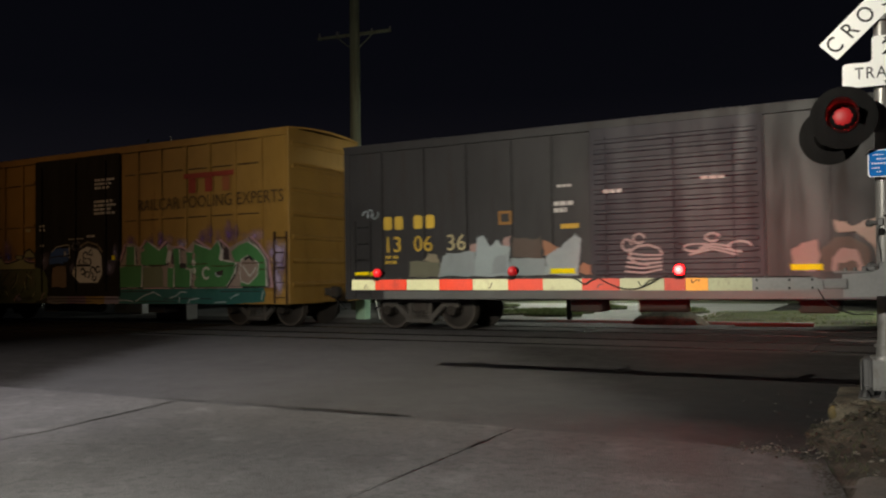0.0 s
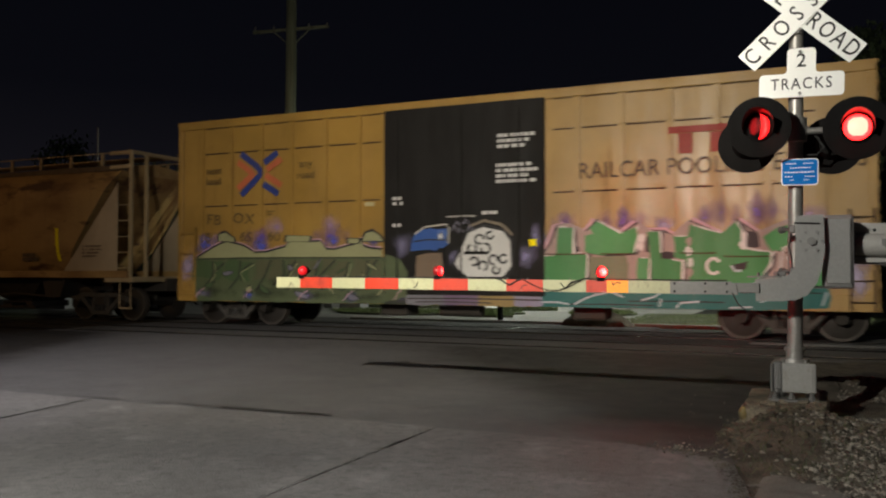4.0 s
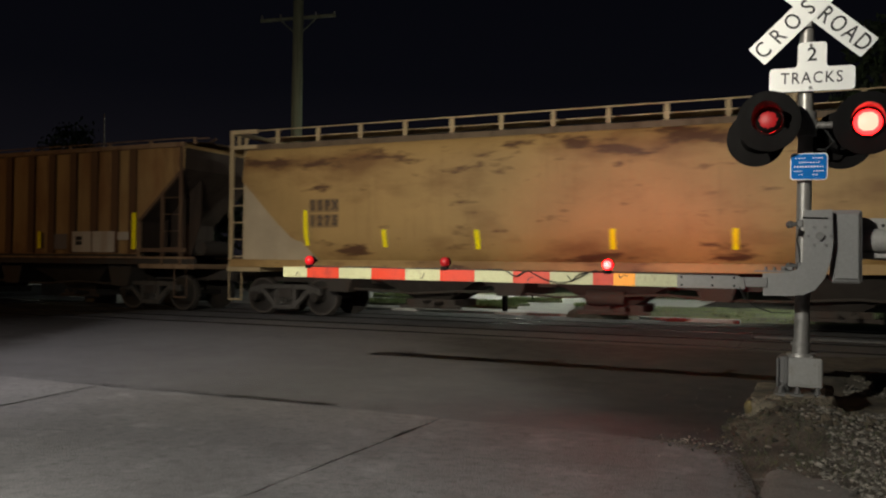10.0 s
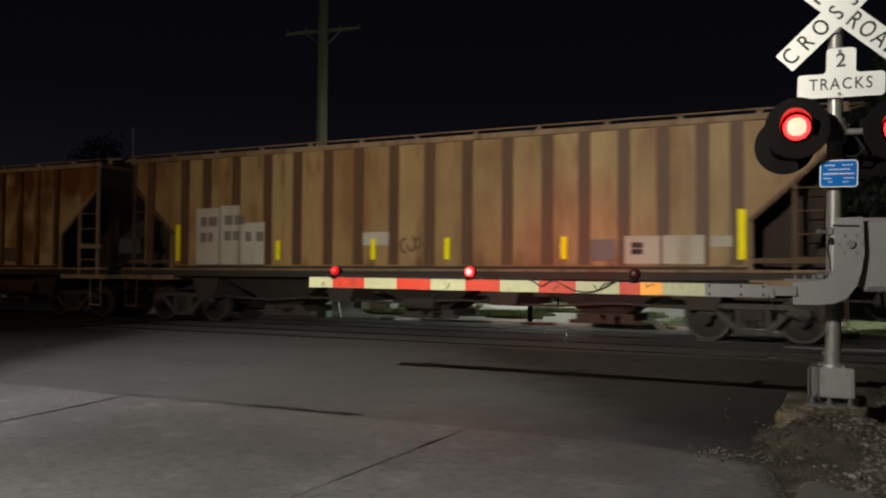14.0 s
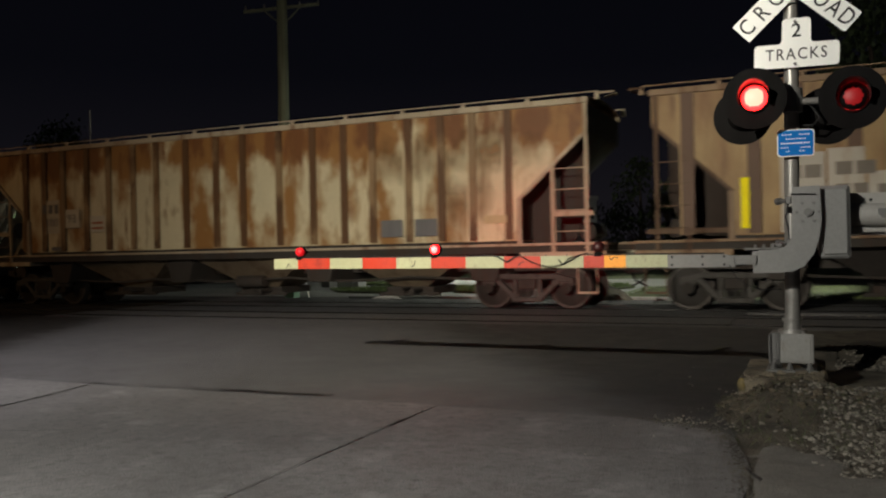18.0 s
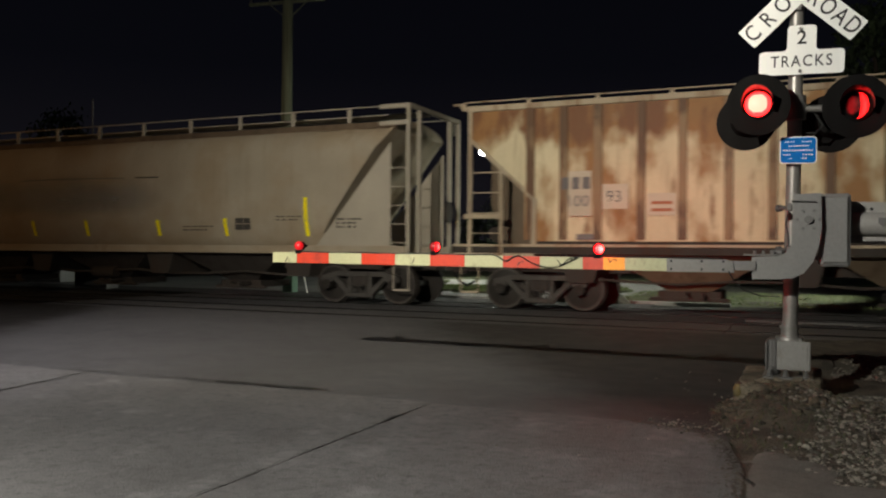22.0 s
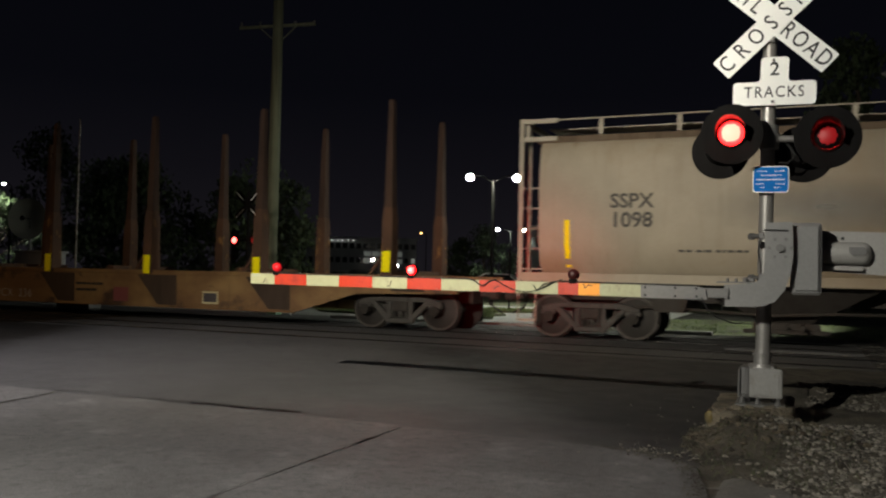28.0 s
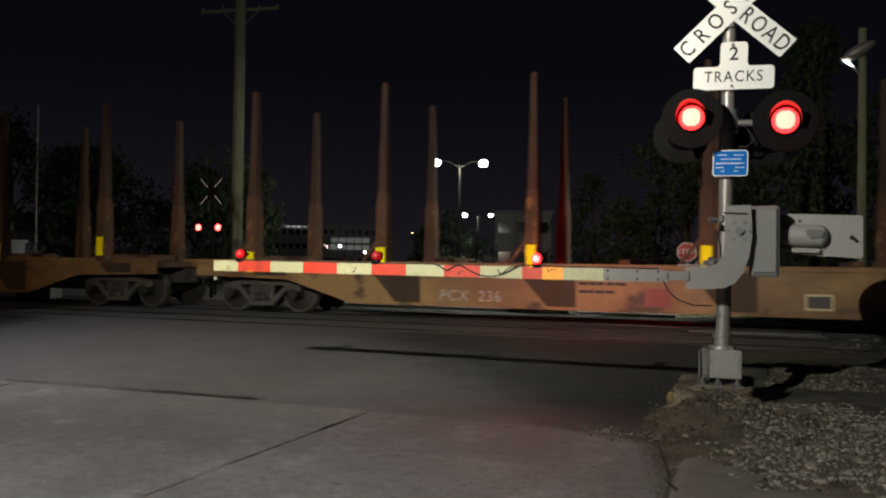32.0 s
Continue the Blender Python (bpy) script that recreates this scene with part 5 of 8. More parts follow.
    for cx, cz, ra, rb, n in ((-0.93, 1.83, 0.10, 0.12, 9), (-0.68, 1.95, 0.12, 0.10, 9), (-0.55, 1.62, 0.34, 0.20, 8), (0.75, 1.93, 0.13, 0.08, 9), (1.25, 1.74, 0.22, 0.10, 8), (0.45, 1.74, 0.26, 0.08, 8)):
        stroke(car, [(cx + ra * math.cos(0.7 * k), cz + rb * math.sin(0.7 * k)) for k in range(n)], 0.045, NEAR - 0.075, chalk, "chalky scrawled loop")
    for k in range(5):
        stroke(car, [(-0.98 + 0.02 * k, 1.30 + 0.09 * k), (-0.60, 1.26 + 0.09 * k), (-0.22, 1.33 + 0.07 * k)], 0.04, NEAR - 0.0755 - 0.0002 * k, chalk, "chalky scrawled line")
    for k in range(3):
        stroke(car, [(0.30 + 0.1 * k, 1.60 + 0.06 * k), (0.75, 1.70 + 0.05 * k), (1.20 - 0.05 * k, 1.58 + 0.08 * k)], 0.04, NEAR - 0.0758 - 0.0002 * k, chalk, "chalky scrawled line")
    scribble(car, -7.35, 2.55, 0.4, 0.4, 3, PALEBLUE, 8, 0.012, NEAR - 0.005)
    for x, w in ((-7.37, 0.52), (-2.33, 0.54), (2.40, 0.54)):
        reflector(car, x, 1.27, 1.38, NEAR - 0.02, w)
    ladder(car, body, -7.62, -7.18, 0.75, 2.6, NEAR - 0.02, 5)
    b = B()
    box(b, -6.8, 7.8, NEAR - 0.012, NEAR - 0.004, 0.74, 0.92)
    part("sill_paint", b, paint("dusty_grey_overspray", (0.16, 0.165, 0.165)), car, "chalky grey overspray on the sill")
    for s in (-6.1, 6.1):
        truck(car, s)
    couplers(car, 7.9)


def yellow_boxcar():
    body = painted("yellow_car_paint", (0.405, 0.232, 0.050), 0.38, (0.20, 0.10, 0.025), 0.60, 0.82, 0.3)
    door = painted("black_door_paint", (0.012, 0.010, 0.009), 0.6, (0.024, 0.018, 0.014), 0.62, 0.78, 0.3, gloss=0.25)
    car = start_car("boxcar", "tall yellow boxcar with a black door and green and purple graffiti", -21.2)
    boxcar_shell(car, 7.92, 5.12, 0.60, body, body, door, (-7.2, -6.3, -5.4, -4.52, -3.57, -2.67, 2.47, 3.37, 4.32, 5.2, 6.1, 7.0), 1.88, -0.1, False)
    seam = painted("dark_seam_and_shade", (0.075, 0.036, 0.012), 0.8, (0.04, 0.02, 0.01), 0.5, 0.7, 0.3)
    # dark strips paint in the shadow lines below the girts and the roof edge
    for bays in ((-7.2, -6.3, -5.4, -4.52, -3.57, -2.67, -2.03), (1.86, 2.47, 3.37, 4.32, 5.2, 6.1, 7.0)):
        for xa, xb in zip(bays, bays[1:]):
            for z in (4.29, 2.98):
                b = B()
                slab(b, [(xa + 0.07, z), (xb - 0.07, z), (xb - 0.07, z + 0.08), (xa + 0.07, z + 0.08)], -1.535, -1.499)
                part("side_girt", b, body, car)
                patch(car, "seam", [(xa + 0.09, z - 0.032), (xb - 0.09, z - 0.032), (xb - 0.09, z - 0.001), (xa + 0.09, z - 0.001)], -1.5005, seam, "painted shadow line under a girt")
            patch(car, "seam", [(xa + 0.09, 4.90), (xb - 0.09, 4.90), (xb - 0.09, 4.922), (xa + 0.09, 4.922)], -1.5005, seam, "painted shadow line under the roof edge")
    # slogan, logos as plain shapes
    tagged(part("slogan", lettering("RAILCAR POOLING EXPERTS", 0.47, 0.002, 1.02), paint("brown_black_stencil", (0.10, 0.055, 0.02)), car, "dark slogan reading RAILCAR POOLING EXPERTS", pose(5.13, NEAR - 0.006, 3.36, 0, 0, 0) @ Matrix.Diagonal((0.86, 1, 1, 1)), smooth=False), kind="stuff")
    patch(car, "logo_shape", [(4.30, 4.02), (6.10, 4.02), (6.10, 4.15), (4.30, 4.15)], NEAR - 0.006, REDPAINT, "dull red logo bar")
    for x0, m in ((4.48, REDPAINT), (5.08, REDPAINT), (5.70, TANRED)):
        patch(car, "logo_shape", [(x0, 3.62), (x0 + 0.26, 3.62), (x0 + 0.26, 4.01), (x0, 4.01)], NEAR - 0.006, m, "dull red logo block")
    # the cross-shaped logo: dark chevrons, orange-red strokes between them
    for pts, m, lift in (([(-5.96, 4.22), (-5.50, 3.90), (-5.40, 3.80), (-5.39, 3.70), (-5.46, 3.62), (-5.95, 3.20)], NAVYPAINT, 0.009), ([(-6.06, 4.03), (-5.66, 3.76), (-5.60, 3.71), (-5.66, 3.66), (-6.06, 3.37)], BRIGHTRED, 0.006), ([(-5.27, 3.97), (-4.89, 4.20)], NAVYPAINT, 0.009), ([(-5.30, 3.45), (-4.86, 3.20)], NAVYPAINT, 0.009), ([(-5.20, 3.79), (-4.78, 4.04)], BRIGHTRED, 0.006), ([(-5.24, 3.67), (-4.78, 3.40)], BRIGHTRED, 0.006)):
        stroke(car, pts, 0.15, NEAR - lift, m, "dark blue stroke of the cross logo" if m is NAVYPAINT else "orange-red stroke of the cross logo", "logo_shape")
    brown = paint("dark_brown_stencil", (0.11, 0.07, 0.028))
    for txt, x, z in (("next\nload", -6.80, 3.71), ("any\nroad", -4.09, 3.75)):
        part("motto", lettering(txt, 0.27, 0.002), brown, car, "faded dark stencilled words", pose(x, NEAR - 0.006, z), smooth=False)
    lean = Matrix(((1, 0, 0.16, 0), (0, 1, 0, 0), (0, 0, 1, 0), (0, 0, 0, 1)))
    for txt, x, z, size in (("FB", -6.79, 2.61, 0.36), ("OX", -5.88, 2.62, 0.36)):
        part("reporting_mark", lettering(txt, size, 0.002, 1.1), brown, car, "dark stencilled letters", pose(x, NEAR - 0.006, z) @ lean @ Matrix.Diagonal((1.15, 1, 1, 1)), smooth=False)
    for txt, x in (("5", -6.95), ("65", -5.80), ("60", -4.98)):
        part("car_number", lettering(txt, 0.33, 0.002), brown, car, "dark stencilled numerals", pose(x, NEAR - 0.0085, 2.17) @ lean @ Matrix.Diagonal((1.15, 1, 1, 1)), smooth=False)
    patch(car, "placard", [(-2.48, 2.82), (-2.24, 2.82), (-2.24, 2.91), (-2.48, 2.91)], NEAR - 0.006, CREAMPAINT, "small pale plate")
    block_text(car, -5.18, 2.80, NEAR, (3, 2), brown, 0.06, 0.03, 0.02, 0.05)
    for x, z, rows in ((0.75, 4.25, (7, 6, 4)), (0.72, 3.62, (7, 7, 6, 7)), (-1.75, 3.0, (2, 2)), (0.4, 2.62, (3,)), (-1.75, 2.40, (2,))):
        block_text(car, x, z, NEAR - 0.035, rows, WHITEPAINT, 0.085, 0.07, 0.025, 0.045)
    # graffiti
    rng = random.Random(9)
    leaf = paint("leaf_spray_paint", (0.068, 0.26, 0.085))
    patch(car, "graffiti", [(1.7, 0.602), (6.0, 0.602), (7.1, 0.66), (7.15, 0.85), (7.1, 1.02), (5.2, 1.10), (1.72, 1.10)], NEAR - 0.0035, TEALPAINT, "dark teal overspray")
    for pts in ([(2.4, 0.66), (2.62, 0.78), (2.9, 0.88)], [(2.9, 0.86), (3.12, 0.93), (3.4, 0.82)], [(3.75, 0.76), (4.0, 0.83), (4.15, 0.93), (4.38, 0.92)], [(4.1, 0.64), (4.13, 0.80)], [(4.42, 0.62), (4.5, 0.72), (4.85, 0.75)], [(5.95, 0.75), (6.1, 0.82), (6.26, 0.87)], [(5.4, 0.64), (5.81, 0.66)], [(7.0, 0.70), (7.08, 0.95)], [(1.72, 0.70), (2.05, 0.70), (2.3, 0.66)]):
        stroke(car, pts, 0.035, NEAR - 0.0047, PALEBLUE, "pale spray stroke on the sill")
    for xa, xb, z in ((1.8, 3.0, 0.94), (3.5, 5.3, 0.74), (2.2, 4.0, 0.66), (5.6, 7.0, 0.93)):
        stroke(car, [(xa, z), ((xa + xb) / 2, z + 0.012), (xb, z)], 0.024, NEAR - 0.0043, BLACKPAINT, "thin dark line along the sill")
    violet, mauve = overspray("violet_overspray", (0.17, 0.085, 0.30)), overspray("mauve_overspray", (0.42, 0.27, 0.42), 0.75)
    for n, (xa, xb, za, zb, m) in enumerate(((1.7, 2.7, 1.9, 2.72, mauve), (3.0, 4.2, 1.9, 2.7, mauve), (6.2, 7.4, 2.0, 2.75, mauve), (6.9, 7.9, 1.2, 2.5, mauve), (7.35, 8.0, 1.0, 2.2, violet))):
        cloud(car, xa, xb, za, zb, NEAR - 0.0040 - 0.0002 * n, m)
    pale_lilac = overspray("pale_lilac_overspray", (0.50, 0.42, 0.62), 0.95)
    for n, (xa, xb, za, zb) in enumerate(((3.85, 4.6, 1.9, 2.6), (7.15, 7.98, 1.0, 2.7), (7.25, 7.9, 0.6, 1.9), (1.6, 2.05, 1.5, 2.3))):
        cloud(car, xa, xb, za, zb, NEAR - 0.0062 - 0.0002 * n, pale_lilac)
    for xa, xb, top in ((2.1, 2.32, 2.68), (2.95, 3.15, 2.6), (3.3, 3.5, 2.66), (4.05, 4.25, 2.6), (4.85, 5.1, 2.66), (5.12, 5.4, 2.86), (5.45, 5.62, 2.7), (5.75, 6.0, 2.95), (6.02, 6.3, 2.86)):
        cloud(car, xa - 0.16, xb + 0.16, 1.9, top + 0.12, NEAR - 0.0060, violet, "violet flame of overspray")
    crest = [(1.66, 1.05), (1.68, 1.62), (1.87, 1.9), (2.02, 2.28), (2.25, 2.33), (2.5, 2.22), (2.61, 2.14), (2.75, 2.26), (2.86, 2.39), (3.38, 2.12), (3.67, 2.31), (3.89, 2.16), (4.22, 2.13), (4.38, 2.04), (4.69, 2.33), (5.23, 2.07), (5.38, 2.1), (5.53, 2.33), (5.91, 2.06), (6.29, 2.22), (6.62, 2.35), (6.89, 2.16), (7.2, 1.8), (7.33, 1.05)]
    patch(car, "graffiti", grown(crest, 0.085), NEAR - 0.0074, PINKPAINT, "pale pink outline of the lettering")
    patch(car, "graffiti", crest, NEAR - 0.0085, BLACKPAINT, "black spray outline")
    blush = paint("dusty_pink_spray_paint", (0.40, 0.30, 0.27))
    patch(car, "graffiti", grown(crest, -0.045), NEAR - 0.0096, blush, "dusty pink ground between the letters")
    letters = ([(2.06, 2.24), (2.38, 2.21), (2.37, 1.71), (2.67, 1.68), (2.64, 1.06), (1.73, 1.06), (1.73, 1.64), (2.03, 1.66)],
               [(2.62, 2.04), (2.80, 2.09), (2.73, 2.22), (2.88, 2.33), (3.36, 2.08), (3.66, 2.22), (3.69, 2.02), (3.60, 1.69), (2.96, 1.66), (2.62, 1.72)],
               [(3.88, 2.12), (4.12, 2.10), (4.12, 1.69), (4.36, 1.55), (4.54, 1.53), (4.51, 1.06), (3.95, 1.06), (3.93, 1.64)],
               [(3.68, 1.59), (3.90, 1.59), (3.90, 1.06), (3.66, 1.06)],
               [(4.39, 2.00), (4.65, 2.0), (4.70, 2.22), (5.27, 2.04), (5.53, 2.27), (5.62, 2.1), (5.64, 1.76), (6.14, 1.68), (6.11, 1.42), (5.80, 1.06), (4.70, 1.06), (4.59, 1.55), (4.40, 1.60)],
               [(6.0, 1.97), (6.30, 2.14), (6.58, 2.24), (6.92, 2.02), (7.15, 1.76), (7.18, 1.06), (6.31, 1.06), (6.36, 1.7), (6.15, 1.72)])
    for k, pts in enumerate(letters):
        patch(car, "graffiti", [(x + 0.075, z - 0.012) for x, z in wobble(grown(pts, 0.02), 0.012, rng, 2)], NEAR - 0.0104 - 0.0001 * k, BLACKPAINT, "black shadow of a letter")
        patch(car, "graffiti", [(x + 0.045, z + 0.012) for x, z in wobble(pts, 0.016, rng, 3)], NEAR - 0.0116 - 0.0001 * k, WHITEPAINT, "white spray highlight")
        patch(car, "graffiti", wobble(pts, 0.014, rng, 2), NEAR - 0.0128 - 0.0001 * k, GREENPAINT if k % 2 else leaf, "green spray-painted letter")
    deep_fade = overspray("deep_green_overspray", (0.03, 0.19, 0.08), 0.9)
    for n, (xa, xb) in enumerate(((1.75, 2.62), (3.96, 4.5), (4.75, 5.85), (6.36, 7.16))):
        cloud(car, xa, xb, 0.8, 1.65, NEAR - 0.0142 - 0.0002 * n, deep_fade, "deep green fade")
    patch(car, "graffiti", wobble([(2.72, 1.62), (3.46, 1.66), (3.52, 1.06), (2.70, 1.06)], 0.03, rng, 3), NEAR - 0.0150, paint("khaki_spray_paint", (0.20, 0.22, 0.13)), "khaki patch of a letter")
    for k, (x, z) in enumerate(((4.67, 1.9), (4.66, 1.72), (4.69, 1.5), (4.67, 1.32), (5.68, 1.98), (5.66, 1.83), (3.74, 2.12), (3.77, 1.98), (3.75, 1.84))):
        rx, rz = 0.055 + 0.02 * (k % 2), 0.10
        patch(car, "graffiti", wobble([(x + rx * math.cos(a), z + rz * math.sin(a)) for a in np.linspace(0, 5.5, 8)], 0.012, rng, 2), NEAR - 0.0156 - 0.0001 * k, WHITEPAINT if k % 3 else blush, "white dab of spray paint")
    for pts in ([(5.74, 2.1), (5.9, 2.04), (5.95, 1.78), (5.73, 1.78)], [(4.14, 1.71), (4.38, 1.71), (4.38, 1.57), (4.14, 1.57)], [(5.48, 1.46), (5.72, 1.52), (5.68, 1.36), (5.46, 1.33)], [(2.42, 1.84), (2.52, 1.82), (2.50, 1.72), (2.42, 1.73)], [(3.84, 2.02), (3.90, 2.0), (3.90, 1.70), (3.84, 1.70)]):
        patch(car, "graffiti", wobble(pts, 0.015, rng, 2), NEAR - 0.0168, paint("soft_black_spray_paint", (0.04, 0.025, 0.03)), "dark fill between letters")
    stroke(car, [(5.12 + 0.13 * math.cos(0.7 * j + 0.6), 1.43 + 0.15 * math.sin(0.7 * j + 0.6)) for j in range(8)], 0.06, NEAR - 0.0172, WHITEPAINT, "white spray ring")
    stroke(car, [(5.44, 1.44), (5.50, 1.34), (5.62, 1.34)], 0.05, NEAR - 0.0172, PALEBLUE, "pale spray dab")
    mouth = [(6.36, 1.75), (6.6, 1.86), (6.93, 1.65), (6.88, 1.36), (6.6, 1.14), (6.36, 1.2), (6.31, 1.37)]
    patch(car, "graffiti", grown(mouth, 0.03), NEAR - 0.0172, WHITEPAINT, "white outline of a letter's eye")
    patch(car, "graffiti", mouth, NEAR - 0.0184, blush, "dusty pink eye of a letter")
    cloud(car, 6.3, 6.95, 1.1, 1.75, NEAR - 0.0190, violet, "violet haze inside a letter")
    stroke(car, [(6.46, 1.76), (6.62, 1.84), (6.78, 1.73)], 0.08, NEAR - 0.0216, BLACKPAINT, "dark cap of a letter's eye")
    stroke(car, [(6.42, 1.60), (6.55, 1.42), (6.64, 1.32)], 0.04, NEAR - 0.0216, WHITEPAINT, "white curve inside a letter")
    stroke(car, [(6.86, 1.56), (6.76, 1.42), (6.64, 1.32)], 0.04, NEAR - 0.0224, WHITEPAINT, "white curve inside a letter")
    for xa, xb, z in ((1.72, 2.64, 1.685), (2.95, 3.62, 1.68), (4.5, 5.17, 1.68), (5.3, 6.12, 1.61), (6.38, 7.14, 1.67), (6.95, 7.2, 1.5), (7.3, 7.75, 1.66)):
        stroke(car, [(xa, z + 0.006), ((xa + xb) / 2, z - 0.004), (xb, z)], 0.026, NEAR - 0.0232, seam, "dark joint between side sheets", "seam")
    # the older, darker piece with cream crowns
    body_olive, crown_cream = paint("dark_olive_spray_paint", (0.100, 0.125, 0.058)), paint("dirty_cream_spray_paint", (0.36, 0.355, 0.185))
    azure = overspray("azure_overspray", (0.10, 0.12, 0.50), 0.95)
    for n, (xa, xb, za, zb, m) in enumerate(((-7.6, -6.4, 1.5, 2.5, azure), (-7.2, -6.0, 1.8, 2.5, mauve), (-6.0, -4.8, 1.6, 2.65, violet), (-5.8, -5.0, 1.6, 2.3, azure), (-5.4, -4.4, 2.0, 2.75, mauve), (-4.2, -2.6, 1.7, 2.65, violet), (-3.9, -2.9, 2.0, 2.8, mauve), (-3.7, -2.9, 1.7, 2.35, azure), (-2.6, -2.0, 1.7, 2.5, azure), (-8.0, -7.2, 0.9, 2.0, mauve))):
        cloud(car, xa, xb, za, zb, NEAR - 0.0040 - 0.0002 * n, m)
    crown = [(-7.32, 1.66), (-6.83, 1.91), (-6.57, 2.01), (-6.36, 2.06), (-5.99, 1.98), (-5.79, 1.92), (-5.54, 1.78), (-5.19, 1.79), (-4.65, 1.91), (-4.55, 2.04), (-3.95, 2.02), (-3.66, 2.03), (-3.5, 1.84), (-3.29, 1.83), (-2.76, 1.94), (-2.58, 2.06), (-2.52, 1.90), (-2.32, 1.84), (-2.04, 1.82)]
    foot = [(-2.04, 1.2), (-7.3, 1.2)]
    patch(car, "graffiti", [(x, z + 0.075) for x, z in crown] + foot, NEAR - 0.0064, PINKPAINT, "pale pink outline of the lettering")
    patch(car, "graffiti", [(x, z + 0.05) for x, z in crown] + foot, NEAR - 0.0074, BLACKPAINT, "black spray outline")
    patch(car, "graffiti", crown + foot, NEAR - 0.0090, crown_cream, "dirty cream crown of the lettering")
    for cap in ([(-6.62, 2.10), (-6.60, 2.26), (-6.41, 2.30), (-6.15, 2.15), (-6.16, 2.06)], [(-4.64, 2.05), (-4.60, 2.19), (-3.95, 2.16), (-3.97, 2.04)], [(-2.92, 1.99), (-2.91, 2.09), (-2.64, 2.08), (-2.65, 1.98)], [(-2.54, 2.03), (-2.45, 2.21), (-2.28, 2.25), (-2.09, 2.14), (-2.02, 2.02)]):
        patch(car, "graffiti", grown(cap, 0.06), NEAR - 0.0094, BLACKPAINT, "black outline of a letter's cap")
        patch(car, "graffiti", cap, NEAR - 0.0104, crown_cream, "dirty cream cap of a letter")
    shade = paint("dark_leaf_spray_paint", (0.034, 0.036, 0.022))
    tanpaint, moss = paint("tan_olive_spray_paint", (0.115, 0.115, 0.058)), paint("moss_spray_paint", (0.070, 0.115, 0.045))
    patch(car, "graffiti", wobble([(-7.4, 1.66), (-5.2, 1.68), (-1.982, 1.66), (-1.982, 0.605), (-4.5, 0.605), (-7.3, 0.605), (-7.45, 1.2)], 0.02, rng, 8), NEAR - 0.0110, body_olive, "dark olive spray-painted body of a piece")
    for xa, xb, m in ((-7.38, -6.55, moss), (-6.45, -5.7, moss), (-5.55, -4.75, tanpaint), (-4.6, -3.8, tanpaint), (-3.65, -2.95, tanpaint), (-2.85, -2.1, tanpaint)):
        patch(car, "graffiti", wobble([(xa, 1.16), (xb, 1.12), (xb + 0.05, 1.58), (xa + 0.1, 1.62)], 0.05, rng, 3), NEAR - 0.0120, m, "faded body of a letter")
    patch(car, "graffiti", wobble([(-1.95, 1.72), (-1.57, 1.62), (-1.38, 1.31), (-1.38, 0.75), (-1.95, 0.66)], 0.02, rng, 4), NEAR - 0.0345, body_olive, "dark olive spray-painted end of a piece")
    patch(car, "graffiti", [(-1.98, 0.602), (-1.42, 0.602), (-1.46, 0.86), (-1.98, 0.86)], NEAR - 0.0040, shade, "dark spray colour on the sill")
    stroke(car, [(-7.3, 1.655), (-5.0, 1.665), (-2.04, 1.65)], 0.035, NEAR - 0.0126, shade, "dark line across the piece")
    for k, (x, z, w, h, bend) in enumerate(((-7.05, 0.95, 0.25, 0.65, 0.2), (-6.75, 1.05, 0.3, 0.5, -0.15), (-6.3, 0.9, 0.35, 0.7, 0.2), (-5.9, 1.1, 0.3, 0.45, -0.2), (-5.5, 0.85, 0.45, 0.75, 0.1), (-5.0, 1.0, 0.3, 0.6, 0.25), (-4.55, 0.9, 0.2, 0.7, -0.1), (-4.1, 1.0, 0.4, 0.6, 0.2), (-3.6, 0.9, 0.35, 0.7, -0.2), (-3.2, 1.05, 0.3, 0.5, 0.15), (-2.7, 0.9, 0.3, 0.7, 0.2), (-2.35, 1.0, 0.2, 0.6, -0.15))):
        stroke(car, [(x, z), (x + w * 0.3 + bend, z + h * 0.45), (x + w, z + h)], 0.05, NEAR - 0.0130 - 0.0001 * k, shade, "dark stroke inside the lettering")
        stroke(car, [(x + 0.07, z), (x + w * 0.3 + bend + 0.06, z + h * 0.45), (x + w + 0.05, z + h * 0.9)], 0.022, NEAR - 0.0143 - 0.0001 * k, crown_cream if k % 3 == 0 else moss, "thin pale stroke inside the lettering")
    ash = paint("ash_lilac_spray_paint", (0.20, 0.185, 0.24))
    for k, (x, z, w, h, turn) in enumerate(((-6.35, 1.29, 0.30, 0.10, 0.2), (-5.70, 0.90, 0.18, 0.16, 0.9), (-5.25, 0.90, 0.34, 0.12, -0.5), (-4.2, 0.78, 0.40, 0.12, -0.3), (-3.40, 0.94, 0.30, 0.05, -0.8), (-3.05, 0.98, 0.22, 0.13, 0.6), (-2.80, 0.74, 0.30, 0.14, -0.2), (-2.08, 0.86, 0.22, 0.06, 0.9), (-3.1, 1.35, 0.24, 0.05, 0.5), (-4.5, 1.42, 0.16, 0.12, -0.4), (-2.5, 1.15, 0.05, 0.34, 0.1), (-6.9, 1.0, 0.26, 0.12, 0.4), (-3.75, 1.5, 0.34, 0.05, 0.9), (-2.3, 1.45, 0.30, 0.05, -0.5))):
        ring = [(w / 2 * math.cos(a) * (1.2 if j % 3 == 0 else 0.8), h / 2 * math.sin(a)) for j, a in enumerate(np.linspace(0, 5.6, 8))]
        spun = [(x + u * math.cos(turn) - v * math.sin(turn), z + u * math.sin(turn) + v * math.cos(turn)) for u, v in ring]
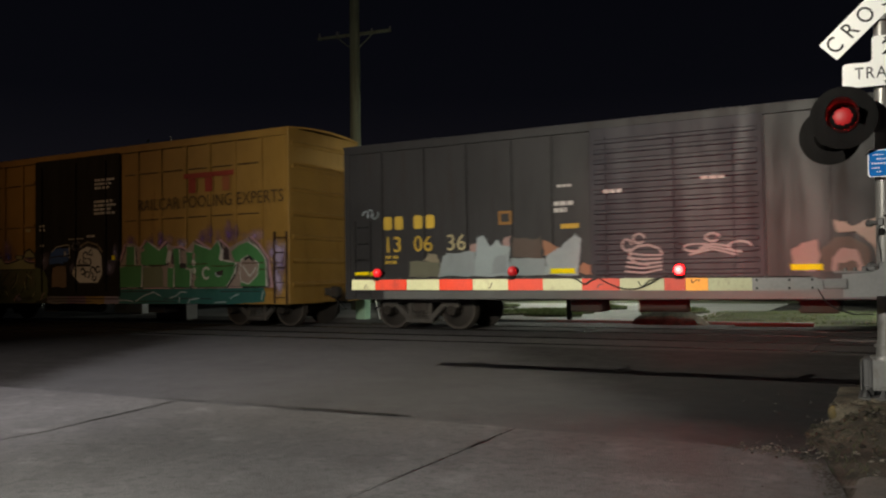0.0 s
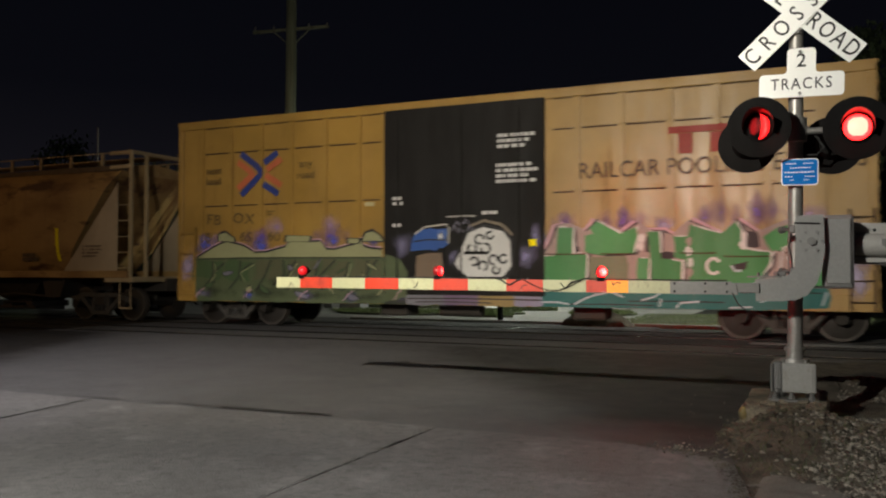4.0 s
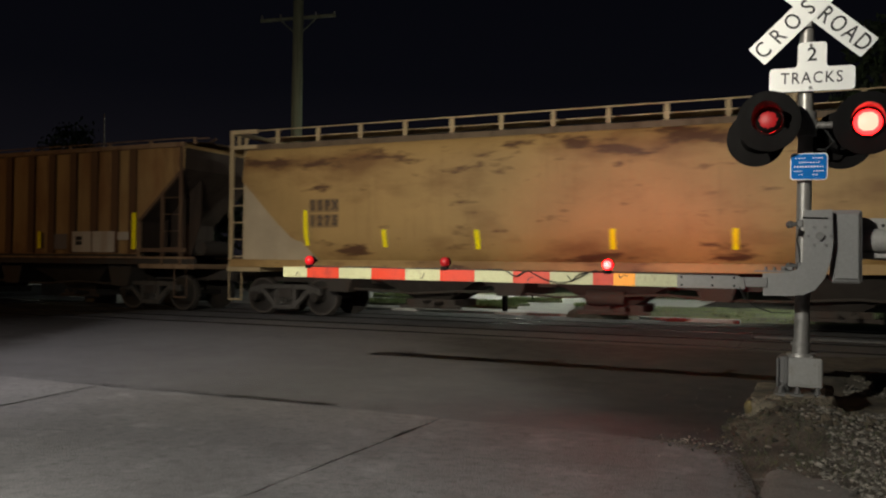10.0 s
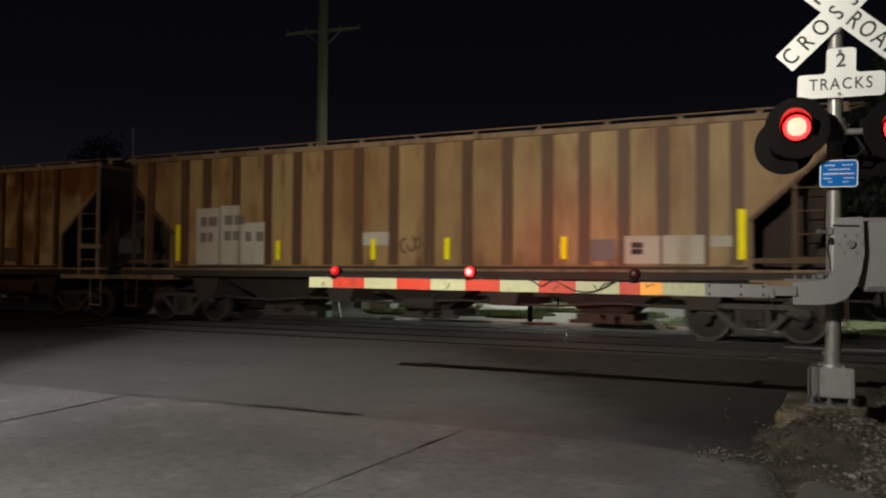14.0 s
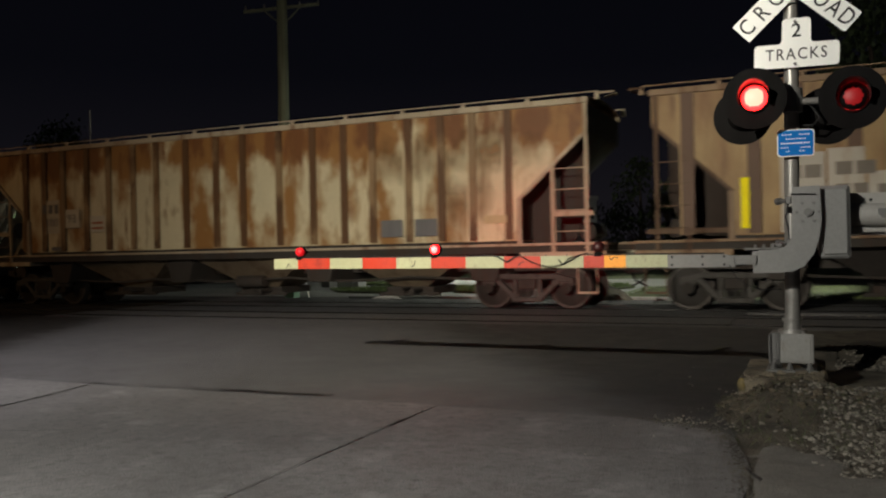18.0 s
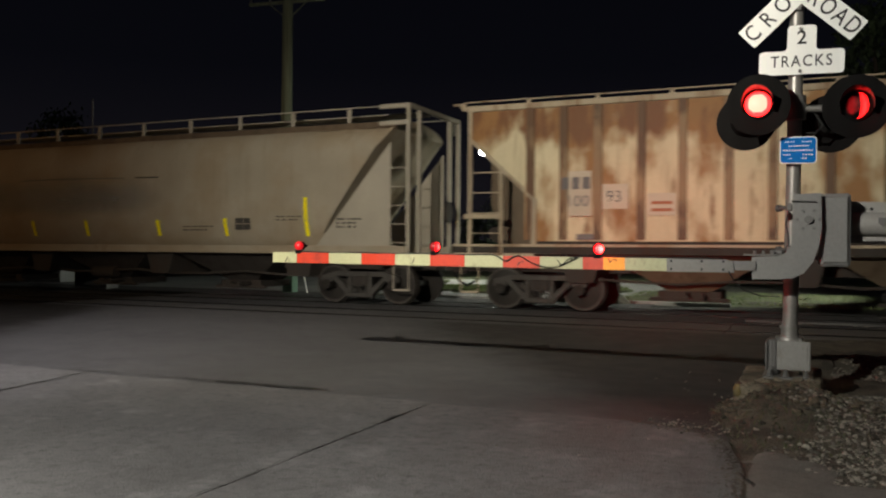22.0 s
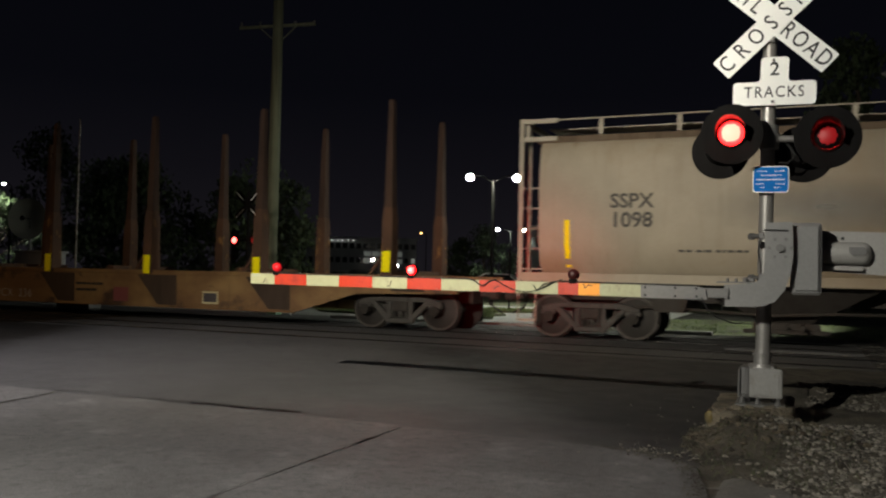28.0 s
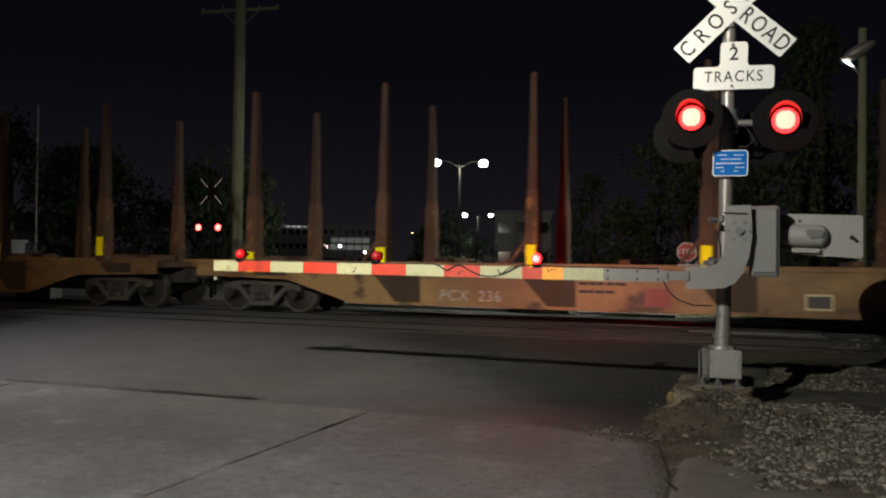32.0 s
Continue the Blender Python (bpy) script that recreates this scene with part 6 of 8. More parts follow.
        patch(car, "graffiti", grown(spun, 0.03), NEAR - 0.0150 - 0.0001 * k, BLACKPAINT, "dark edge of a fleck")
        patch(car, "graffiti", spun, NEAR - 0.0166 - 0.0001 * k, (ash, crown_cream, moss)[k % 3], "pale fleck inside the lettering")
    soot_cloud = overspray("black_overspray", (0.012, 0.011, 0.010), 0.6)
    for n, (xa, xb, za, zb) in enumerate(((-7.6, -5.8, 0.35, 1.1), (-6.2, -4.2, 0.3, 1.05), (-4.6, -2.8, 0.3, 0.95), (-3.2, -1.6, 0.3, 0.9), (-5.4, -4.4, 0.9, 1.3), (-3.9, -3.2, 0.9, 1.25))):
        cloud(car, xa, xb, max(za, 0.602), zb, NEAR - 0.0190 - 0.0002 * n, soot_cloud, "black haze low on the piece")
    for k, (x, z, w) in enumerate(((-7.1, 0.80, 0.28), (-5.66, 0.78, 0.24), (-4.05, 0.76, 0.30), (-2.82, 0.76, 0.27), (-1.55, 0.80, 0.2))):
        cloud(car, x - w * 1.3, x + w * 1.3, z - 0.20, z + 0.20, NEAR - (0.0365 if x > -1.9 else 0.0158) - 0.0002 * k, azure if k % 2 else overspray("lavender_overspray", (0.26, 0.21, 0.42)), "blue cloud of spray under the lettering")
        stroke(car, [(x - w * 0.8, z - 0.10), (x - w * 0.3, z + 0.06), (x + w * 0.2, z + 0.13)], 0.022, NEAR - (0.038 if x > -1.9 else 0.0175), PINKPAINT, "pale spray stroke")
    # tags on the door
    tag = [(-0.23, 1.51), (-0.06, 1.85), (0.08, 2.16), (0.42, 2.28), (0.87, 2.18), (1.03, 1.98), (1.06, 1.45), (0.87, 1.22), (0.08, 1.22), (-0.15, 1.38)]
    patch(car, "graffiti", grown(tag, 0.07), NEAR - 0.036, BLACKPAINT)
    patch(car, "graffiti", tag, NEAR - 0.040, WHITEPAINT, "rounded white spray-painted tag shape")
    for k, (x, z, ra) in enumerate(((0.34, 2.02, 0.10), (0.58, 2.10, 0.08), (0.17, 1.82, 0.10), (0.48, 1.82, 0.11), (0.22, 1.55, 0.09), (0.42, 1.45, 0.10), (0.66, 1.58, 0.10), (0.88, 1.60, 0.09), (0.72, 1.36, 0.08))):
        stroke(car, [(x + ra * math.cos(0.75 * j + k), z + ra * math.sin(0.75 * j + k)) for j in range(8)], 0.05, NEAR - 0.0435 - 0.0001 * k, BLACKPAINT, "black spray loop on the tag")
    stroke(car, [(0.1, 2.30), (0.45, 2.42), (0.85, 2.32), (1.08, 2.1)], 0.06, NEAR - 0.0375, paint("dull_sand_spray_paint", (0.22, 0.17, 0.12)), "sandy arc over the tag")
    patch(car, "graffiti", wobble([(-1.27, 1.78), (-0.67, 1.80), (-0.41, 1.91), (-0.41, 2.28), (-1.03, 2.25), (-1.27, 2.12)], 0.03, rng, 3), NEAR - 0.036, BLUEPAINT, "blue spray-painted shape")
    stroke(car, [(-1.20, 2.16), (-0.95, 2.31), (-0.45, 2.36), (-0.38, 2.30), (-0.38, 1.95)], 0.035, NEAR - 0.0392, paint("bone_spray_paint", (0.50, 0.47, 0.40)), "thin pale outline of the blue shape")
    stroke(car, [(-1.24, 1.99), (-0.9, 2.03), (-0.44, 2.02)], 0.03, NEAR - 0.0394, BLACKPAINT, "thin dark line across the blue shape")
    cloud(car, -0.72, -0.42, 1.92, 2.28, NEAR - 0.0396, overspray("white_overspray", (0.6, 0.6, 0.62), 0.9), "white dab on the blue shape")
    stroke(car, [(-0.42, 2.52), (0.0, 2.53), (0.25, 2.52)], 0.03, NEAR - 0.0392, paint("bone_stencil", (0.46, 0.44, 0.40)), "thin pale stroke over the tag")
    for x, z in ((-0.18, 2.36), (0.02, 2.40), (-0.1, 2.22), (0.12, 2.26), (-0.26, 2.26)):
        stroke(car, [(x - 0.07, z - 0.05), (x, z + 0.06), (x + 0.07, z - 0.04)], 0.035, NEAR - 0.0394, ash, "pale scrawl beside the tag")
    patch(car, "graffiti", wobble([(-1.17, 1.1), (-0.52, 1.1), (-0.52, 1.40), (-0.55, 1.76), (-1.15, 1.68)], 0.03, rng, 3), NEAR - 0.0365, paint("tan_spray_paint", (0.22, 0.15, 0.10)), "faded tan spray patch")
    for n, (xa, xb, za, zb) in enumerate(((-1.85, -1.2, 1.4, 2.5), (1.05, 1.75, 1.2, 2.1), (1.4, 1.76, 1.6, 2.6), (-0.5, 0.0, 1.3, 1.9))):
        cloud(car, xa, xb, za, zb, NEAR - 0.0334 - 0.0002 * n, overspray("lilac_overspray", (0.34, 0.31, 0.52), 0.8))
    for xa, xb, m in ((-1.44, -0.5, paint("ash_spray_paint", (0.20, 0.19, 0.22))), (-0.5, 0.3, paint("plum_spray_paint", (0.20, 0.13, 0.22))), (0.3, 1.1, paint("ochre_spray_paint", (0.33, 0.22, 0.08))), (1.1, 1.73, paint("grey_lilac_spray_paint", (0.30, 0.26, 0.36)))):
        patch(car, "graffiti", wobble([(xa, 0.602), (xb, 0.602), (xb, 0.88), (xa, 0.88)], 0.02, rng, 4), NEAR - 0.0040, m, "faded spray colour on the sill")
    for xa, xb, z, w in ((-1.4, 1.7, 0.735, 0.03), (-1.2, 0.6, 0.66, 0.025), (0.4, 1.72, 0.82, 0.028), (-1.44, -0.2, 0.83, 0.03)):
        stroke(car, [(xa, z), (xa * 0.6 + xb * 0.4, z + 0.015), (xb, z)], w, NEAR - 0.0075, paint("umber_rail_shadow", (0.05, 0.033, 0.03)), "thin dark line along the sill")
    patch(car, "placard", [(1.46, 1.86), (1.60, 1.86), (1.60, 2.0), (1.46, 2.0)], NEAR - 0.037, YELLOWTAPE, "small yellow square")
    ladder(car, seam, 7.46, 7.86, 0.62, 2.45, NEAR - 0.03, 5)
    ladder(car, body, -7.85, -7.36, 0.62, 2.45, NEAR - 0.03, 4)
    cloud(car, -8.0, -7.2, 0.75, 2.1, NEAR - 0.0072, pale_lilac)
    for s in (-6.45, 6.45):
        truck(car, s)
    couplers(car, 7.92)


def hopper_under(car, half, bays, z0, reach, chute=None):
    """Centre sill, outlet chutes and gates."""
    b = B()
    box(b, -half, half, -0.25, 0.25, 0.80, 1.15)
    part("centre_sill", b, UNDER, car)
    for k in range(bays):
        x = -reach + 2 * reach * (k + 0.5) / bays
        w = 2 * reach / bays
        c = B()
        for y0, y1 in ((-1.35, 1.35),):
            top = [(x - w * 0.46, y0, z0), (x + w * 0.46, y0, z0), (x + w * 0.46, y1, z0), (x - w * 0.46, y1, z0)]
            low = [(x - 0.42, -0.55, 0.46), (x + 0.42, -0.55, 0.46), (x + 0.42, 0.55, 0.46), (x - 0.42, 0.55, 0.46)]
            vt, vl = [c.verts.new(v) for v in top], [c.verts.new(v) for v in low]
            for i in range(4):
                c.faces.new((vt[i], vt[(i + 1) % 4], vl[(i + 1) % 4], vl[i]))
            c.faces.new(vl[::-1])
            c.faces.new(vt)
        bmesh.ops.recalc_face_normals(c, faces=c.faces[:])
        ch = part("outlet_chute", c, chute or TRUCKMAT, car, "grimy discharge chute", smooth=False)
        g = B()
        box(g, x - 0.62, x + 0.62, -0.66, 0.66, 0.30, 0.47, 0.01)
        box(g, x - 0.78, x + 0.78, -0.70, -0.62, 0.26, 0.34, 0.01)
        rod(g, (x, -1.1, 0.43), (x, 1.1, 0.43), 0.03)
        rod(g, (x + 0.3, -1.15, 0.40), (x + 0.3, -0.6, 0.40), 0.05, seg=10)
        part("outlet_gate", g, UNDER, ch)
    for k in range(bays + 1):
        x = -reach + 2 * reach * k / bays
        c = B()
        slab(c, [(x - 0.5, z0), (x + 0.5, z0), (x + 0.28, 0.62), (x - 0.28, 0.62)], -1.25, 1.25)
        part("cross_ridge", c, UNDER, car, "dark cross ridge between the chutes", smooth=False)
    c = B()
    tube(c, [(x, -0.95, 0.66 + 0.05 * math.sin(x * 1.7)) for x in np.linspace(-half + 1.6, half - 1.6, 15)], 0.03)
    rod(c, (-0.5, -0.9, 0.62), (0.3, -0.9, 0.62), 0.15, seg=12)
    part("brake_rigging", c, UNDER, car, "dark brake pipe and cylinder")


def roof_walk(car, material, half, z, step, y=-0.95, drop=0.26):
    """Running board and the brackets that carry it along the roof's edge."""
    for yy in (y, -y):
        b = B()
        box(b, -half, half, yy - 0.025, yy + 0.025, z - 0.026, z, 0.005)
        part("roof_rail", b, material, car, "thin steel roof-edge rail")
    x = -half
    while x <= half + 0.01:
        for yy in (y, -y):
            p = B()
            box(p, x - 0.045, x + 0.045, yy - 0.015, yy + 0.03, z - drop, z - 0.03)
            part("rail_bracket", p, material, car)
        x += step
    b = B()
    for k in range(3):
        box(b, -half + 0.2, half - 0.2, -0.30 + 0.22 * k, -0.12 + 0.22 * k, z - 0.06, z - 0.03)
    part("running_board", b, material, car)


def end_frame(car, material, s, x, z0, z1, y=-1.42):
    """Posts, ladder and platform at one end; s is +1 or -1."""
    for yy in (y, y + 0.55, -y - 0.55, -y):
        p = B()
        box(p, s * x - 0.045, s * x + 0.045, yy - 0.04, yy + 0.04, z0, z1, 0.008)
        part("end_post", p, material, car)
    for q in ((s * x - 0.05, s * x + 0.05, y, -y, z1 - 0.10, z1), (s * (x - 0.75), s * (x + 0.05), y - 0.02, y + 0.06, z1 - 0.104, z1 - 0.004), (s * (x - 0.75), s * (x + 0.05), y - 0.02, y + 0.06, z1 - 0.48, z1 - 0.38)):
        p = B()
        box(p, *q, 0.008)
        part("end_frame_bar", p, material, car)
    for k in range(5):
        r = B()
        z = z0 + 0.25 + k * 0.42
        rod(r, (s * (x - 0.48), y - 0.02, z), (s * x, y - 0.02, z), 0.014, seg=6)
        part("rung", r, material, car)
    p = B()
    box(p, s * (x - 0.9), s * (x + 0.10), -1.45, 1.45, 1.06, 1.20, 0.012)
    part("end_platform", p, material, car)
    p = B()
    box(p, s * (x - 0.35), s * (x + 0.05), y - 0.04, y + 0.02, 0.35, 0.39)
    rod(p, (s * (x - 0.35), y - 0.02, 0.37), (s * (x - 0.35), y - 0.02, 1.1), 0.014)
    rod(p, (s * (x + 0.03), y - 0.02, 0.37), (s * (x + 0.03), y - 0.02, 1.1), 0.014)
    part("stirrup_step", p, material, car)
    w = B()
    rod(w, (s * (x + 0.12), 0.5, 2.2), (s * (x + 0.16), 0.5, 2.2), 0.26, seg=16)
    part("brake_wheel", w, UNDER, car)


def belly(z):
    """Half-width of a curved hopper's shell low down, where it tucks under."""
    return float(np.interp(z, [1.34, 1.58, 1.95, 2.4], [1.22, 1.40, 1.515, 1.55]))


def bent_reflector(car, x, z0, z1, out=None):
    """Tape that follows the curve of the shell."""
    b = B()
    zs = list(np.linspace(z0, z1, 5))
    for za, zb in zip(zs, zs[1:]):
        ya, yb = (out, out) if out else (belly(za) + 0.012, belly(zb) + 0.012)
        b.faces.new([b.verts.new(v) for v in ((x - 0.055, -ya, za), (x + 0.055, -ya, za), (x + 0.055, -yb, zb), (x - 0.055, -yb, zb))])
    part("reflector", b, YELLOWTAPE, car, smooth=False)


def curved_hopper(name, label, at_x, side, panel, rail, flush, gusset):
    """flush: the rear end sheet lies almost level with the shell; otherwise the shell curves up above it."""
    car = start_car(name, label, at_x)
    prof = [(1.22, 1.34), (1.40, 1.58), (1.515, 1.95), (1.55, 2.4), (1.545, 3.1), (1.52, 3.6), (1.46, 3.92), (1.30, 4.12), (1.05, 4.22), (0.5, 4.30), (0.0, 4.33)]
    zs = [z for _, z in prof]

    def y_at(z):
        return float(np.interp(z, zs, [y for y, _ in prof]))

    b = B()
    xs = [-9.0, -8.6, -8.3, -8.0, -7.4, -6.9, -6.75] + list(np.linspace(-6, 6, 9)) + [6.98, 7.4, 8.0, 8.6, 9.0]
    rings = []
    for x in xs:
        low = 1.34 if x < 6.99 else min(4.0, 1.34 + (x - 6.98) * 1.38)
        if x < -6.76 and not flush:
            low = float(np.interp(-x, [6.75, 6.9, 7.4, 8.0, 8.3, 8.6, 9.0], [1.34, 1.36, 1.70, 2.28, 2.58, 2.88, 3.27]))
        near = []
        for y, z in prof:
            zz = low + (z - 1.34) * (4.33 - low) / (4.33 - 1.34)
            near.append((-y_at(zz) if zz > 1.34 else -y, zz))
        ring = near + [(-y, z) for y, z in near[-2::-1]]
        rings.append([b.verts.new((x, y, z)) for y, z in ring])
    for ra, rb in zip(rings, rings[1:]):
        for i in range(len(ra) - 1):
            b.faces.new((ra[i], rb[i], rb[i + 1], ra[i + 1]))
        b.faces.new((ra[-1], rb[-1], rb[0], ra[0]))
    b.faces.new(rings[0])
    b.faces.new(rings[-1][::-1])
    bmesh.ops.recalc_face_normals(b, faces=b.faces[:])
    part("tank_body", b, side, car, "curved steel hopper shell")
    for s in (-1, 1):
        if flush and s < 0:
            continue
        for y0, y1 in ((-1.47, -1.45), (1.45, 1.47)):
            p = B()
            slab(p, [(7.02, 1.32), (9.0, 1.32), (9.0, 3.72)] if s > 0 else [(-6.80, 1.32), (-9.0, 1.32), (-9.0, 3.45)], y0, y1)
            part("end_gusset", p, gusset, car, "flat pale triangular end sheet", smooth=False)
    for y in (-1.52, 1.40):
        b = B()
        box(b, -9.4, 9.4, y, y + 0.12, 1.17, 1.36, 0.012)
        part("side_sill", b, side, car)
    b = B()
    box(b, -9.1, 9.1, -1.36, -1.20, 4.05, 4.20, 0.02)
    part("top_chord", b, painted("sooty_top_chord", (0.14, 0.095, 0.058), 0.7, (0.07, 0.045, 0.03), 0.5, 0.7, 0.3), car)
    for k in range(9):
        h = B()
        box(h, -7.6 + 1.7 * k, -6.6 + 1.7 * k, 0.35, 0.95, 4.28, 4.40, 0.02)
        part("roof_hatch", h, panel, car)
    roof_walk(car, rail, 9.35, 4.57, 1.558 if flush else 1.17, -1.25, 0.40)
    for s in (-1, 1):
        end_frame(car, rail, s, 9.42, 1.18, 4.57)
    hopper_under(car, 9.6, 3, 1.34, 6.4)
    return car


def tan_hopper():
    side = weathered("tan_hopper_paint", (0.42, 0.262, 0.098), (0.20, 0.105, 0.038), (0.085, 0.036, 0.015), (0.05, 0.03, 0.0, -0.02, -0.02, -0.02, 0.0, 0.03, 0.16, 0.02, -0.05), 1.3, 4.33, (0.5, 1, 1.2), (0.45, 1, 1.5), (0.50, 0.70), (0.60, 0.70), 0.25)
    panel = painted("pale_tan_panel", (0.46, 0.35, 0.20), 0.6, (0.25, 0.15, 0.08), 0.6, 0.8, 0.25)
    car = curved_hopper("covered_hopper", "tan curved-side covered hopper car, rust-stained along the top", -40.26, side, panel, panel, False, painted("chalky_end_sheet", (0.46, 0.365, 0.25), 0.65, (0.30, 0.20, 0.12), 0.6, 0.8, 0.3))
    for x, z0, z1 in ((6.86, 1.63, 2.53), (4.31, 1.62, 2.06), (2.51, 1.62, 2.03), (0.17, 1.62, 2.04), (-2.77, 1.62, 2.04), (-5.04, 1.66, 2.06), (-7.14, 1.70, 2.53)):
        bent_reflector(car, x, z0, z1)
    dark = paint("dark_stencil_block", (0.13, 0.085, 0.05))
    worn = paint("worn_stencil_ground", (0.25, 0.155, 0.07))
    for r, txt in ((0, "SSPX"), (1, "1275")):
        for k, letter in enumerate(txt):
            x0, z0 = -7.02 + 0.205 * k, 2.50 - 0.36 * r
            patch(car, "number_block", [(x0 - 0.01, z0 - 0.02), (x0 + 0.175, z0 - 0.02), (x0 + 0.175, z0 + 0.29), (x0 - 0.01, z0 + 0.29)], -1.556, worn, "darkened ground of a stencil letter")
            part("stencil_letter", lettering(letter, 0.30, 0.001, 1.0, 0.012), paint("black_brown_stencil", (0.07, 0.045, 0.03)), car, "", pose(x0 + 0.083, -1.561, z0 + 0.13) @ Matrix.Diagonal((0.85, 1, 1, 1)), smooth=False)
    block_text(car, 5.45, 1.86, -1.49, (3, 3), dark, 0.13, 0.10, 0.02, 0.02)
    block_text(car, 7.75, 2.05, -1.475, (6, 6, 5, 5), dark, 0.07, 0.05, 0.03, 0.04)
    for s in (-8.02, 8.02):
        truck(car, s)
    couplers(car, 9.75)


def grey_hopper():
    side = weathered("grey_hopper_paint", (0.415, 0.356, 0.27), (0.285, 0.21, 0.13), (0.17, 0.105, 0.05), (0.05, 0.02, -0.03, -0.04, -0.03, 0.0, 0.05, 0.08), 1.3, 4.33, (0.45, 1, 0.5), (0.8, 1, 0.3), (0.50, 0.74), (0.68, 0.84), 0.25)
    panel = painted("pale_grey_panel", (0.42, 0.375, 0.30), 0.55, (0.30, 0.24, 0.18), 0.64, 0.85, 0.2)
    car = curved_hopper("covered_hopper", "pale grey curved-side covered hopper car with dark numerals", -98.1, side, panel, panel, True, panel)
    for x, z0, z1 in ((6.79, 1.58, 2.49), (4.43, 1.59, 2.02), (2.29, 1.59, 2.0), (-0.2, 1.59, 2.0), (-2.18, 1.59, 2.0), (-4.45, 1.6, 2.0), (-8.40, 1.48, 2.44)):
        bent_reflector(car, x, z0, z1)
    dark = paint("charcoal_stencil", (0.065, 0.058, 0.05))
    part("car_number", lettering("1098", 0.42, 0.002, 1.0, 0.008), dark, car, "dark stencilled numerals", pose(-7.10, -1.562, 2.42), smooth=False)
    part("reporting_mark", lettering("SSPX", 0.40, 0.002, 1.0, 0.008), dark, car, "dark stencilled letters", pose(-7.10, -1.562, 2.80), smooth=False)
    repaint = overspray("grey_repaint", (0.25, 0.245, 0.228), 0.65, 0.5, 0.2)
    for n, (xa, xb, za, zb) in enumerate(((-6.2, -1.0, 1.95, 3.35), (-3.6, 1.6, 1.9, 3.25), (-1.2, 3.0, 1.95, 3.2))):
        cloud(car, xa, xb, za, zb, -1.5575 - 0.0006 * n, repaint, "thin grey repaint, sprayed on")
    stroke(car, [(-2.6, 3.12), (-1.0, 3.13), (1.2, 3.10)], 0.025, -1.5570, paint("dull_seam_shadow", (0.16, 0.14, 0.11)), "thin dark seam over the repaint", "seam")
    stroke(car, [(1.55, 3.10), (2.35, 3.09)], 0.03, -1.5570, BLACKPAINT, "thin dark seam over the repaint", "seam")
    block_text(car, 4.75, 2.02, -1.52, (2, 2), dark, 0.16, 0.13, 0.02, 0.02)
    block_text(car, 7.6, 2.0, -1.475, (6, 5, 5), dark, 0.07, 0.05, 0.03, 0.04)
    block_text(car, -6.2, 1.85, -1.482, (9,), dark, 0.09, 0.05, 0.03)
    block_text(car, 3.1, 1.84, -1.48, (7, 6), dark, 0.09, 0.028, 0.03, 0.06)
    block_text(car, 5.95, 2.06, -1.524, (5, 4), dark, 0.09, 0.028, 0.03, 0.05)
    for s in (-8.0, 8.0):
        truck(car, s)
    couplers(car, 9.75)


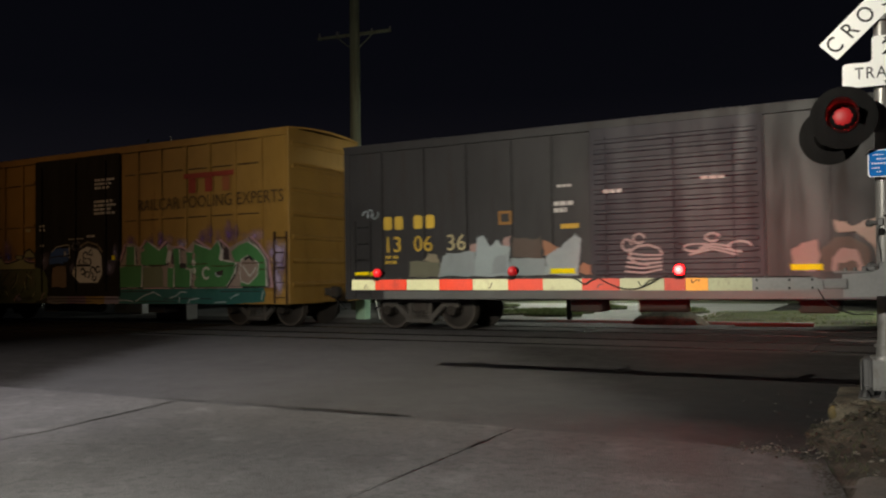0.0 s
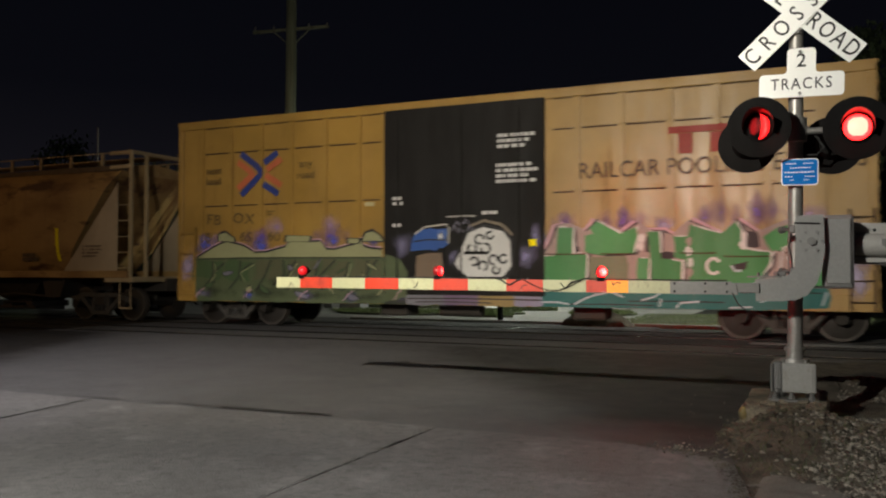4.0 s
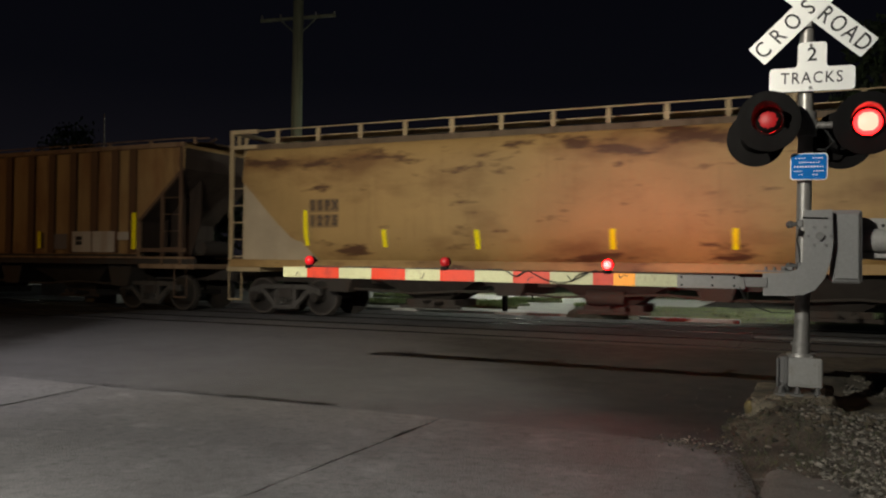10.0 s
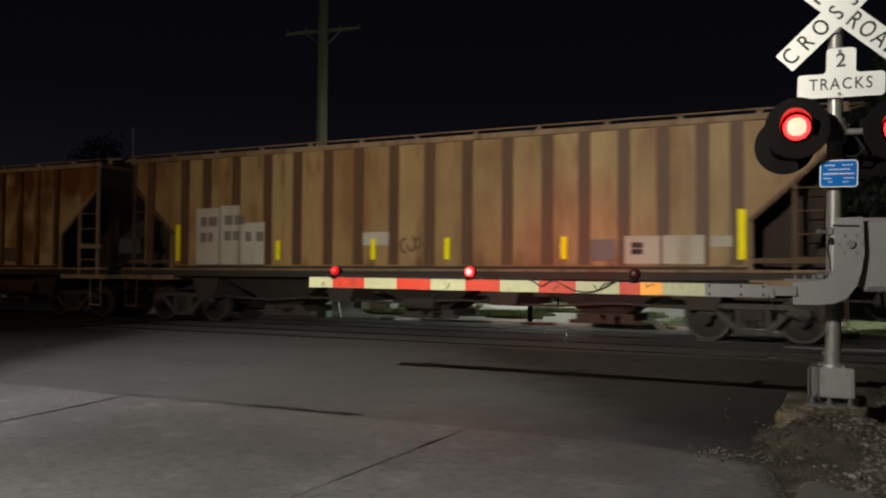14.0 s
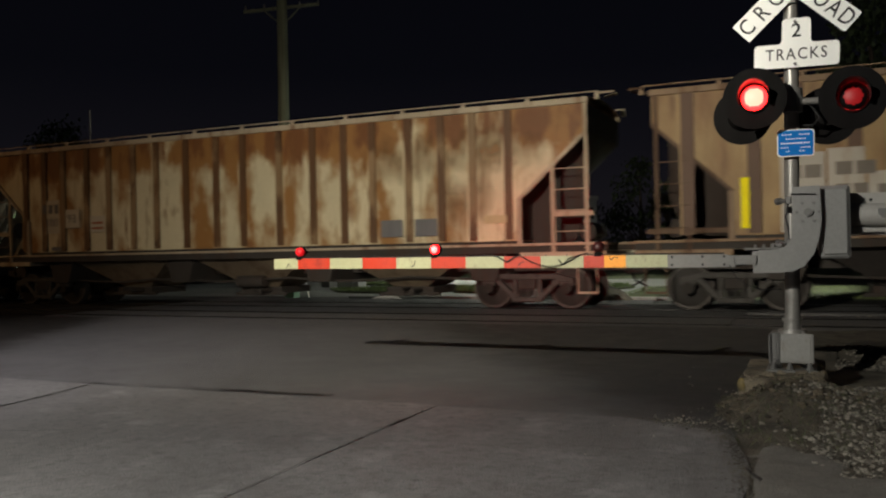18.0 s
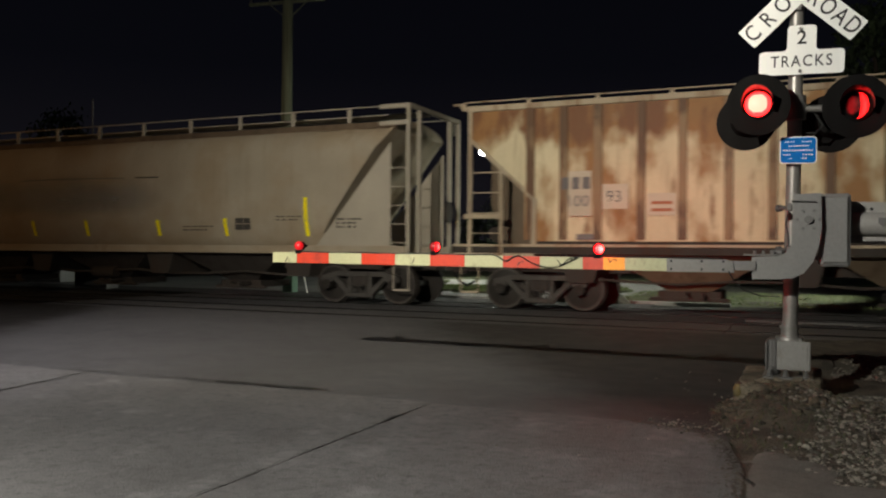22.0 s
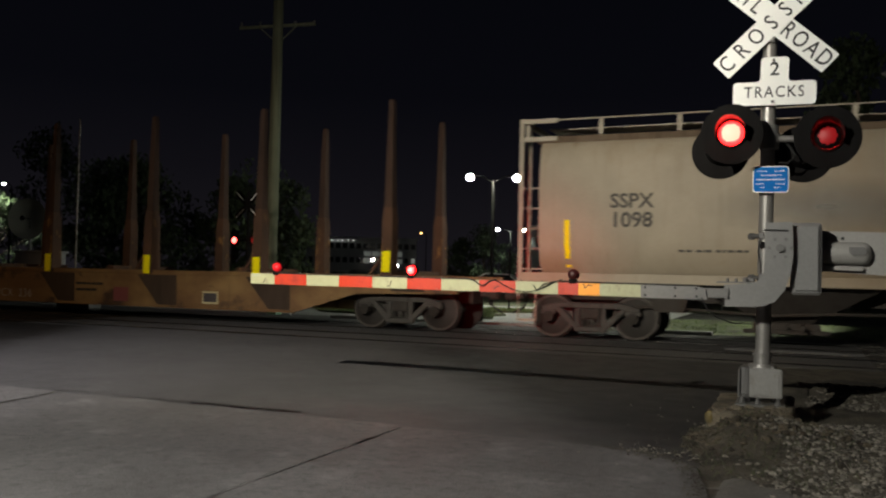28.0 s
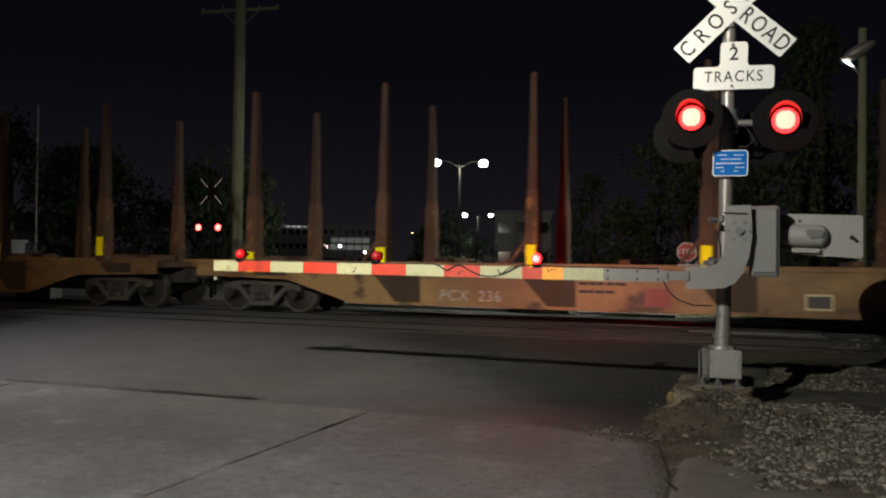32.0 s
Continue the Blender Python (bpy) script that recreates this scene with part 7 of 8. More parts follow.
def ribbed_hopper(name, label, at_x, side, ribmat, rail, ribs, extra, rib_half, endmat, chute, posts, slope, ledge):
    """posts: the ladder's uprights; slope: paint of the end sheets; ledge: height of the grab rail at the ends."""
    plain_end = endmat is None
    endmat = endmat or rail
    car = start_car(name, label, at_x)
    b = B()
    slab(b, [(-8.68, 4.32), (8.68, 4.32), (8.68, 3.70), (7.2, 2.34), (7.2, 1.47), (-7.2, 1.47), (-7.2, 2.34), (-8.68, 3.70)], -1.48, 1.48)
    part("hopper_body", b, side, car, "flat-sided steel hopper body", smooth=False)
    for k, x in enumerate(ribs):
        r = B()
        slab(r, [(x - rib_half, 1.50), (x + rib_half, 1.50), (x + rib_half, 4.26), (x - rib_half, 4.26)], NEAR + 0.01, -1.479)
        part("side_rib", r, ribmat, car)
        r = B()
        slab(r, [(x - rib_half - 0.035, 1.50), (x - rib_half, 1.50), (x - rib_half, 4.26), (x - rib_half - 0.035, 4.26)], NEAR + 0.002, -1.479)
        part("rib_flange", r, side, car)
    for y in (NEAR - 0.005, 1.44):
        for name, q in (("top_chord", (-8.72, 8.72, y, y + 0.11, 4.24, 4.36)), ("lower_chord", (-7.3, 7.3, y + (0.10 if y < 0 else -0.04), y + (0.16 if y < 0 else 0.02), 1.34, 1.472)), ("side_sill", (-9.05, 9.05, y + 0.01, y + 0.10, 1.355, 1.41)), ("sill_web", (-9.05, 9.05, y + (0.07 if y < 0 else 0.0), y + (0.12 if y < 0 else 0.05), 1.20, 1.354))):
            b = B()
            box(b, *q, 0.008)
            # chord and web take the underframe black to stand for shade below the body
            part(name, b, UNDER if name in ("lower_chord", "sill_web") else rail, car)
    for s in (-1, 1):
        b = B()
        bar(b, (s * 8.68, -1.50, 3.67), (s * 7.18, -1.50, 2.30), 0.08, 0.07)
        part("slope_sheet_edge", b, endmat, car)
        b = B()
        # the shade of the open car end is put into these sheets' dark paint
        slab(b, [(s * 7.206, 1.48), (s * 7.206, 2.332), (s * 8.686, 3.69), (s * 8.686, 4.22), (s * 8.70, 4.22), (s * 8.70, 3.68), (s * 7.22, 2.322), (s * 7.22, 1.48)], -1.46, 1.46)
        part("slope_sheet", b, UNDER if plain_end and s > 0 else slope, car, "end slope sheet painted dark for shade", smooth=False)
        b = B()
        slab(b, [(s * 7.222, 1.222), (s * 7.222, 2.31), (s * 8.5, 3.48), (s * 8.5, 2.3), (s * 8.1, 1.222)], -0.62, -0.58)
        part("end_web", b, UNDER if plain_end and s > 0 else slope, car, "web plate under the slope sheet, painted dark for shade", smooth=False)
        b = B()
        bar(b, (s * 7.22, -1.50, 2.32), (s * 7.22, -1.50, 1.40), 0.08, 0.10)
        part("corner_post", b, rail, car)
    b = B()
    n = 8
    for i in range(n):
        ya, yb = -1.5 + 3.0 * i / n, -1.5 + 3.0 * (i + 1) / n
        za, zb = (4.34 + 0.14 * (1 - (y / 1.5) ** 2) for y in (ya, yb))
        b.faces.new([b.verts.new(v) for v in ((-8.72, ya, za), (8.72, ya, za), (8.72, yb, zb), (-8.72, yb, zb))])
    part("roof", b, side, car)
    roof_walk(car, rail, 8.9, 4.50, 1.48, -1.30, 0.18)
    for s in (-1, 1):
        for x in posts:
            p = B()
            box(p, s * x - 0.04, s * x + 0.04, -1.53, -1.45, 1.20, 4.3 if x > 8.5 else 3.05, 0.008)
            part("end_post", p, endmat, car)
        for k in range(4):
            r = B()
            rod(r, (s * posts[1], -1.54, 1.64 + k * 0.43), (s * posts[0], -1.54, 1.64 + k * 0.43), 0.012, seg=6)
            part("rung", r, endmat, car)
        p = B()
        box(p, s * 7.2, s * 9.05, -1.5, 1.5, 1.10, 1.22, 0.012)
        part("end_platform", p, rail, car)
        p = B()
        box(p, s * (posts[1] if ledge > 1.8 else 7.25), s * 8.8, -1.54, -1.48, ledge - 0.05, ledge + 0.05, 0.008)
        part("hand_rail", p, endmat, car)
        for ya, yb in ((-1.35, -1.15), (-0.75, -0.85)):
            p = B()
            bar(p, (s * 8.9, ya, 4.44), (s * 9.18, yb, 4.48), 0.05, 0.04)
            part("roof_step", p, endmat, car)
        p = B()
        box(p, s * 8.45, s * 8.85, -1.56, -1.50, 0.36, 0.40)
        rod(p, (s * 8.45, -1.53, 0.38), (s * 8.45, -1.53, 1.15), 0.014)
        rod(p, (s * 8.85, -1.53, 0.38), (s * 8.85, -1.53, 1.15), 0.014)
        part("stirrup_step", p, endmat, car)
        p = B()
        box(p, s * 7.4, s * 7.6, -0.25, 0.25, 1.2, 2.4, 0.02)
        rod(p, (s * 8.4, -0.5, 1.65), (s * 8.4, 0.5, 1.65), 0.20, seg=12)
        part("brake_gear", p, UNDER, car)
    hopper_under(car, 9.3, 3, 1.38, 6.3, chute)
    extra(car)
    for s in (-7.22, 7.22):
        truck(car, s)
    couplers(car, 9.1)
    return car


def brown_hopper():
    side = weathered("brown_hopper_paint", (0.385, 0.255, 0.105), (0.205, 0.102, 0.036), (0.115, 0.048, 0.018), (0.08, 0.0, 0.0, 0.0, 0.0, 0.03, 0.02), 1.4, 4.35, (0.85, 1, 0.28), (1.1, 1, 0.2), (0.46, 0.66), (0.60, 0.76), 0.4)
    rib = weathered("brown_rib_paint", (0.105, 0.048, 0.020), (0.095, 0.042, 0.017), (0.055, 0.026, 0.012), (0.0, 0.0, 0.05), 1.4, 4.35, (0.8, 1, 0.4))
    dark_end = painted("dark_rusty_end_paint", (0.13, 0.075, 0.042), 0.75, (0.07, 0.035, 0.02), 0.5, 0.7, 0.3)
    rail = painted("rusty_rail_paint", (0.27, 0.175, 0.10), 0.65, (0.12, 0.06, 0.035), 0.5, 0.7, 0.3)
    ribs = [-8.0, -6.8, -6.05, -5.1, -4.1, -3.2, -2.3, -1.45, -0.5, 0.42, 1.35, 2.3, 3.2, 4.0, 4.82, 5.6, 6.35, 6.98]

    def extra(car):
        for x, z0, z1 in ((7.08, 1.60, 2.56), (3.58, 1.62, 2.09), (0.89, 1.62, 2.10), (-1.01, 1.62, 2.1), (-3.73, 1.62, 2.1), (-6.97, 1.6, 2.55)):
            reflector(car, x, z0, z1, NEAR - 0.004, 0.15 if z1 > 2.4 else 0.13)
        pale = painted("chalky_white_panel", (0.52, 0.47, 0.40), 0.7, (0.34, 0.26, 0.18), 0.56, 0.75, 0.25)
        for xa, xb, za, zb in ((-6.35, -5.60, 1.50, 2.95), (-5.55, -4.95, 1.50, 3.0), (-4.9, -4.15, 1.50, 2.55), (4.85, 5.55, 1.52, 2.08), (5.6, 6.4, 1.52, 2.08), (6.5, 6.9, 1.85, 2.06), (-1.3, -0.6, 1.95, 2.25)):
            patch(car, "paint_panel", [(xa, za), (xb, za), (xb, zb), (xa, zb)], NEAR - 0.001, pale, "chalky repaint panel")
        for k, (x, z) in enumerate(((-6.2, 2.72), (-6.2, 2.32), (-5.42, 2.75), (-5.42, 2.35), (-4.75, 2.32))):
            block_text(car, x, z, NEAR - 0.002, (2,), paint("grey_stencil", (0.20, 0.17, 0.14)), 0.20, 0.24, 0.06)
        block_text(car, 4.98, 1.95, NEAR - 0.002, (1, 1), BLACKPAINT, 0.34, 0.11, 0.02, 0.02)
        patch(car, "placard", [(4.15, 1.60), (4.65, 1.60), (4.65, 2.02), (4.15, 2.02)], NEAR - 0.001, paint("dull_grey_placard", (0.17, 0.15, 0.15)), "grey placard")
        scribble(car, -0.25, 1.75, 0.5, 0.4, 3, paint("umber_tag", (0.17, 0.09, 0.05)), 41, 0.03, NEAR)

    ribbed_hopper("covered_hopper", "brown rusting ribbed covered hopper car with yellow reflectors", -59.84, side, rib, rail, ribs, extra, 0.118, dark_end, None, (8.60, 8.0), painted("shaded_slope_paint", (0.040, 0.023, 0.015), 0.8, (0.022, 0.013, 0.009), 0.5, 0.7, 0.4), 1.58)


def white_hopper():
    side = weathered("chalky_rusted_paint", (0.68, 0.585, 0.38), (0.28, 0.132, 0.036), (0.165, 0.062, 0.016), (0.0, 0.0, -0.03, -0.06, 0.0, 0.17, 0.16), 1.4, 4.3, (1.2, 1, 0.6), (1.1, 1, 0.35), (0.475, 0.615), (0.60, 0.72), 0.5, 0.2)
    # rib colour holds rust and also the dark shadow along each rib
    rib = weathered("rust_and_shade_rib_paint", (0.29, 0.18, 0.088), (0.11, 0.05, 0.018), (0.06, 0.028, 0.012), (0.02, 0.02, 0.0, 0.03, 0.10), 1.4, 4.3, (0.9, 1, 0.5), (1.0, 1, 0.5), (0.46, 0.54))
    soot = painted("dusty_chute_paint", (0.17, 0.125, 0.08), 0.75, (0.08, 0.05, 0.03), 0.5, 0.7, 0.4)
    rail = painted("chalky_rail_paint", (0.50, 0.41, 0.29), 0.65, (0.20, 0.11, 0.06), 0.52, 0.7, 0.3)
    ribs = [-7.3, -6.59, -5.88, -5.01, -4.22, -3.37, -2.59, -1.62, -0.67, 0.14, 1.2, 2.15, 2.99, 3.74, 4.65, 5.44, 6.18, 6.99]

    def extra(car):
        bloom = overspray("brown_rust_bloom", (0.25, 0.135, 0.052), 0.85, 1.6, 0.5)
        for n, (xa, xb, za, zb) in enumerate(((2.6, 6.4, 2.5, 4.5), (4.8, 8.6, 2.6, 4.6), (4.4, 7.2, 1.4, 3.2))):
            cloud(car, xa, min(xb, 8.55), za, min(zb, 4.23), -1.4812 - 0.0006 * n, bloom, "brown bloom of rust over chalky paint")
        grey = paint("slate_stencil", (0.17, 0.16, 0.16))
        pale = paint("pale_repaint", (0.60, 0.53, 0.41))
        for xa, xb, za, zb in ((-6.48, -6.0, 1.98, 2.9), (-5.78, -5.25, 2.12, 2.62), (-4.88, -4.32, 1.98, 2.42)):
            patch(car, "paint_panel", [(xa, za), (xb, za), (xb, zb), (xa, zb)], NEAR + 0.008, pale, "pale repaint panel")
        for k in range(3):
            patch(car, "reporting_mark", [(-6.62 + 0.22 * k, 2.53), (-6.47 + 0.22 * k, 2.53), (-6.47 + 0.22 * k, 2.78), (-6.62 + 0.22 * k, 2.78)], NEAR + 0.004, grey, "grey block-shaped reporting mark")
        for txt, x, z in (("100", -6.29, 2.28), ("93", -5.54, 2.36)):
            part("car_number", lettering(txt, 0.33, 0.002), grey, car, "grey stencilled numerals", pose(x, NEAR + 0.002, z), smooth=False)
        for xa, xb, za, zb, m in ((-4.80, -4.40, 2.20, 2.26, TANRED), (-4.80, -4.40, 2.06, 2.12, TANRED), (3.95, 4.50, 1.62, 2.0, grey), (4.80, 5.35, 1.62, 2.0, grey), (6.45, 6.95, 1.85, 2.02, CREAMPAINT), (-6.3, -5.95, 1.50, 1.62, grey)):
            patch(car, "placard", [(xa, za), (xb, za), (xb, zb), (xa, zb)], NEAR - 0.001, m, "small placard plate")

    ribbed_hopper("covered_hopper", "chalky white ribbed covered hopper car with orange rust patches", -78.5, side, rib, rail, ribs, extra, 0.08, None, soot, (8.66, 7.95), soot, 2.0)


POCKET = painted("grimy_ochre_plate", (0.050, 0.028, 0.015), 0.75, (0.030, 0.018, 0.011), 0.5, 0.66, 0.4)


def stake_car(at_x, stencil):
    ochre = weathered("ochre_car_paint", (0.26, 0.155, 0.058), (0.14, 0.072, 0.027), (0.05, 0.025, 0.013), (0.04, 0.0, 0.02), 0.3, 1.25, (0.5, 1, 0.9), (0.7, 1, 0.8), (0.45, 0.62), (0.58, 0.68), 0.4)
    rust = painted("rusted_stake_steel", (0.098, 0.044, 0.022), 0.8, (0.24, 0.13, 0.045), 0.58, 0.66, 0.5, (2.2, 2.2, 0.9))
    umber = painted("umber_stake_steel", (0.060, 0.029, 0.017), 0.85, (0.11, 0.055, 0.026), 0.60, 0.70, 0.5, (2.2, 2.2, 0.6))
    car = start_car("log_flatcar", "ochre log flatcar with tall rusted steel stakes and a fishbelly sill", at_x)
    b = B()
    box(b, -10.1, 10.1, -1.42, 1.42, 1.02, 1.16, 0.012)
    part("deck", b, rust, car, "rusty steel deck")
    for y0, y1 in ((-1.50, -1.44), (1.44, 1.50)):
        b = B()
        slab(b, [(-10.1, 0.86), (-7.6, 0.80), (-6.0, 0.32), (6.0, 0.32), (7.6, 0.80), (10.1, 0.86), (10.1, 1.20), (-10.1, 1.20)], y0, y1)
        part("side_sill", b, ochre, car, "ochre fishbelly side sill", smooth=False)
    b = B()
    for y in (-1.53, 1.47):
        box(b, -10.1, 10.1, y, y + 0.06, 1.14, 1.24, 0.01)
        box(b, -6.0, 6.0, y, y + 0.06, 0.30, 0.36, 0.008)
    part("sill_flange", b, ochre, car)
    stakes = ((-8.54, 0.95), (-5.2, 1.08), (-1.82, 1.15), (1.6, 1.15), (4.95, 1.13), (8.41, 1.30))
    for x, tape in stakes:
        for y in (-1.42, 1.42):
            s = B()
            vs = []
            for z, w, d in ((1.18, 0.14, 0.16), (2.5, 0.125, 0.14), (2.75, 0.10, 0.12)):
                vs.append([s.verts.new((x + sx * w, y + sy * d, z)) for sx, sy in ((-1, -1), (1, -1), (1, 1), (-1, 1))])
            for a, c in zip(vs, vs[1:]):
                for i in range(4):
                    s.faces.new((a[i], a[(i + 1) % 4], c[(i + 1) % 4], c[i]))
            s.faces.new(vs[-1])
            s.faces.new(vs[0][::-1])
            bmesh.ops.recalc_face_normals(s, faces=s.faces[:])
            sleeve = part("stake", s, rust, car, "tapered rusted steel stake", smooth=False)
            s = B()
            tip = [[s.verts.new((x + sx * w, y + sy * d, z)) for sx, sy in ((-1, -1), (1, -1), (1, 1), (-1, 1))] for z, w, d in ((2.74, 0.096, 0.116), (5.1, 0.055, 0.07), (5.18, 0.045, 0.06))]
            for a, c in zip(tip, tip[1:]):
                for i in range(4):
                    s.faces.new((a[i], a[(i + 1) % 4], c[(i + 1) % 4], c[i]))
            s.faces.new(tip[-1])
            bmesh.ops.recalc_face_normals(s, faces=s.faces[:])
            part("stake_extension", s, umber, sleeve, "darker upper length of the stake", smooth=False)
            if y < 0:
                b = B()
                slab(b, [(x - 0.10, tape), (x + 0.10, tape), (x + 0.10, tape + 0.47), (x - 0.10, tape + 0.47)], y - 0.178, y - 0.166)
                part("reflector", b, YELLOWTAPE, car, smooth=False)
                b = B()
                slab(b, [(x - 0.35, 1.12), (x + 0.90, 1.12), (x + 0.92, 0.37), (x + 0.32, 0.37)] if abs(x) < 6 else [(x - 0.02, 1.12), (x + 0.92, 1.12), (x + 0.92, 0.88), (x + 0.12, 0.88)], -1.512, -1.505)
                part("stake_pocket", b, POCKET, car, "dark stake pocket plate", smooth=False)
                b = B()
                box(b, x - 0.16, x + 0.16, -1.56, -1.30, 1.16, 1.26, 0.02)
                bar(b, (x - 0.55, -1.40, 1.18), (x - 0.12, -1.40, 1.75), 0.05, 0.07)
                part("stake_socket", b, rust, car)
    b = B()
    box(b, -10.0, 10.0, -0.30, 0.30, 0.62, 1.02)
    for x in (-3.5, 0.0, 3.5):
        box(b, x - 0.08, x + 0.08, -1.42, 1.42, 0.60, 1.02)
    part("centre_sill", b, UNDER, car)
    for k in range(5):
        m = B()
        box(m, -8.4 + 4.2 * k - 0.12, -8.4 + 4.2 * k + 0.12, -1.2, 1.2, 1.16, 1.34, 0.02)
        part("bunk", m, rust, car, "rusty cross bunk")
    dark = paint("grey_car_stencil", (0.36, 0.34, 0.33))
    if stencil:
        part("car_number", lettering("236", 0.32, 0.002, 1.1), dark, car, "grey stencilled numerals", pose(-2.72, -1.506, 0.53), smooth=False)
        part("reporting_mark", lettering("PCX", 0.32, 0.002, 1.1), dark, car, "grey stencilled letters", pose(-3.51, -1.506, 0.53), smooth=False)
    for xa, xb, za, zb in ((3.36, 3.76, 0.48, 0.70),):
        patch(car, "placard", [(xa - 0.04, za - 0.04), (xb + 0.04, za - 0.04), (xb + 0.04, zb + 0.04), (xa - 0.04, zb + 0.04)], -1.503, CREAMPAINT, "pale placard frame")
        patch(car, "placard", [(xa, za), (xb, za), (xb, zb), (xa, zb)], -1.507, paint("dark_placard", (0.06, 0.05, 0.05)), "dark placard")
    block_text(car, -0.85, 0.88, -1.503, (5, 4), BLACKPAINT, 0.14, 0.06, 0.02, 0.10)
    patch(car, "paint_panel", [(0.45, 0.42), (0.95, 0.42), (0.95, 0.78), (0.45, 0.78)], -1.504, paint("dull_maroon_paint", (0.20, 0.05, 0.05)), "dull maroon patch")
    for s in (-8.53, 8.53):
        truck(car, s)
    couplers(car, 10.1)


dark_boxcar()
yellow_boxcar()
tan_hopper()
brown_hopper()
white_hopper()
grey_hopper()
stake_car(-119.0, True)
stake_car(-140.4, False)


# ---- beyond the tracks ----
def utility_pole():
    p = thing("utility_pole", "tall greyed wooden utility pole with a crossarm", "utility pole", m=pose(-18.42, 27.0, 0))
    b = B()
    rod(b, (0, 0, -0.3), (0.05, 0, 13.5), 0.24, 0.19, 14)
    part("pole", b, POLEWOOD, p)
    b = B()
    bar(b, (-1.30, -0.62, 10.70), (1.35, 0.62, 10.97), 0.09, 0.11)
    bar(b, (-0.6, -0.3, 10.75), (0.05, 0, 10.15), 0.03, 0.04)
    bar(b, (0.7, 0.3, 10.87), (0.05, 0, 10.15), 0.03, 0.04)
    part("crossarm", b, POLEWOOD, p, "weathered wooden crossarm")
    for k in (-0.95, -0.45, 0.5, 1.0):
        i = B()
        rod(i, (1.3 * k, 0.62 * k, 10.87 + 0.1 * k), (1.3 * k, 0.62 * k, 11.03 + 0.1 * k), 0.05, 0.03)
        part("insulator", i, GALV, p)
    b = B()
    box(b, -0.03, 0.03, -0.24, -0.19, 0.1, 3.0)
    part("ground_wire_guard", b, GALV, p)


utility_pole()


def far_signal():
    s = thing("crossing_signal", "far crossing signal seen from behind with two red lights", "crossing signal", m=pose(-16.2, 22.5, 0))
    b = B()
    rod(b, (0, 0, -0.1), (0, 0, 3.9), 0.06, seg=10)
    rod(b, (-0.5, -0.05, 2.26), (0.4, -0.05, 2.27), 0.025)
    part("mast", b, BLACK, s, "dark mast")
    for a in (45, -45):
        b = B()
        slab(b, rounded(1.22, 0.20, 0.01, 2), -0.004, 0.004)
        part("crossbuck_blade", b, BLACK, s, "dark back of a crossbuck blade", pose(0, -0.07 + 0.0001 * a, 3.42, 0, a, 0), smooth=False)
        for k in (-1, 1):
            b = B()
            slab(b, [(k * 0.20, -0.012), (k * 0.58, -0.012), (k * 0.58, 0.012), (k * 0.20, 0.012)], -0.014, -0.006)
            part("reflective_strip", b, SIGNWHITE, s, "white reflective strip on the blade's back", pose(0, -0.09, 3.42, 0, a, 0), smooth=False)
    for x, ph in ((-0.46, 0), (0.30, 1)):
        h = B()
        rod(h, (0, 0, 0), (0, 0.03, 0), 0.20, seg=20)
        head = part("signal_head", h, BLACK, s, "black flasher disc", pose(x, -0.1, 2.26))
        d = B()
        ball(d, (0, 0, 0), 0.10, 16, scale=(1, 0.5, 1))
        for fc in d.faces:
            fc.material_index = 0 if fc.calc_center_median().y < 0 else 1
        drum = part("lamp", d, (FARHOT, FARDIM), head, "flashing red lamp", pose(0, -0.02, 0))
        SPIN.append((drum, ph, True, (0, -0.02, 0)))


far_signal()


def lot_light(x, y, z, turn, span, label):
    p = thing("lot_light", label, "street lamp", "car park lights", pose(x, y, 0, 0, 0, turn))
    b = B()
    rod(b, (0, 0, -0.1), (0, 0, z - 0.1), 0.085, 0.055, 10)
    part("pole", b, BLACK, p, "dark lamp pole")
    for s in (-1, 1):
        a = B()
        tube(a, [(0, 0, z - 0.25), (s * span * 0.25, 0, z + 0.02), (s * span * 0.5, 0, z + 0.05)], 0.03)
        arm = part("lamp_arm", a, BLACK, p)
        h = B()
        box(h, s * span * 0.5 - 0.18, s * span * 0.5 + 0.18, -0.16, 0.16, z + 0.02, z + 0.12, 0.02)
        head = part("lamp_head", h, BLACK, arm, "flat floodlight head")
        e = B()
        ball(e, (s * span * 0.5, -0.05, z - 0.03), 0.18, 14, scale=(1, 1, 0.85))
        part("lens", e, WHITEHEAD, head, "glaring white lens")


lot_light(-12.0, 34.4, 5.62, 22, 2.05, "tall twin-headed white car park light")
lot_light(-23.4, 70.9, 5.45, 20, 2.3, "distant twin-headed white car park light")


def small_light(x, y, z, mat, label, r=0.12):
    p = thing("street_lamp", label, "street lamp", m=pose(x, y, 0))
    b = B()
    rod(b, (0, 0, -0.1), (0, 0, z), 0.06, 0.04, 8)
    tube(b, [(0, 0, z - 0.1), (-0.3, 0, z + 0.15), (-0.6, 0, z + 0.18)], 0.03)
    part("pole", b, BLACK, p)
    e = B()
    ball(e, (-0.6, 0, z + 0.1), r, 10, scale=(1, 1, 0.6))
    part("lens", e, mat, p, "glowing lens")


small_light(-36.6, 81.8, 5.6, ORANGEHEAD, "distant orange street lamp on a bent pole")
small_light(-45.9, 88.4, 2.8, WHITEHEAD, "distant low white lamp", 0.2)
small_light(-43.3, 89.8, 2.15, WHITEHEAD, "distant low white lamp", 0.16)
small_light(-40.4, 33.4, 5.8, WHITEHEAD, "small white lamp beside a leafy tree", 0.10)
small_light(-50.0, 120.0, 5.5, ORANGEHEAD, "distant orange street lamp")


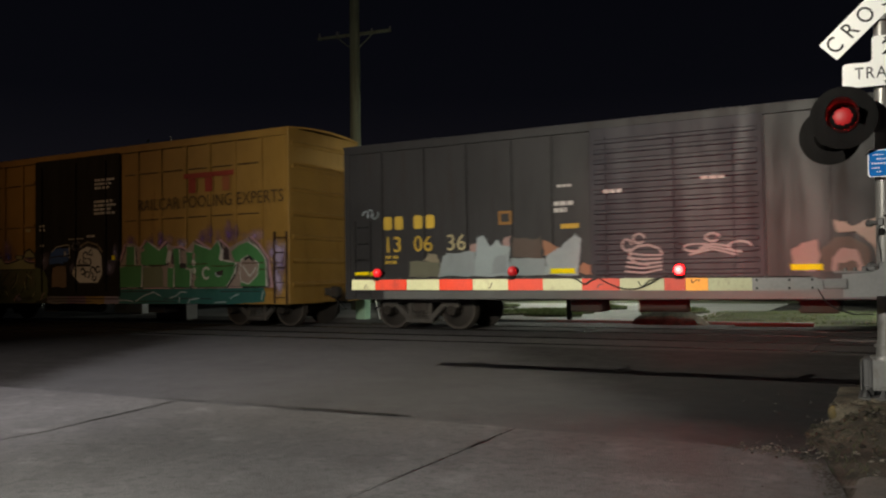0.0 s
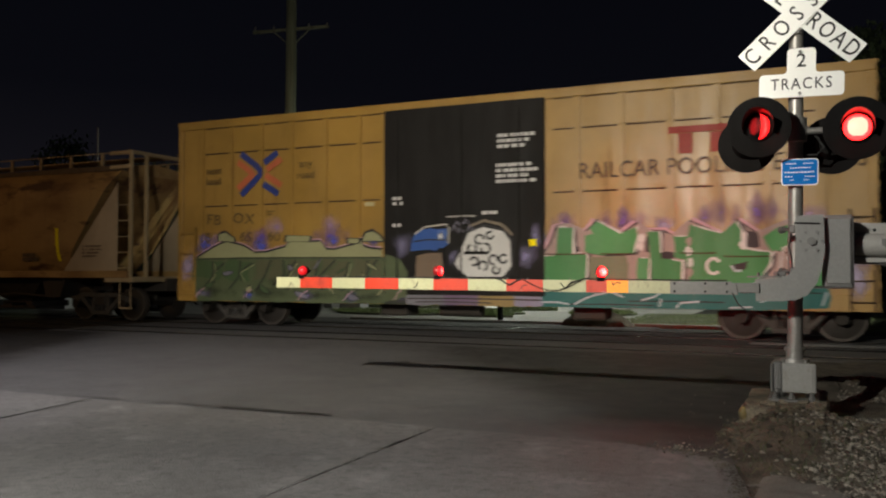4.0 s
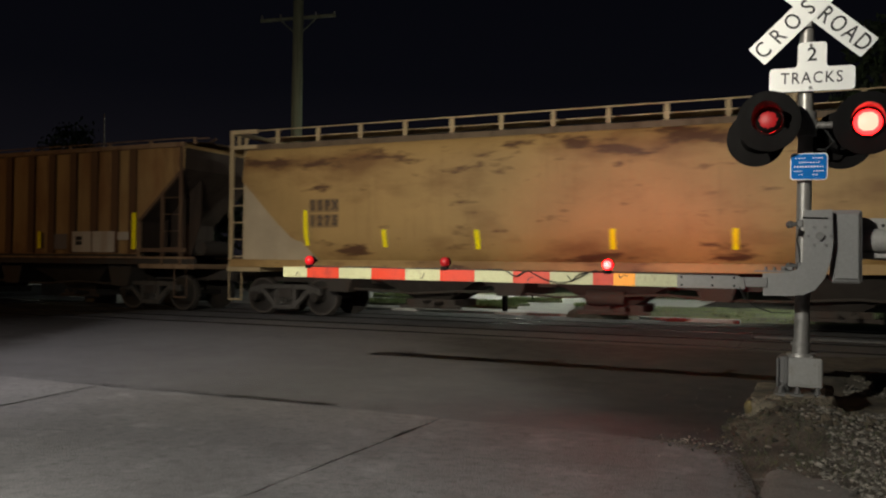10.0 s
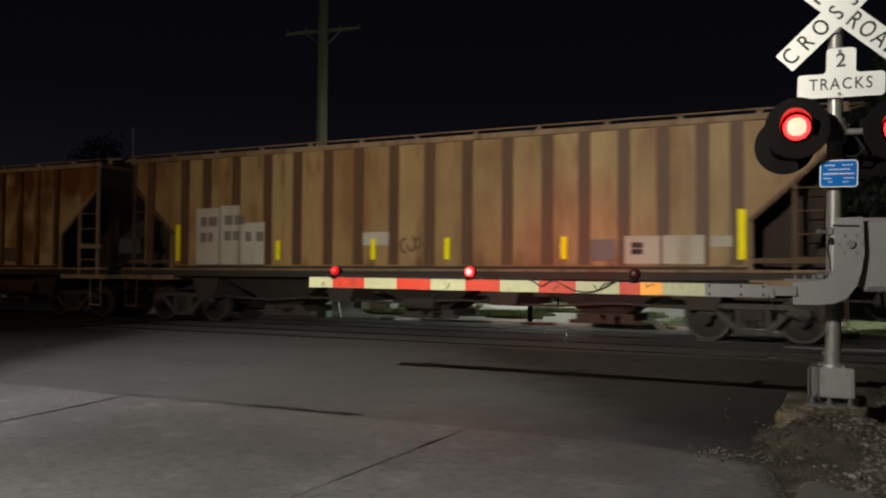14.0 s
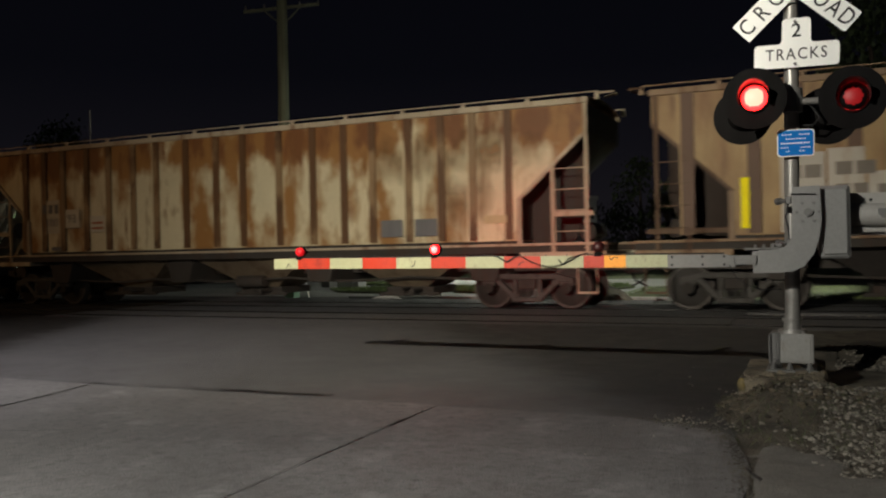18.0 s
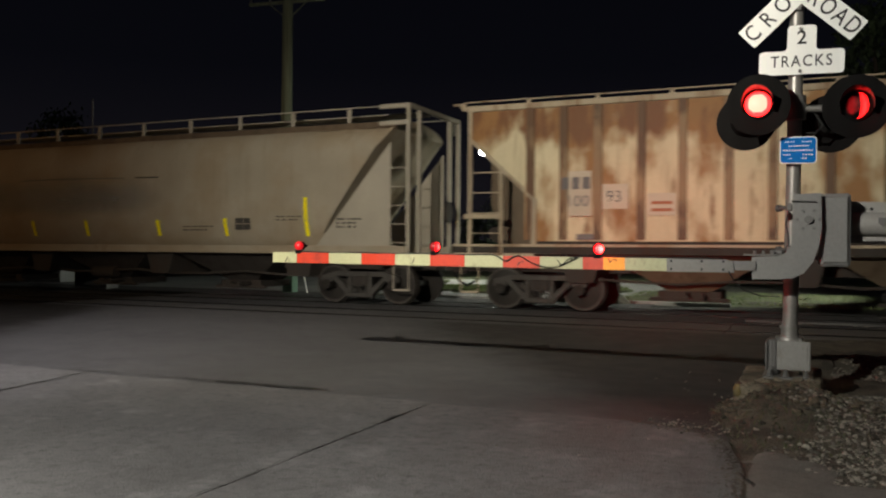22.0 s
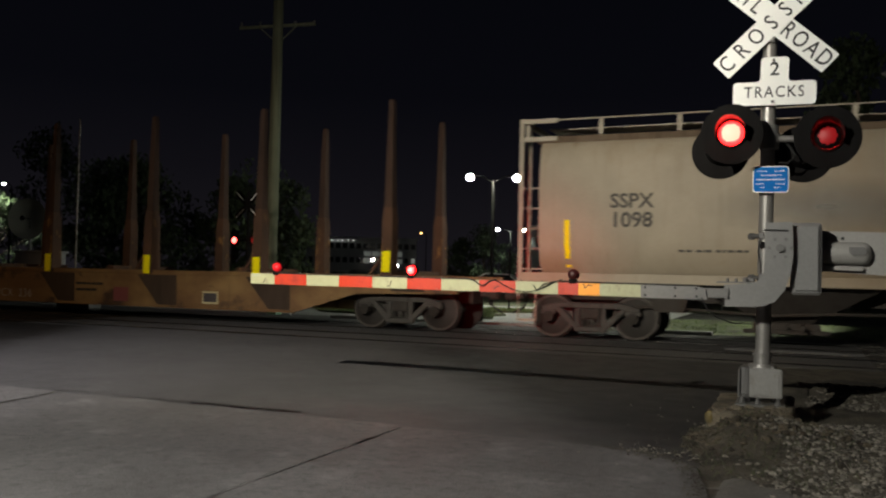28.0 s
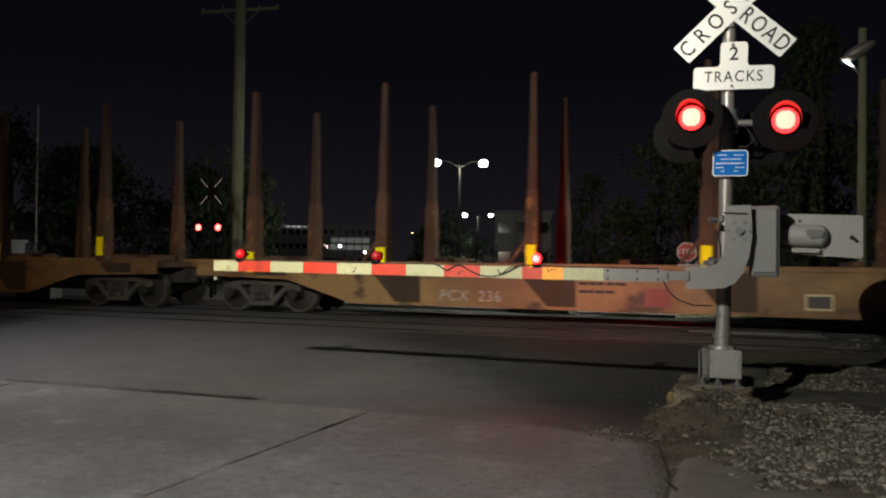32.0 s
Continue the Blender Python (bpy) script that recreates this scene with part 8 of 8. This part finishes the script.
def stop_sign():
    s = thing("stop_sign", "red octagonal STOP sign on a thin post", "stop sign", m=pose(-2.4, 34.8, 0, 0, 0, 5))
    b = B()
    rod(b, (0, 0.03, -0.1), (0, 0.03, 2.2), 0.03)
    part("post", b, GALV, s)
    oct_pts = lambda r: [(r * math.cos(radians(22.5 + 45 * k)), r * math.sin(radians(22.5 + 45 * k))) for k in range(8)]
    b = B()
    slab(b, oct_pts(0.41), -0.004, 0.004)
    face = part("plate", b, SIGNWHITE, s, "white octagon border", pose(0, -0.01, 1.75), smooth=False)
    b = B()
    slab(b, oct_pts(0.375), -0.010, -0.005)
    part("red_face", b, SIGNRED, face, smooth=False)
    part("lettering", lettering("STOP", 0.30, 0.002), SIGNWHITE, face, "", pose(0, -0.014, 0), smooth=False)


stop_sign()


DISHPALE = painted("chalky_dish_paint", (0.42, 0.41, 0.36), 0.6, (0.3, 0.28, 0.24), 0.6, 0.8, 0.1)


def dish_station():
    d = thing("satellite_dish", "pale round dish on a short post", "satellite dish", m=pose(-26.5, 22.9, 0, 0, 0, 18))
    b = B()
    rod(b, (0, 0, 0), (0, 0, 3.0), 0.06)
    part("post", b, GALV, d)
    b = B()
    n = 20
    rings = []
    for i in range(6):
        r = 0.78 * i / 5
        rings.append([b.verts.new((r * math.cos(2 * math.pi * k / n), 0.24 * (r / 0.78) ** 2 * -1, 3.06 + r * math.sin(2 * math.pi * k / n))) for k in range(n)])
    for ra, rb in zip(rings[1:], rings[2:]):
        for k in range(n):
            b.faces.new((ra[k], ra[(k + 1) % n], rb[(k + 1) % n], rb[k]))
    b.faces.new(rings[1])
    for v in rings[0]:
        b.verts.remove(v)
    bmesh.ops.solidify(b, geom=b.faces[:], thickness=0.02)
    part("dish", b, DISHPALE, d, "pale dish")
    b = B()
    rod(b, (0, -0.02, 3.06), (0.02, -0.5, 3.06), 0.02)
    rod(b, (0.02, -0.5, 3.06), (0.02, -0.6, 3.06), 0.07, 0.10)
    part("feed_horn", b, BLACK, d, "dark feed horn")
    c = thing("relay_cabinet", "white metal relay cabinet beside the tracks", "cabinet", m=pose(-25.6, 22.6, 0))
    b = B()
    box(b, -0.75, 0.75, -0.5, 0.5, 0.0, 1.75, 0.02)
    part("body", b, WALLPALE, c)
    b = B()
    box(b, -0.82, 0.82, -0.56, 0.56, 1.75, 1.85, 0.02)
    part("roof", b, WALLPALE, c)
    for x in (-0.36, 0.36):
        b = B()
        box(b, x - 0.32, x + 0.32, -0.525, -0.502, 0.15, 1.65, 0.008)
        part("door", b, WALLPALE, c)
    a = thing("antenna_pole", "thin pale antenna pole", "pole", m=pose(-23.4, 22.2, 0))
    b = B()
    rod(b, (0, 0, 0), (0, 0, 6.6), 0.04, 0.025)
    part("pole", b, GALV, a)
    return d


dish_station()


def corner_lamp():
    p = thing("utility_pole", "dark pole with an unlit cobra-head lamp beyond the crossing", "utility pole", m=pose(2.9, 24.6, 0))
    b = B()
    rod(b, (0, 0, -0.2), (0, 0, 7.6), 0.13, 0.10, 10)
    part("pole", b, POLEWOOD, p)
    b = B()
    tube(b, [(0, 0, 6.3), (-0.25, -0.2, 6.55), (-0.55, -0.4, 6.75)], 0.03)
    part("lamp_arm", b, GALV, p)
    b = B()
    ball(b, (0, 0, 0), 0.3, 14, scale=(1.5, 0.75, 0.55))
    part("lamp_head", b, GALV, p, "pale unlit lamp head", pose(-0.10, -0.3, 6.95, 0, -28, 0))


corner_lamp()


def leaf_mesh(rng, blobs, per, size):
    vs, fs = [], []
    for cx, cy, cz, r in blobs:
        for _ in range(per):
            d = Vector((rng.gauss(0, 1), rng.gauss(0, 1), rng.gauss(0, 1))).normalized() * r * rng.uniform(0.55, 1.08)
            c = Vector((cx + d.x, cy + d.y, cz + d.z * 0.8))
            q = Euler((rng.uniform(0, 6), rng.uniform(0, 6), rng.uniform(0, 6))).to_matrix()
            s = size * rng.uniform(0.6, 1.4)
            base = len(vs)
            for v in ((-0.5, 0, 0), (0, -0.28, 0.05), (0.5, 0, 0), (0, 0.28, 0.05)):
                vs.append(tuple(c + q @ (Vector(v) * s)))
            fs.append((base, base + 1, base + 2, base + 3))
    me = bpy.data.meshes.new("crown")
    me.from_pydata(vs, [], fs)
    me.materials.append(LEAF)
    return me


def tree(x, y, height, width, seed, leaves=2600, size=0.22, label="dark leafy tree in the night", low=0.3):
    rng = random.Random(seed)
    t = thing("tree", label, "tree", "trees", pose(x, y, 0))
    b = B()
    rod(b, (0, 0, -0.1), (0.1, 0, height * 0.45), 0.035 * height, 0.02 * height, 9)
    rod(b, (0.1, 0, height * 0.45), (0.0, 0.1, height * 0.8), 0.02 * height, 0.006 * height, 7)
    blobs = []
    for k in range(22):
        a, h = rng.uniform(0, 6.28), rng.uniform(low, 0.98)
        spread = width * 0.5 * math.sin(math.pi * min(0.95, max(0.18, (h - low + 0.16) / (1.1 - low)))) * rng.uniform(0.35, 1.0)
        p = (spread * math.cos(a), spread * math.sin(a), height * h)
        rod(b, (0.05, 0, height * max(0.2, h - 0.25)), p, 0.008 * height, 0.002 * height, 5)
        blobs.append((*p, width * rng.uniform(0.10, 0.20)))
    part("trunk", b, BARK, t, "forked dark trunk")
    crown = new("crown", leaf_mesh(rng, blobs, leaves // 22, size))
    crown.parent = t
    return t


tree(-34.0, 36.5, 6.6, 7.5, 1, 3600, 0.26, low=0.1)
tree(-28.6, 38.0, 6.2, 5.5, 2, 3000, 0.26, low=0.08)
tree(-23.5, 34.0, 6.2, 7.0, 22, 4200, 0.26, low=0.06)
tree(-30.5, 32.5, 6.4, 7.5, 23, 4200, 0.26, low=0.06)
tree(-37.5, 38.0, 7.2, 8.5, 24, 3600, 0.28, low=0.06)
tree(-47.0, 42.0, 10.0, 9.0, 3, 3000, 0.30)
tree(-42.6, 34.2, 5.9, 4.6, 21, 2600, 0.24, "leafy tree lit by a lamp beside it", low=0.12)
tree(-27.5, 75.0, 5.6, 7.0, 4, 2600, 0.30, "bushy tree lit by the car park lamps", low=0.12)
tree(-31.0, 78.0, 4.6, 5.0, 5, 1800, 0.30, "bushy tree lit by the car park lamps", low=0.12)
tree(-3.5, 47.0, 9.5, 8.5, 6, 6500, 0.32, low=0.08)
tree(3.0, 43.0, 12.0, 10.0, 7, 8000, 0.34, low=0.08)
tree(9.5, 40.0, 11.0, 9.5, 8, 6500, 0.34, low=0.08)
tree(-9.5, 52.0, 6.5, 6.0, 9, 2400, 0.26, low=0.1)
tree(15.5, 38.0, 12.0, 10.0, 10, 3000, 0.28, low=0.08)
tree(-6.8, 45.0, 4.4, 4.2, 11, 2000, 0.24, low=0.08)


def block_building(x, y, w, d, h, turn, rows, cols, label, lit):
    p = thing("building", label, "building", "buildings", pose(x, y, 0, 0, 0, turn))
    b = B()
    box(b, -w / 2, w / 2, -d / 2, d / 2, 0, h, 0.03)
    part("wall", b, WALLPALE, p)
    b = B()
    box(b, -w / 2 - 0.2, w / 2 + 0.2, -d / 2 - 0.2, d / 2 + 0.2, h, h + 0.35, 0.04)
    part("roof", b, WALLPALE, p, "flat roof edge")
    for r in range(rows):
        for c in range(cols):
            xx, zz = -w / 2 + w * (c + 0.5) / cols, h * (r + 0.55) / rows
            ww, hh = w / cols * 0.30, h / rows * 0.17
            f = B()
            box(f, xx - ww - 0.08, xx + ww + 0.08, -d / 2 - 0.06, -d / 2 - 0.005, zz - hh - 0.08, zz + hh + 0.08, 0.015)
            wf = part("window", f, GALV, p)
            g = B()
            box(g, xx - ww, xx + ww, -d / 2 - 0.075, -d / 2 - 0.062, zz - hh, zz + hh)
            part("pane", g, WINDOWGLOW if RNG.random() < lit else DARKGLASS, wf)
    return p


block_building(-24.5, 90.0, 6.0, 8.0, 6.4, 16, 2, 3, "grey two-storey building behind the trees", 0.0)
offices = block_building(-62.0, 112.0, 18.0, 10.0, 6.2, 28, 3, 18, "long pale building with lit windows and roof-edge lamps", 0.12)
for k in range(8):
    b = B()
    ball(b, (-5.6 + 0.75 * k, -5.26, 6.05 - 0.02 * (k % 3)), 0.055 + 0.012 * (k % 2), 8)
    part("roof_edge_lamp", b, ROOFLAMP, offices, "small white roof-edge lamp")
for r in range(2):
    for k in range(5):
        b = B()
        box(b, 1.3 + 1.15 * k, 2.3 + 1.15 * k, -5.11, -5.085, 2.75 + 1.05 * r, 3.45 + 1.05 * r, 0.01)
        part("lit_pane", b, FOYER, offices, "wide lit pane of the entrance hall")


def parked_car(x, y, turn, colour, label):
    c = thing("parked_car", label, "car", "parked cars", pose(x, y, 0, 0, 0, turn))
    m = painted("car_paint", colour, 0.3, tuple(v * 0.7 for v in colour), 0.7, 0.9, 0.1)
    b = B()
    slab(b, [(-2.2, 0.30), (2.2, 0.30), (2.25, 0.62), (2.1, 0.80), (1.1, 0.93), (0.45, 1.40), (-0.9, 1.45), (-1.7, 1.02), (-2.2, 0.95), (-2.25, 0.55)], -0.85, 0.85)
    bmesh.ops.bevel(b, geom=b.edges[:], offset=0.06, segments=2, affect="EDGES")
    part("body", b, m, c)
    for ya, yb in ((-0.87, -0.80), (0.80, 0.87)):
        b = B()
        slab(b, [(0.95, 0.95), (0.42, 1.33), (-0.85, 1.37), (-1.5, 1.02)], ya, yb)
        part("side_window", b, DARKGLASS, c)
    for xx in (-1.35, 1.35):
        for yy in (-0.80, 0.80):
            w = B()
            rod(w, (xx, yy - 0.1, 0.32), (xx, yy + 0.1, 0.32), 0.32, seg=20)
            wh = part("wheel", w, RUBBER, c)
            r = B()
            rod(r, (xx, yy - 0.11, 0.32), (xx, yy + 0.11, 0.32), 0.19, seg=14)
            part("rim", r, GALV, wh)


parked_car(-20.0, 38.5, 8, (0.03, 0.03, 0.035), "dark saloon car parked beyond the tracks")
parked_car(-15.5, 46.0, 12, (0.45, 0.45, 0.46), "silver car parked under the lot lights")
parked_car(-34.0, 60.0, 20, (0.5, 0.5, 0.5), "pale car parked far across the lot")

sheet("lawn", -4.2, 40.0, 20.9, 27.0, 0.8, lambda x, y: (0.01 if y > 21.3 else -0.05) + 0.05 * noise.noise((x * 0.8, y * 0.8, 3)) + 0.02, LAWN, "rough lit lawn strip beyond the tracks", "ground")
sheet("far_lawn", -30.0, 45.0, 34.0, 60.0, 2.0, lambda x, y: -0.01 + 0.05 * noise.noise((x * 0.3, y * 0.3, 5)), LAWN, "grass around the car park", "ground")


def blades(name, count, place, h, label, material=GRASS, width=0.012):
    vs, fs = [], []
    for _ in range(count):
        x, y, z = place()
        a, hh = RNG.uniform(0, 6.28), h * RNG.uniform(0.5, 1.4)
        dx, dy = math.cos(a) * width, math.sin(a) * width
        b = len(vs)
        vs += [(x - dx, y - dy, z), (x + dx, y + dy, z), (x + RNG.uniform(-0.06, 0.06), y + RNG.uniform(-0.06, 0.06), z + hh)]
        fs.append((b, b + 1, b + 2))
    me = bpy.data.meshes.new(name)
    me.from_pydata(vs, [], fs)
    me.materials.append(material)
    return tagged(new(name, me), label, "grass", kind="stuff")


blades("grass", 16000, lambda: (RNG.uniform(-4.6, 12), RNG.uniform(20.9, 26.8), 0.0), 0.06, "tufts of lit green grass beyond the tracks")
# grass islands in the pale street
ISLES = ((-12.3, 24.6, 2.6, 1.5), (-9.9, 25.6, 1.5, 1.2), (-6.0, 26.2, 1.0, 1.6), (-9.2, 28.6, 1.1, 0.7), (-8.9, 23.6, 0.9, 0.45), (-14.5, 29.5, 2.0, 1.0))
for x, y, a, c in ISLES:
    b = B()
    flat(b, [(x + a * math.cos(w) * (1 + 0.12 * math.sin(3 * w + x)), y + c * math.sin(w)) for w in np.linspace(0, 6.15, 26)], -0.05, 0.045)
    tagged(part("grass_island", b, LAWN), "raised grass island in the pale street", "lawn", kind="structure")


def on_isle():
    x, y, a, c = RNG.choice(ISLES + ISLES[:1])
    w, r = RNG.uniform(0, 6.28), math.sqrt(RNG.random())
    return x + a * r * 0.97 * math.cos(w), y + c * r * 0.95 * math.sin(w), 0.04


blades("grass_tufts", 14000, on_isle, 0.09, "tufts of grass on the street islands")
for x, y, h, r, label in ((-7.75, 21.7, 0.95, 0.075, "short dark post beside the pale street"), (-9.2, 28.5, 2.3, 0.03, "thin dark sign post on a grass island")):
    b = B()
    rod(b, (0, 0, -0.1), (0, 0, h), r, seg=10)
    rod(b, (0, 0, h), (0, 0, h + 0.03), r, r * 0.4, seg=10)
    post = thing("post", label, "post", m=pose(x, y, 0))
    part("shaft", b, BLACK, post)
blades("weeds", 700, lambda: (lambda x, y: (x, y, ballast_height(x, y)))(RNG.gauss(0.15, 0.4), RNG.uniform(5.6, 7.3)), 0.045, "short dark weeds in the gravel", varied("dark_weeds", (0.022, 0.032, 0.012), (0.08, 0.09, 0.035)), 0.004)

kerb = B()
box(kerb, -12.0, -1.5, 20.75, 20.95, -0.05, 0.045, 0.015)
tagged(part("kerb", kerb, PALE_ROAD), "pale concrete kerb line beyond the tracks", "kerb", kind="structure")

case = thing("equipment_case", "low pale metal equipment case on the ground", "equipment case", m=pose(-20.8, 19.95, 0))
b = B()
box(b, -0.7, 0.7, -0.25, 0.25, -0.05, 0.50, 0.02)
part("body", b, GALV, case)
b = B()
box(b, -0.74, 0.74, -0.29, 0.29, 0.50, 0.56, 0.015)
part("lid", b, GALV, case)
bollard = thing("bollard_light", "small white bollard light", "bollard light", m=pose(-17.3, 24.2, 0))
b = B()
rod(b, (0, 0, -0.1), (0, 0, 0.52), 0.05, seg=10)
part("post", b, BLACK, bollard)
b = B()
rod(b, (0, 0, 0.52), (0, 0, 0.63), 0.055, seg=12)
part("lens", b, WINDOWGLOW, bollard, "dim white lens")

GREENBOX = painted("faded_green_enamel", (0.36, 0.58, 0.42), 0.5, (0.20, 0.26, 0.19), 0.62, 0.78, 0.2)
pedestal = thing("utility_pedestal", "faded green utility pedestal beyond the tracks", "utility box", m=pose(-14.08, 20.98, 0))
b = B()
box(b, -0.18, 0.18, -0.15, 0.15, -0.06, 0.92, 0.02)
part("body", b, GREENBOX, pedestal)
b = B()
box(b, -0.20, 0.20, -0.17, 0.17, 0.92, 1.02, 0.03)
part("lid", b, GREENBOX, pedestal)
b = B()
box(b, -0.02, 0.02, -0.165, -0.148, 0.55, 0.63, 0.004)
part("latch", b, GALV, pedestal)
stake = B()
bar(stake, (0.02, 0, -0.05), (-0.13, 0, 0.56), 0.045, 0.02)
marker = thing("marker_stake", "thin leaning white marker stake beside the utility pedestal", "stake", m=pose(-13.5, 21.0, 0))
part("shaft", stake, SIGNWHITE, marker)
for x, y, parts, label in ((-15.1, 26.3, ((-0.44, 0.20, 0.37), (0.205, 0.44, 0.24)), "low grey stepped utility vault"), (-16.72, 27.4, ((-0.18, 0.18, 0.70),), "narrow dark grey meter pedestal")):
    vault = thing("utility_vault", label, "utility box", m=pose(x, y, 0))
    for xa, xb, h in parts:
        b = B()
        box(b, xa, xb, -0.3, 0.3, -0.08, h, 0.015)
        part("casing", b, WALLPALE if len(parts) > 1 else GALV, vault)
        b = B()
        box(b, xa + 0.03, xb - 0.03, -0.27, 0.27, h, h + 0.03, 0.008)
        part("cover", b, GALV, vault)

heap = B()
ball(heap, (0, 0, 0), 1.0, 24, scale=(1.0, 0.55, 0.42))
for v in heap.verts:
    v.co += noise.noise_vector(v.co * 3.0) * 0.08 + noise.noise_vector(v.co * 9.0) * 0.03
tagged(part("earth_mound", heap, SOIL, None, "", pose(-4.75, 20.7, -0.10)), "low dark heap of earth beside the far track", "soil heap")


# ---- motion ----
# metres that the train has gone at each second named
TRAVEL = [(0, 0.0), (2, 7.25), (4, 14.57), (6, 21.85), (8, 29.16), (10, 36.52), (12, 43.86), (14, 51.15), (16, 58.58), (18, 65.94), (20, 73.32), (22, 80.69), (24, 87.97), (26, 95.26), (28, 102.54), (30, 109.83), (32, 116.85)]
FLASH, FIRST = 1.2395, 0.3525   # the flasher's period, and when the first lamp lights


def gone(t):
    return float(np.interp(t, [a for a, _ in TRAVEL], [b for _, b in TRAVEL]))


def motions():
    for car, x in CARS:
        walk(car, [(t, pose(x + s, TRACK_Y, 0)) for t, s in TRAVEL])
    for ws, s in WHEELSETS:
        walk(ws, [(k / 6, pose(s, 0, 0.457, 0, math.degrees(gone(k / 6) / 0.457), 0)) for k in range(193)])
    for drum, phase, lingers, at in SPIN:
        # lit at turn 0, dark at 180; a third of it a row
        first = FIRST + phase * FLASH / 2
        early, late = (0.09, -0.05) if lingers else (0.05, 0.05)
        rows = [(0.0, pose(*at, 0, 0, 0 if ((0 - first) % FLASH) < FLASH / 2 else 180))]
        t = first - FLASH
        while t < 32.0:
            for when, a, b in ((t - early, 180, 0), (t + FLASH / 2 - late, 0, 180)):
                for i in range(4):
                    at_t = when + 0.1 * i / 3
                    if 0.07 < at_t < 31.95:
                        rows.append((at_t, pose(*at, 0, 0, a + (b - a) * i / 3)))
            t += FLASH
        rows.append((32.0, pose(*at, 0, 0, 0 if lingers or ((32 - first) % FLASH) < FLASH / 2 else 180)))
        walk(drum, rows)


motions()
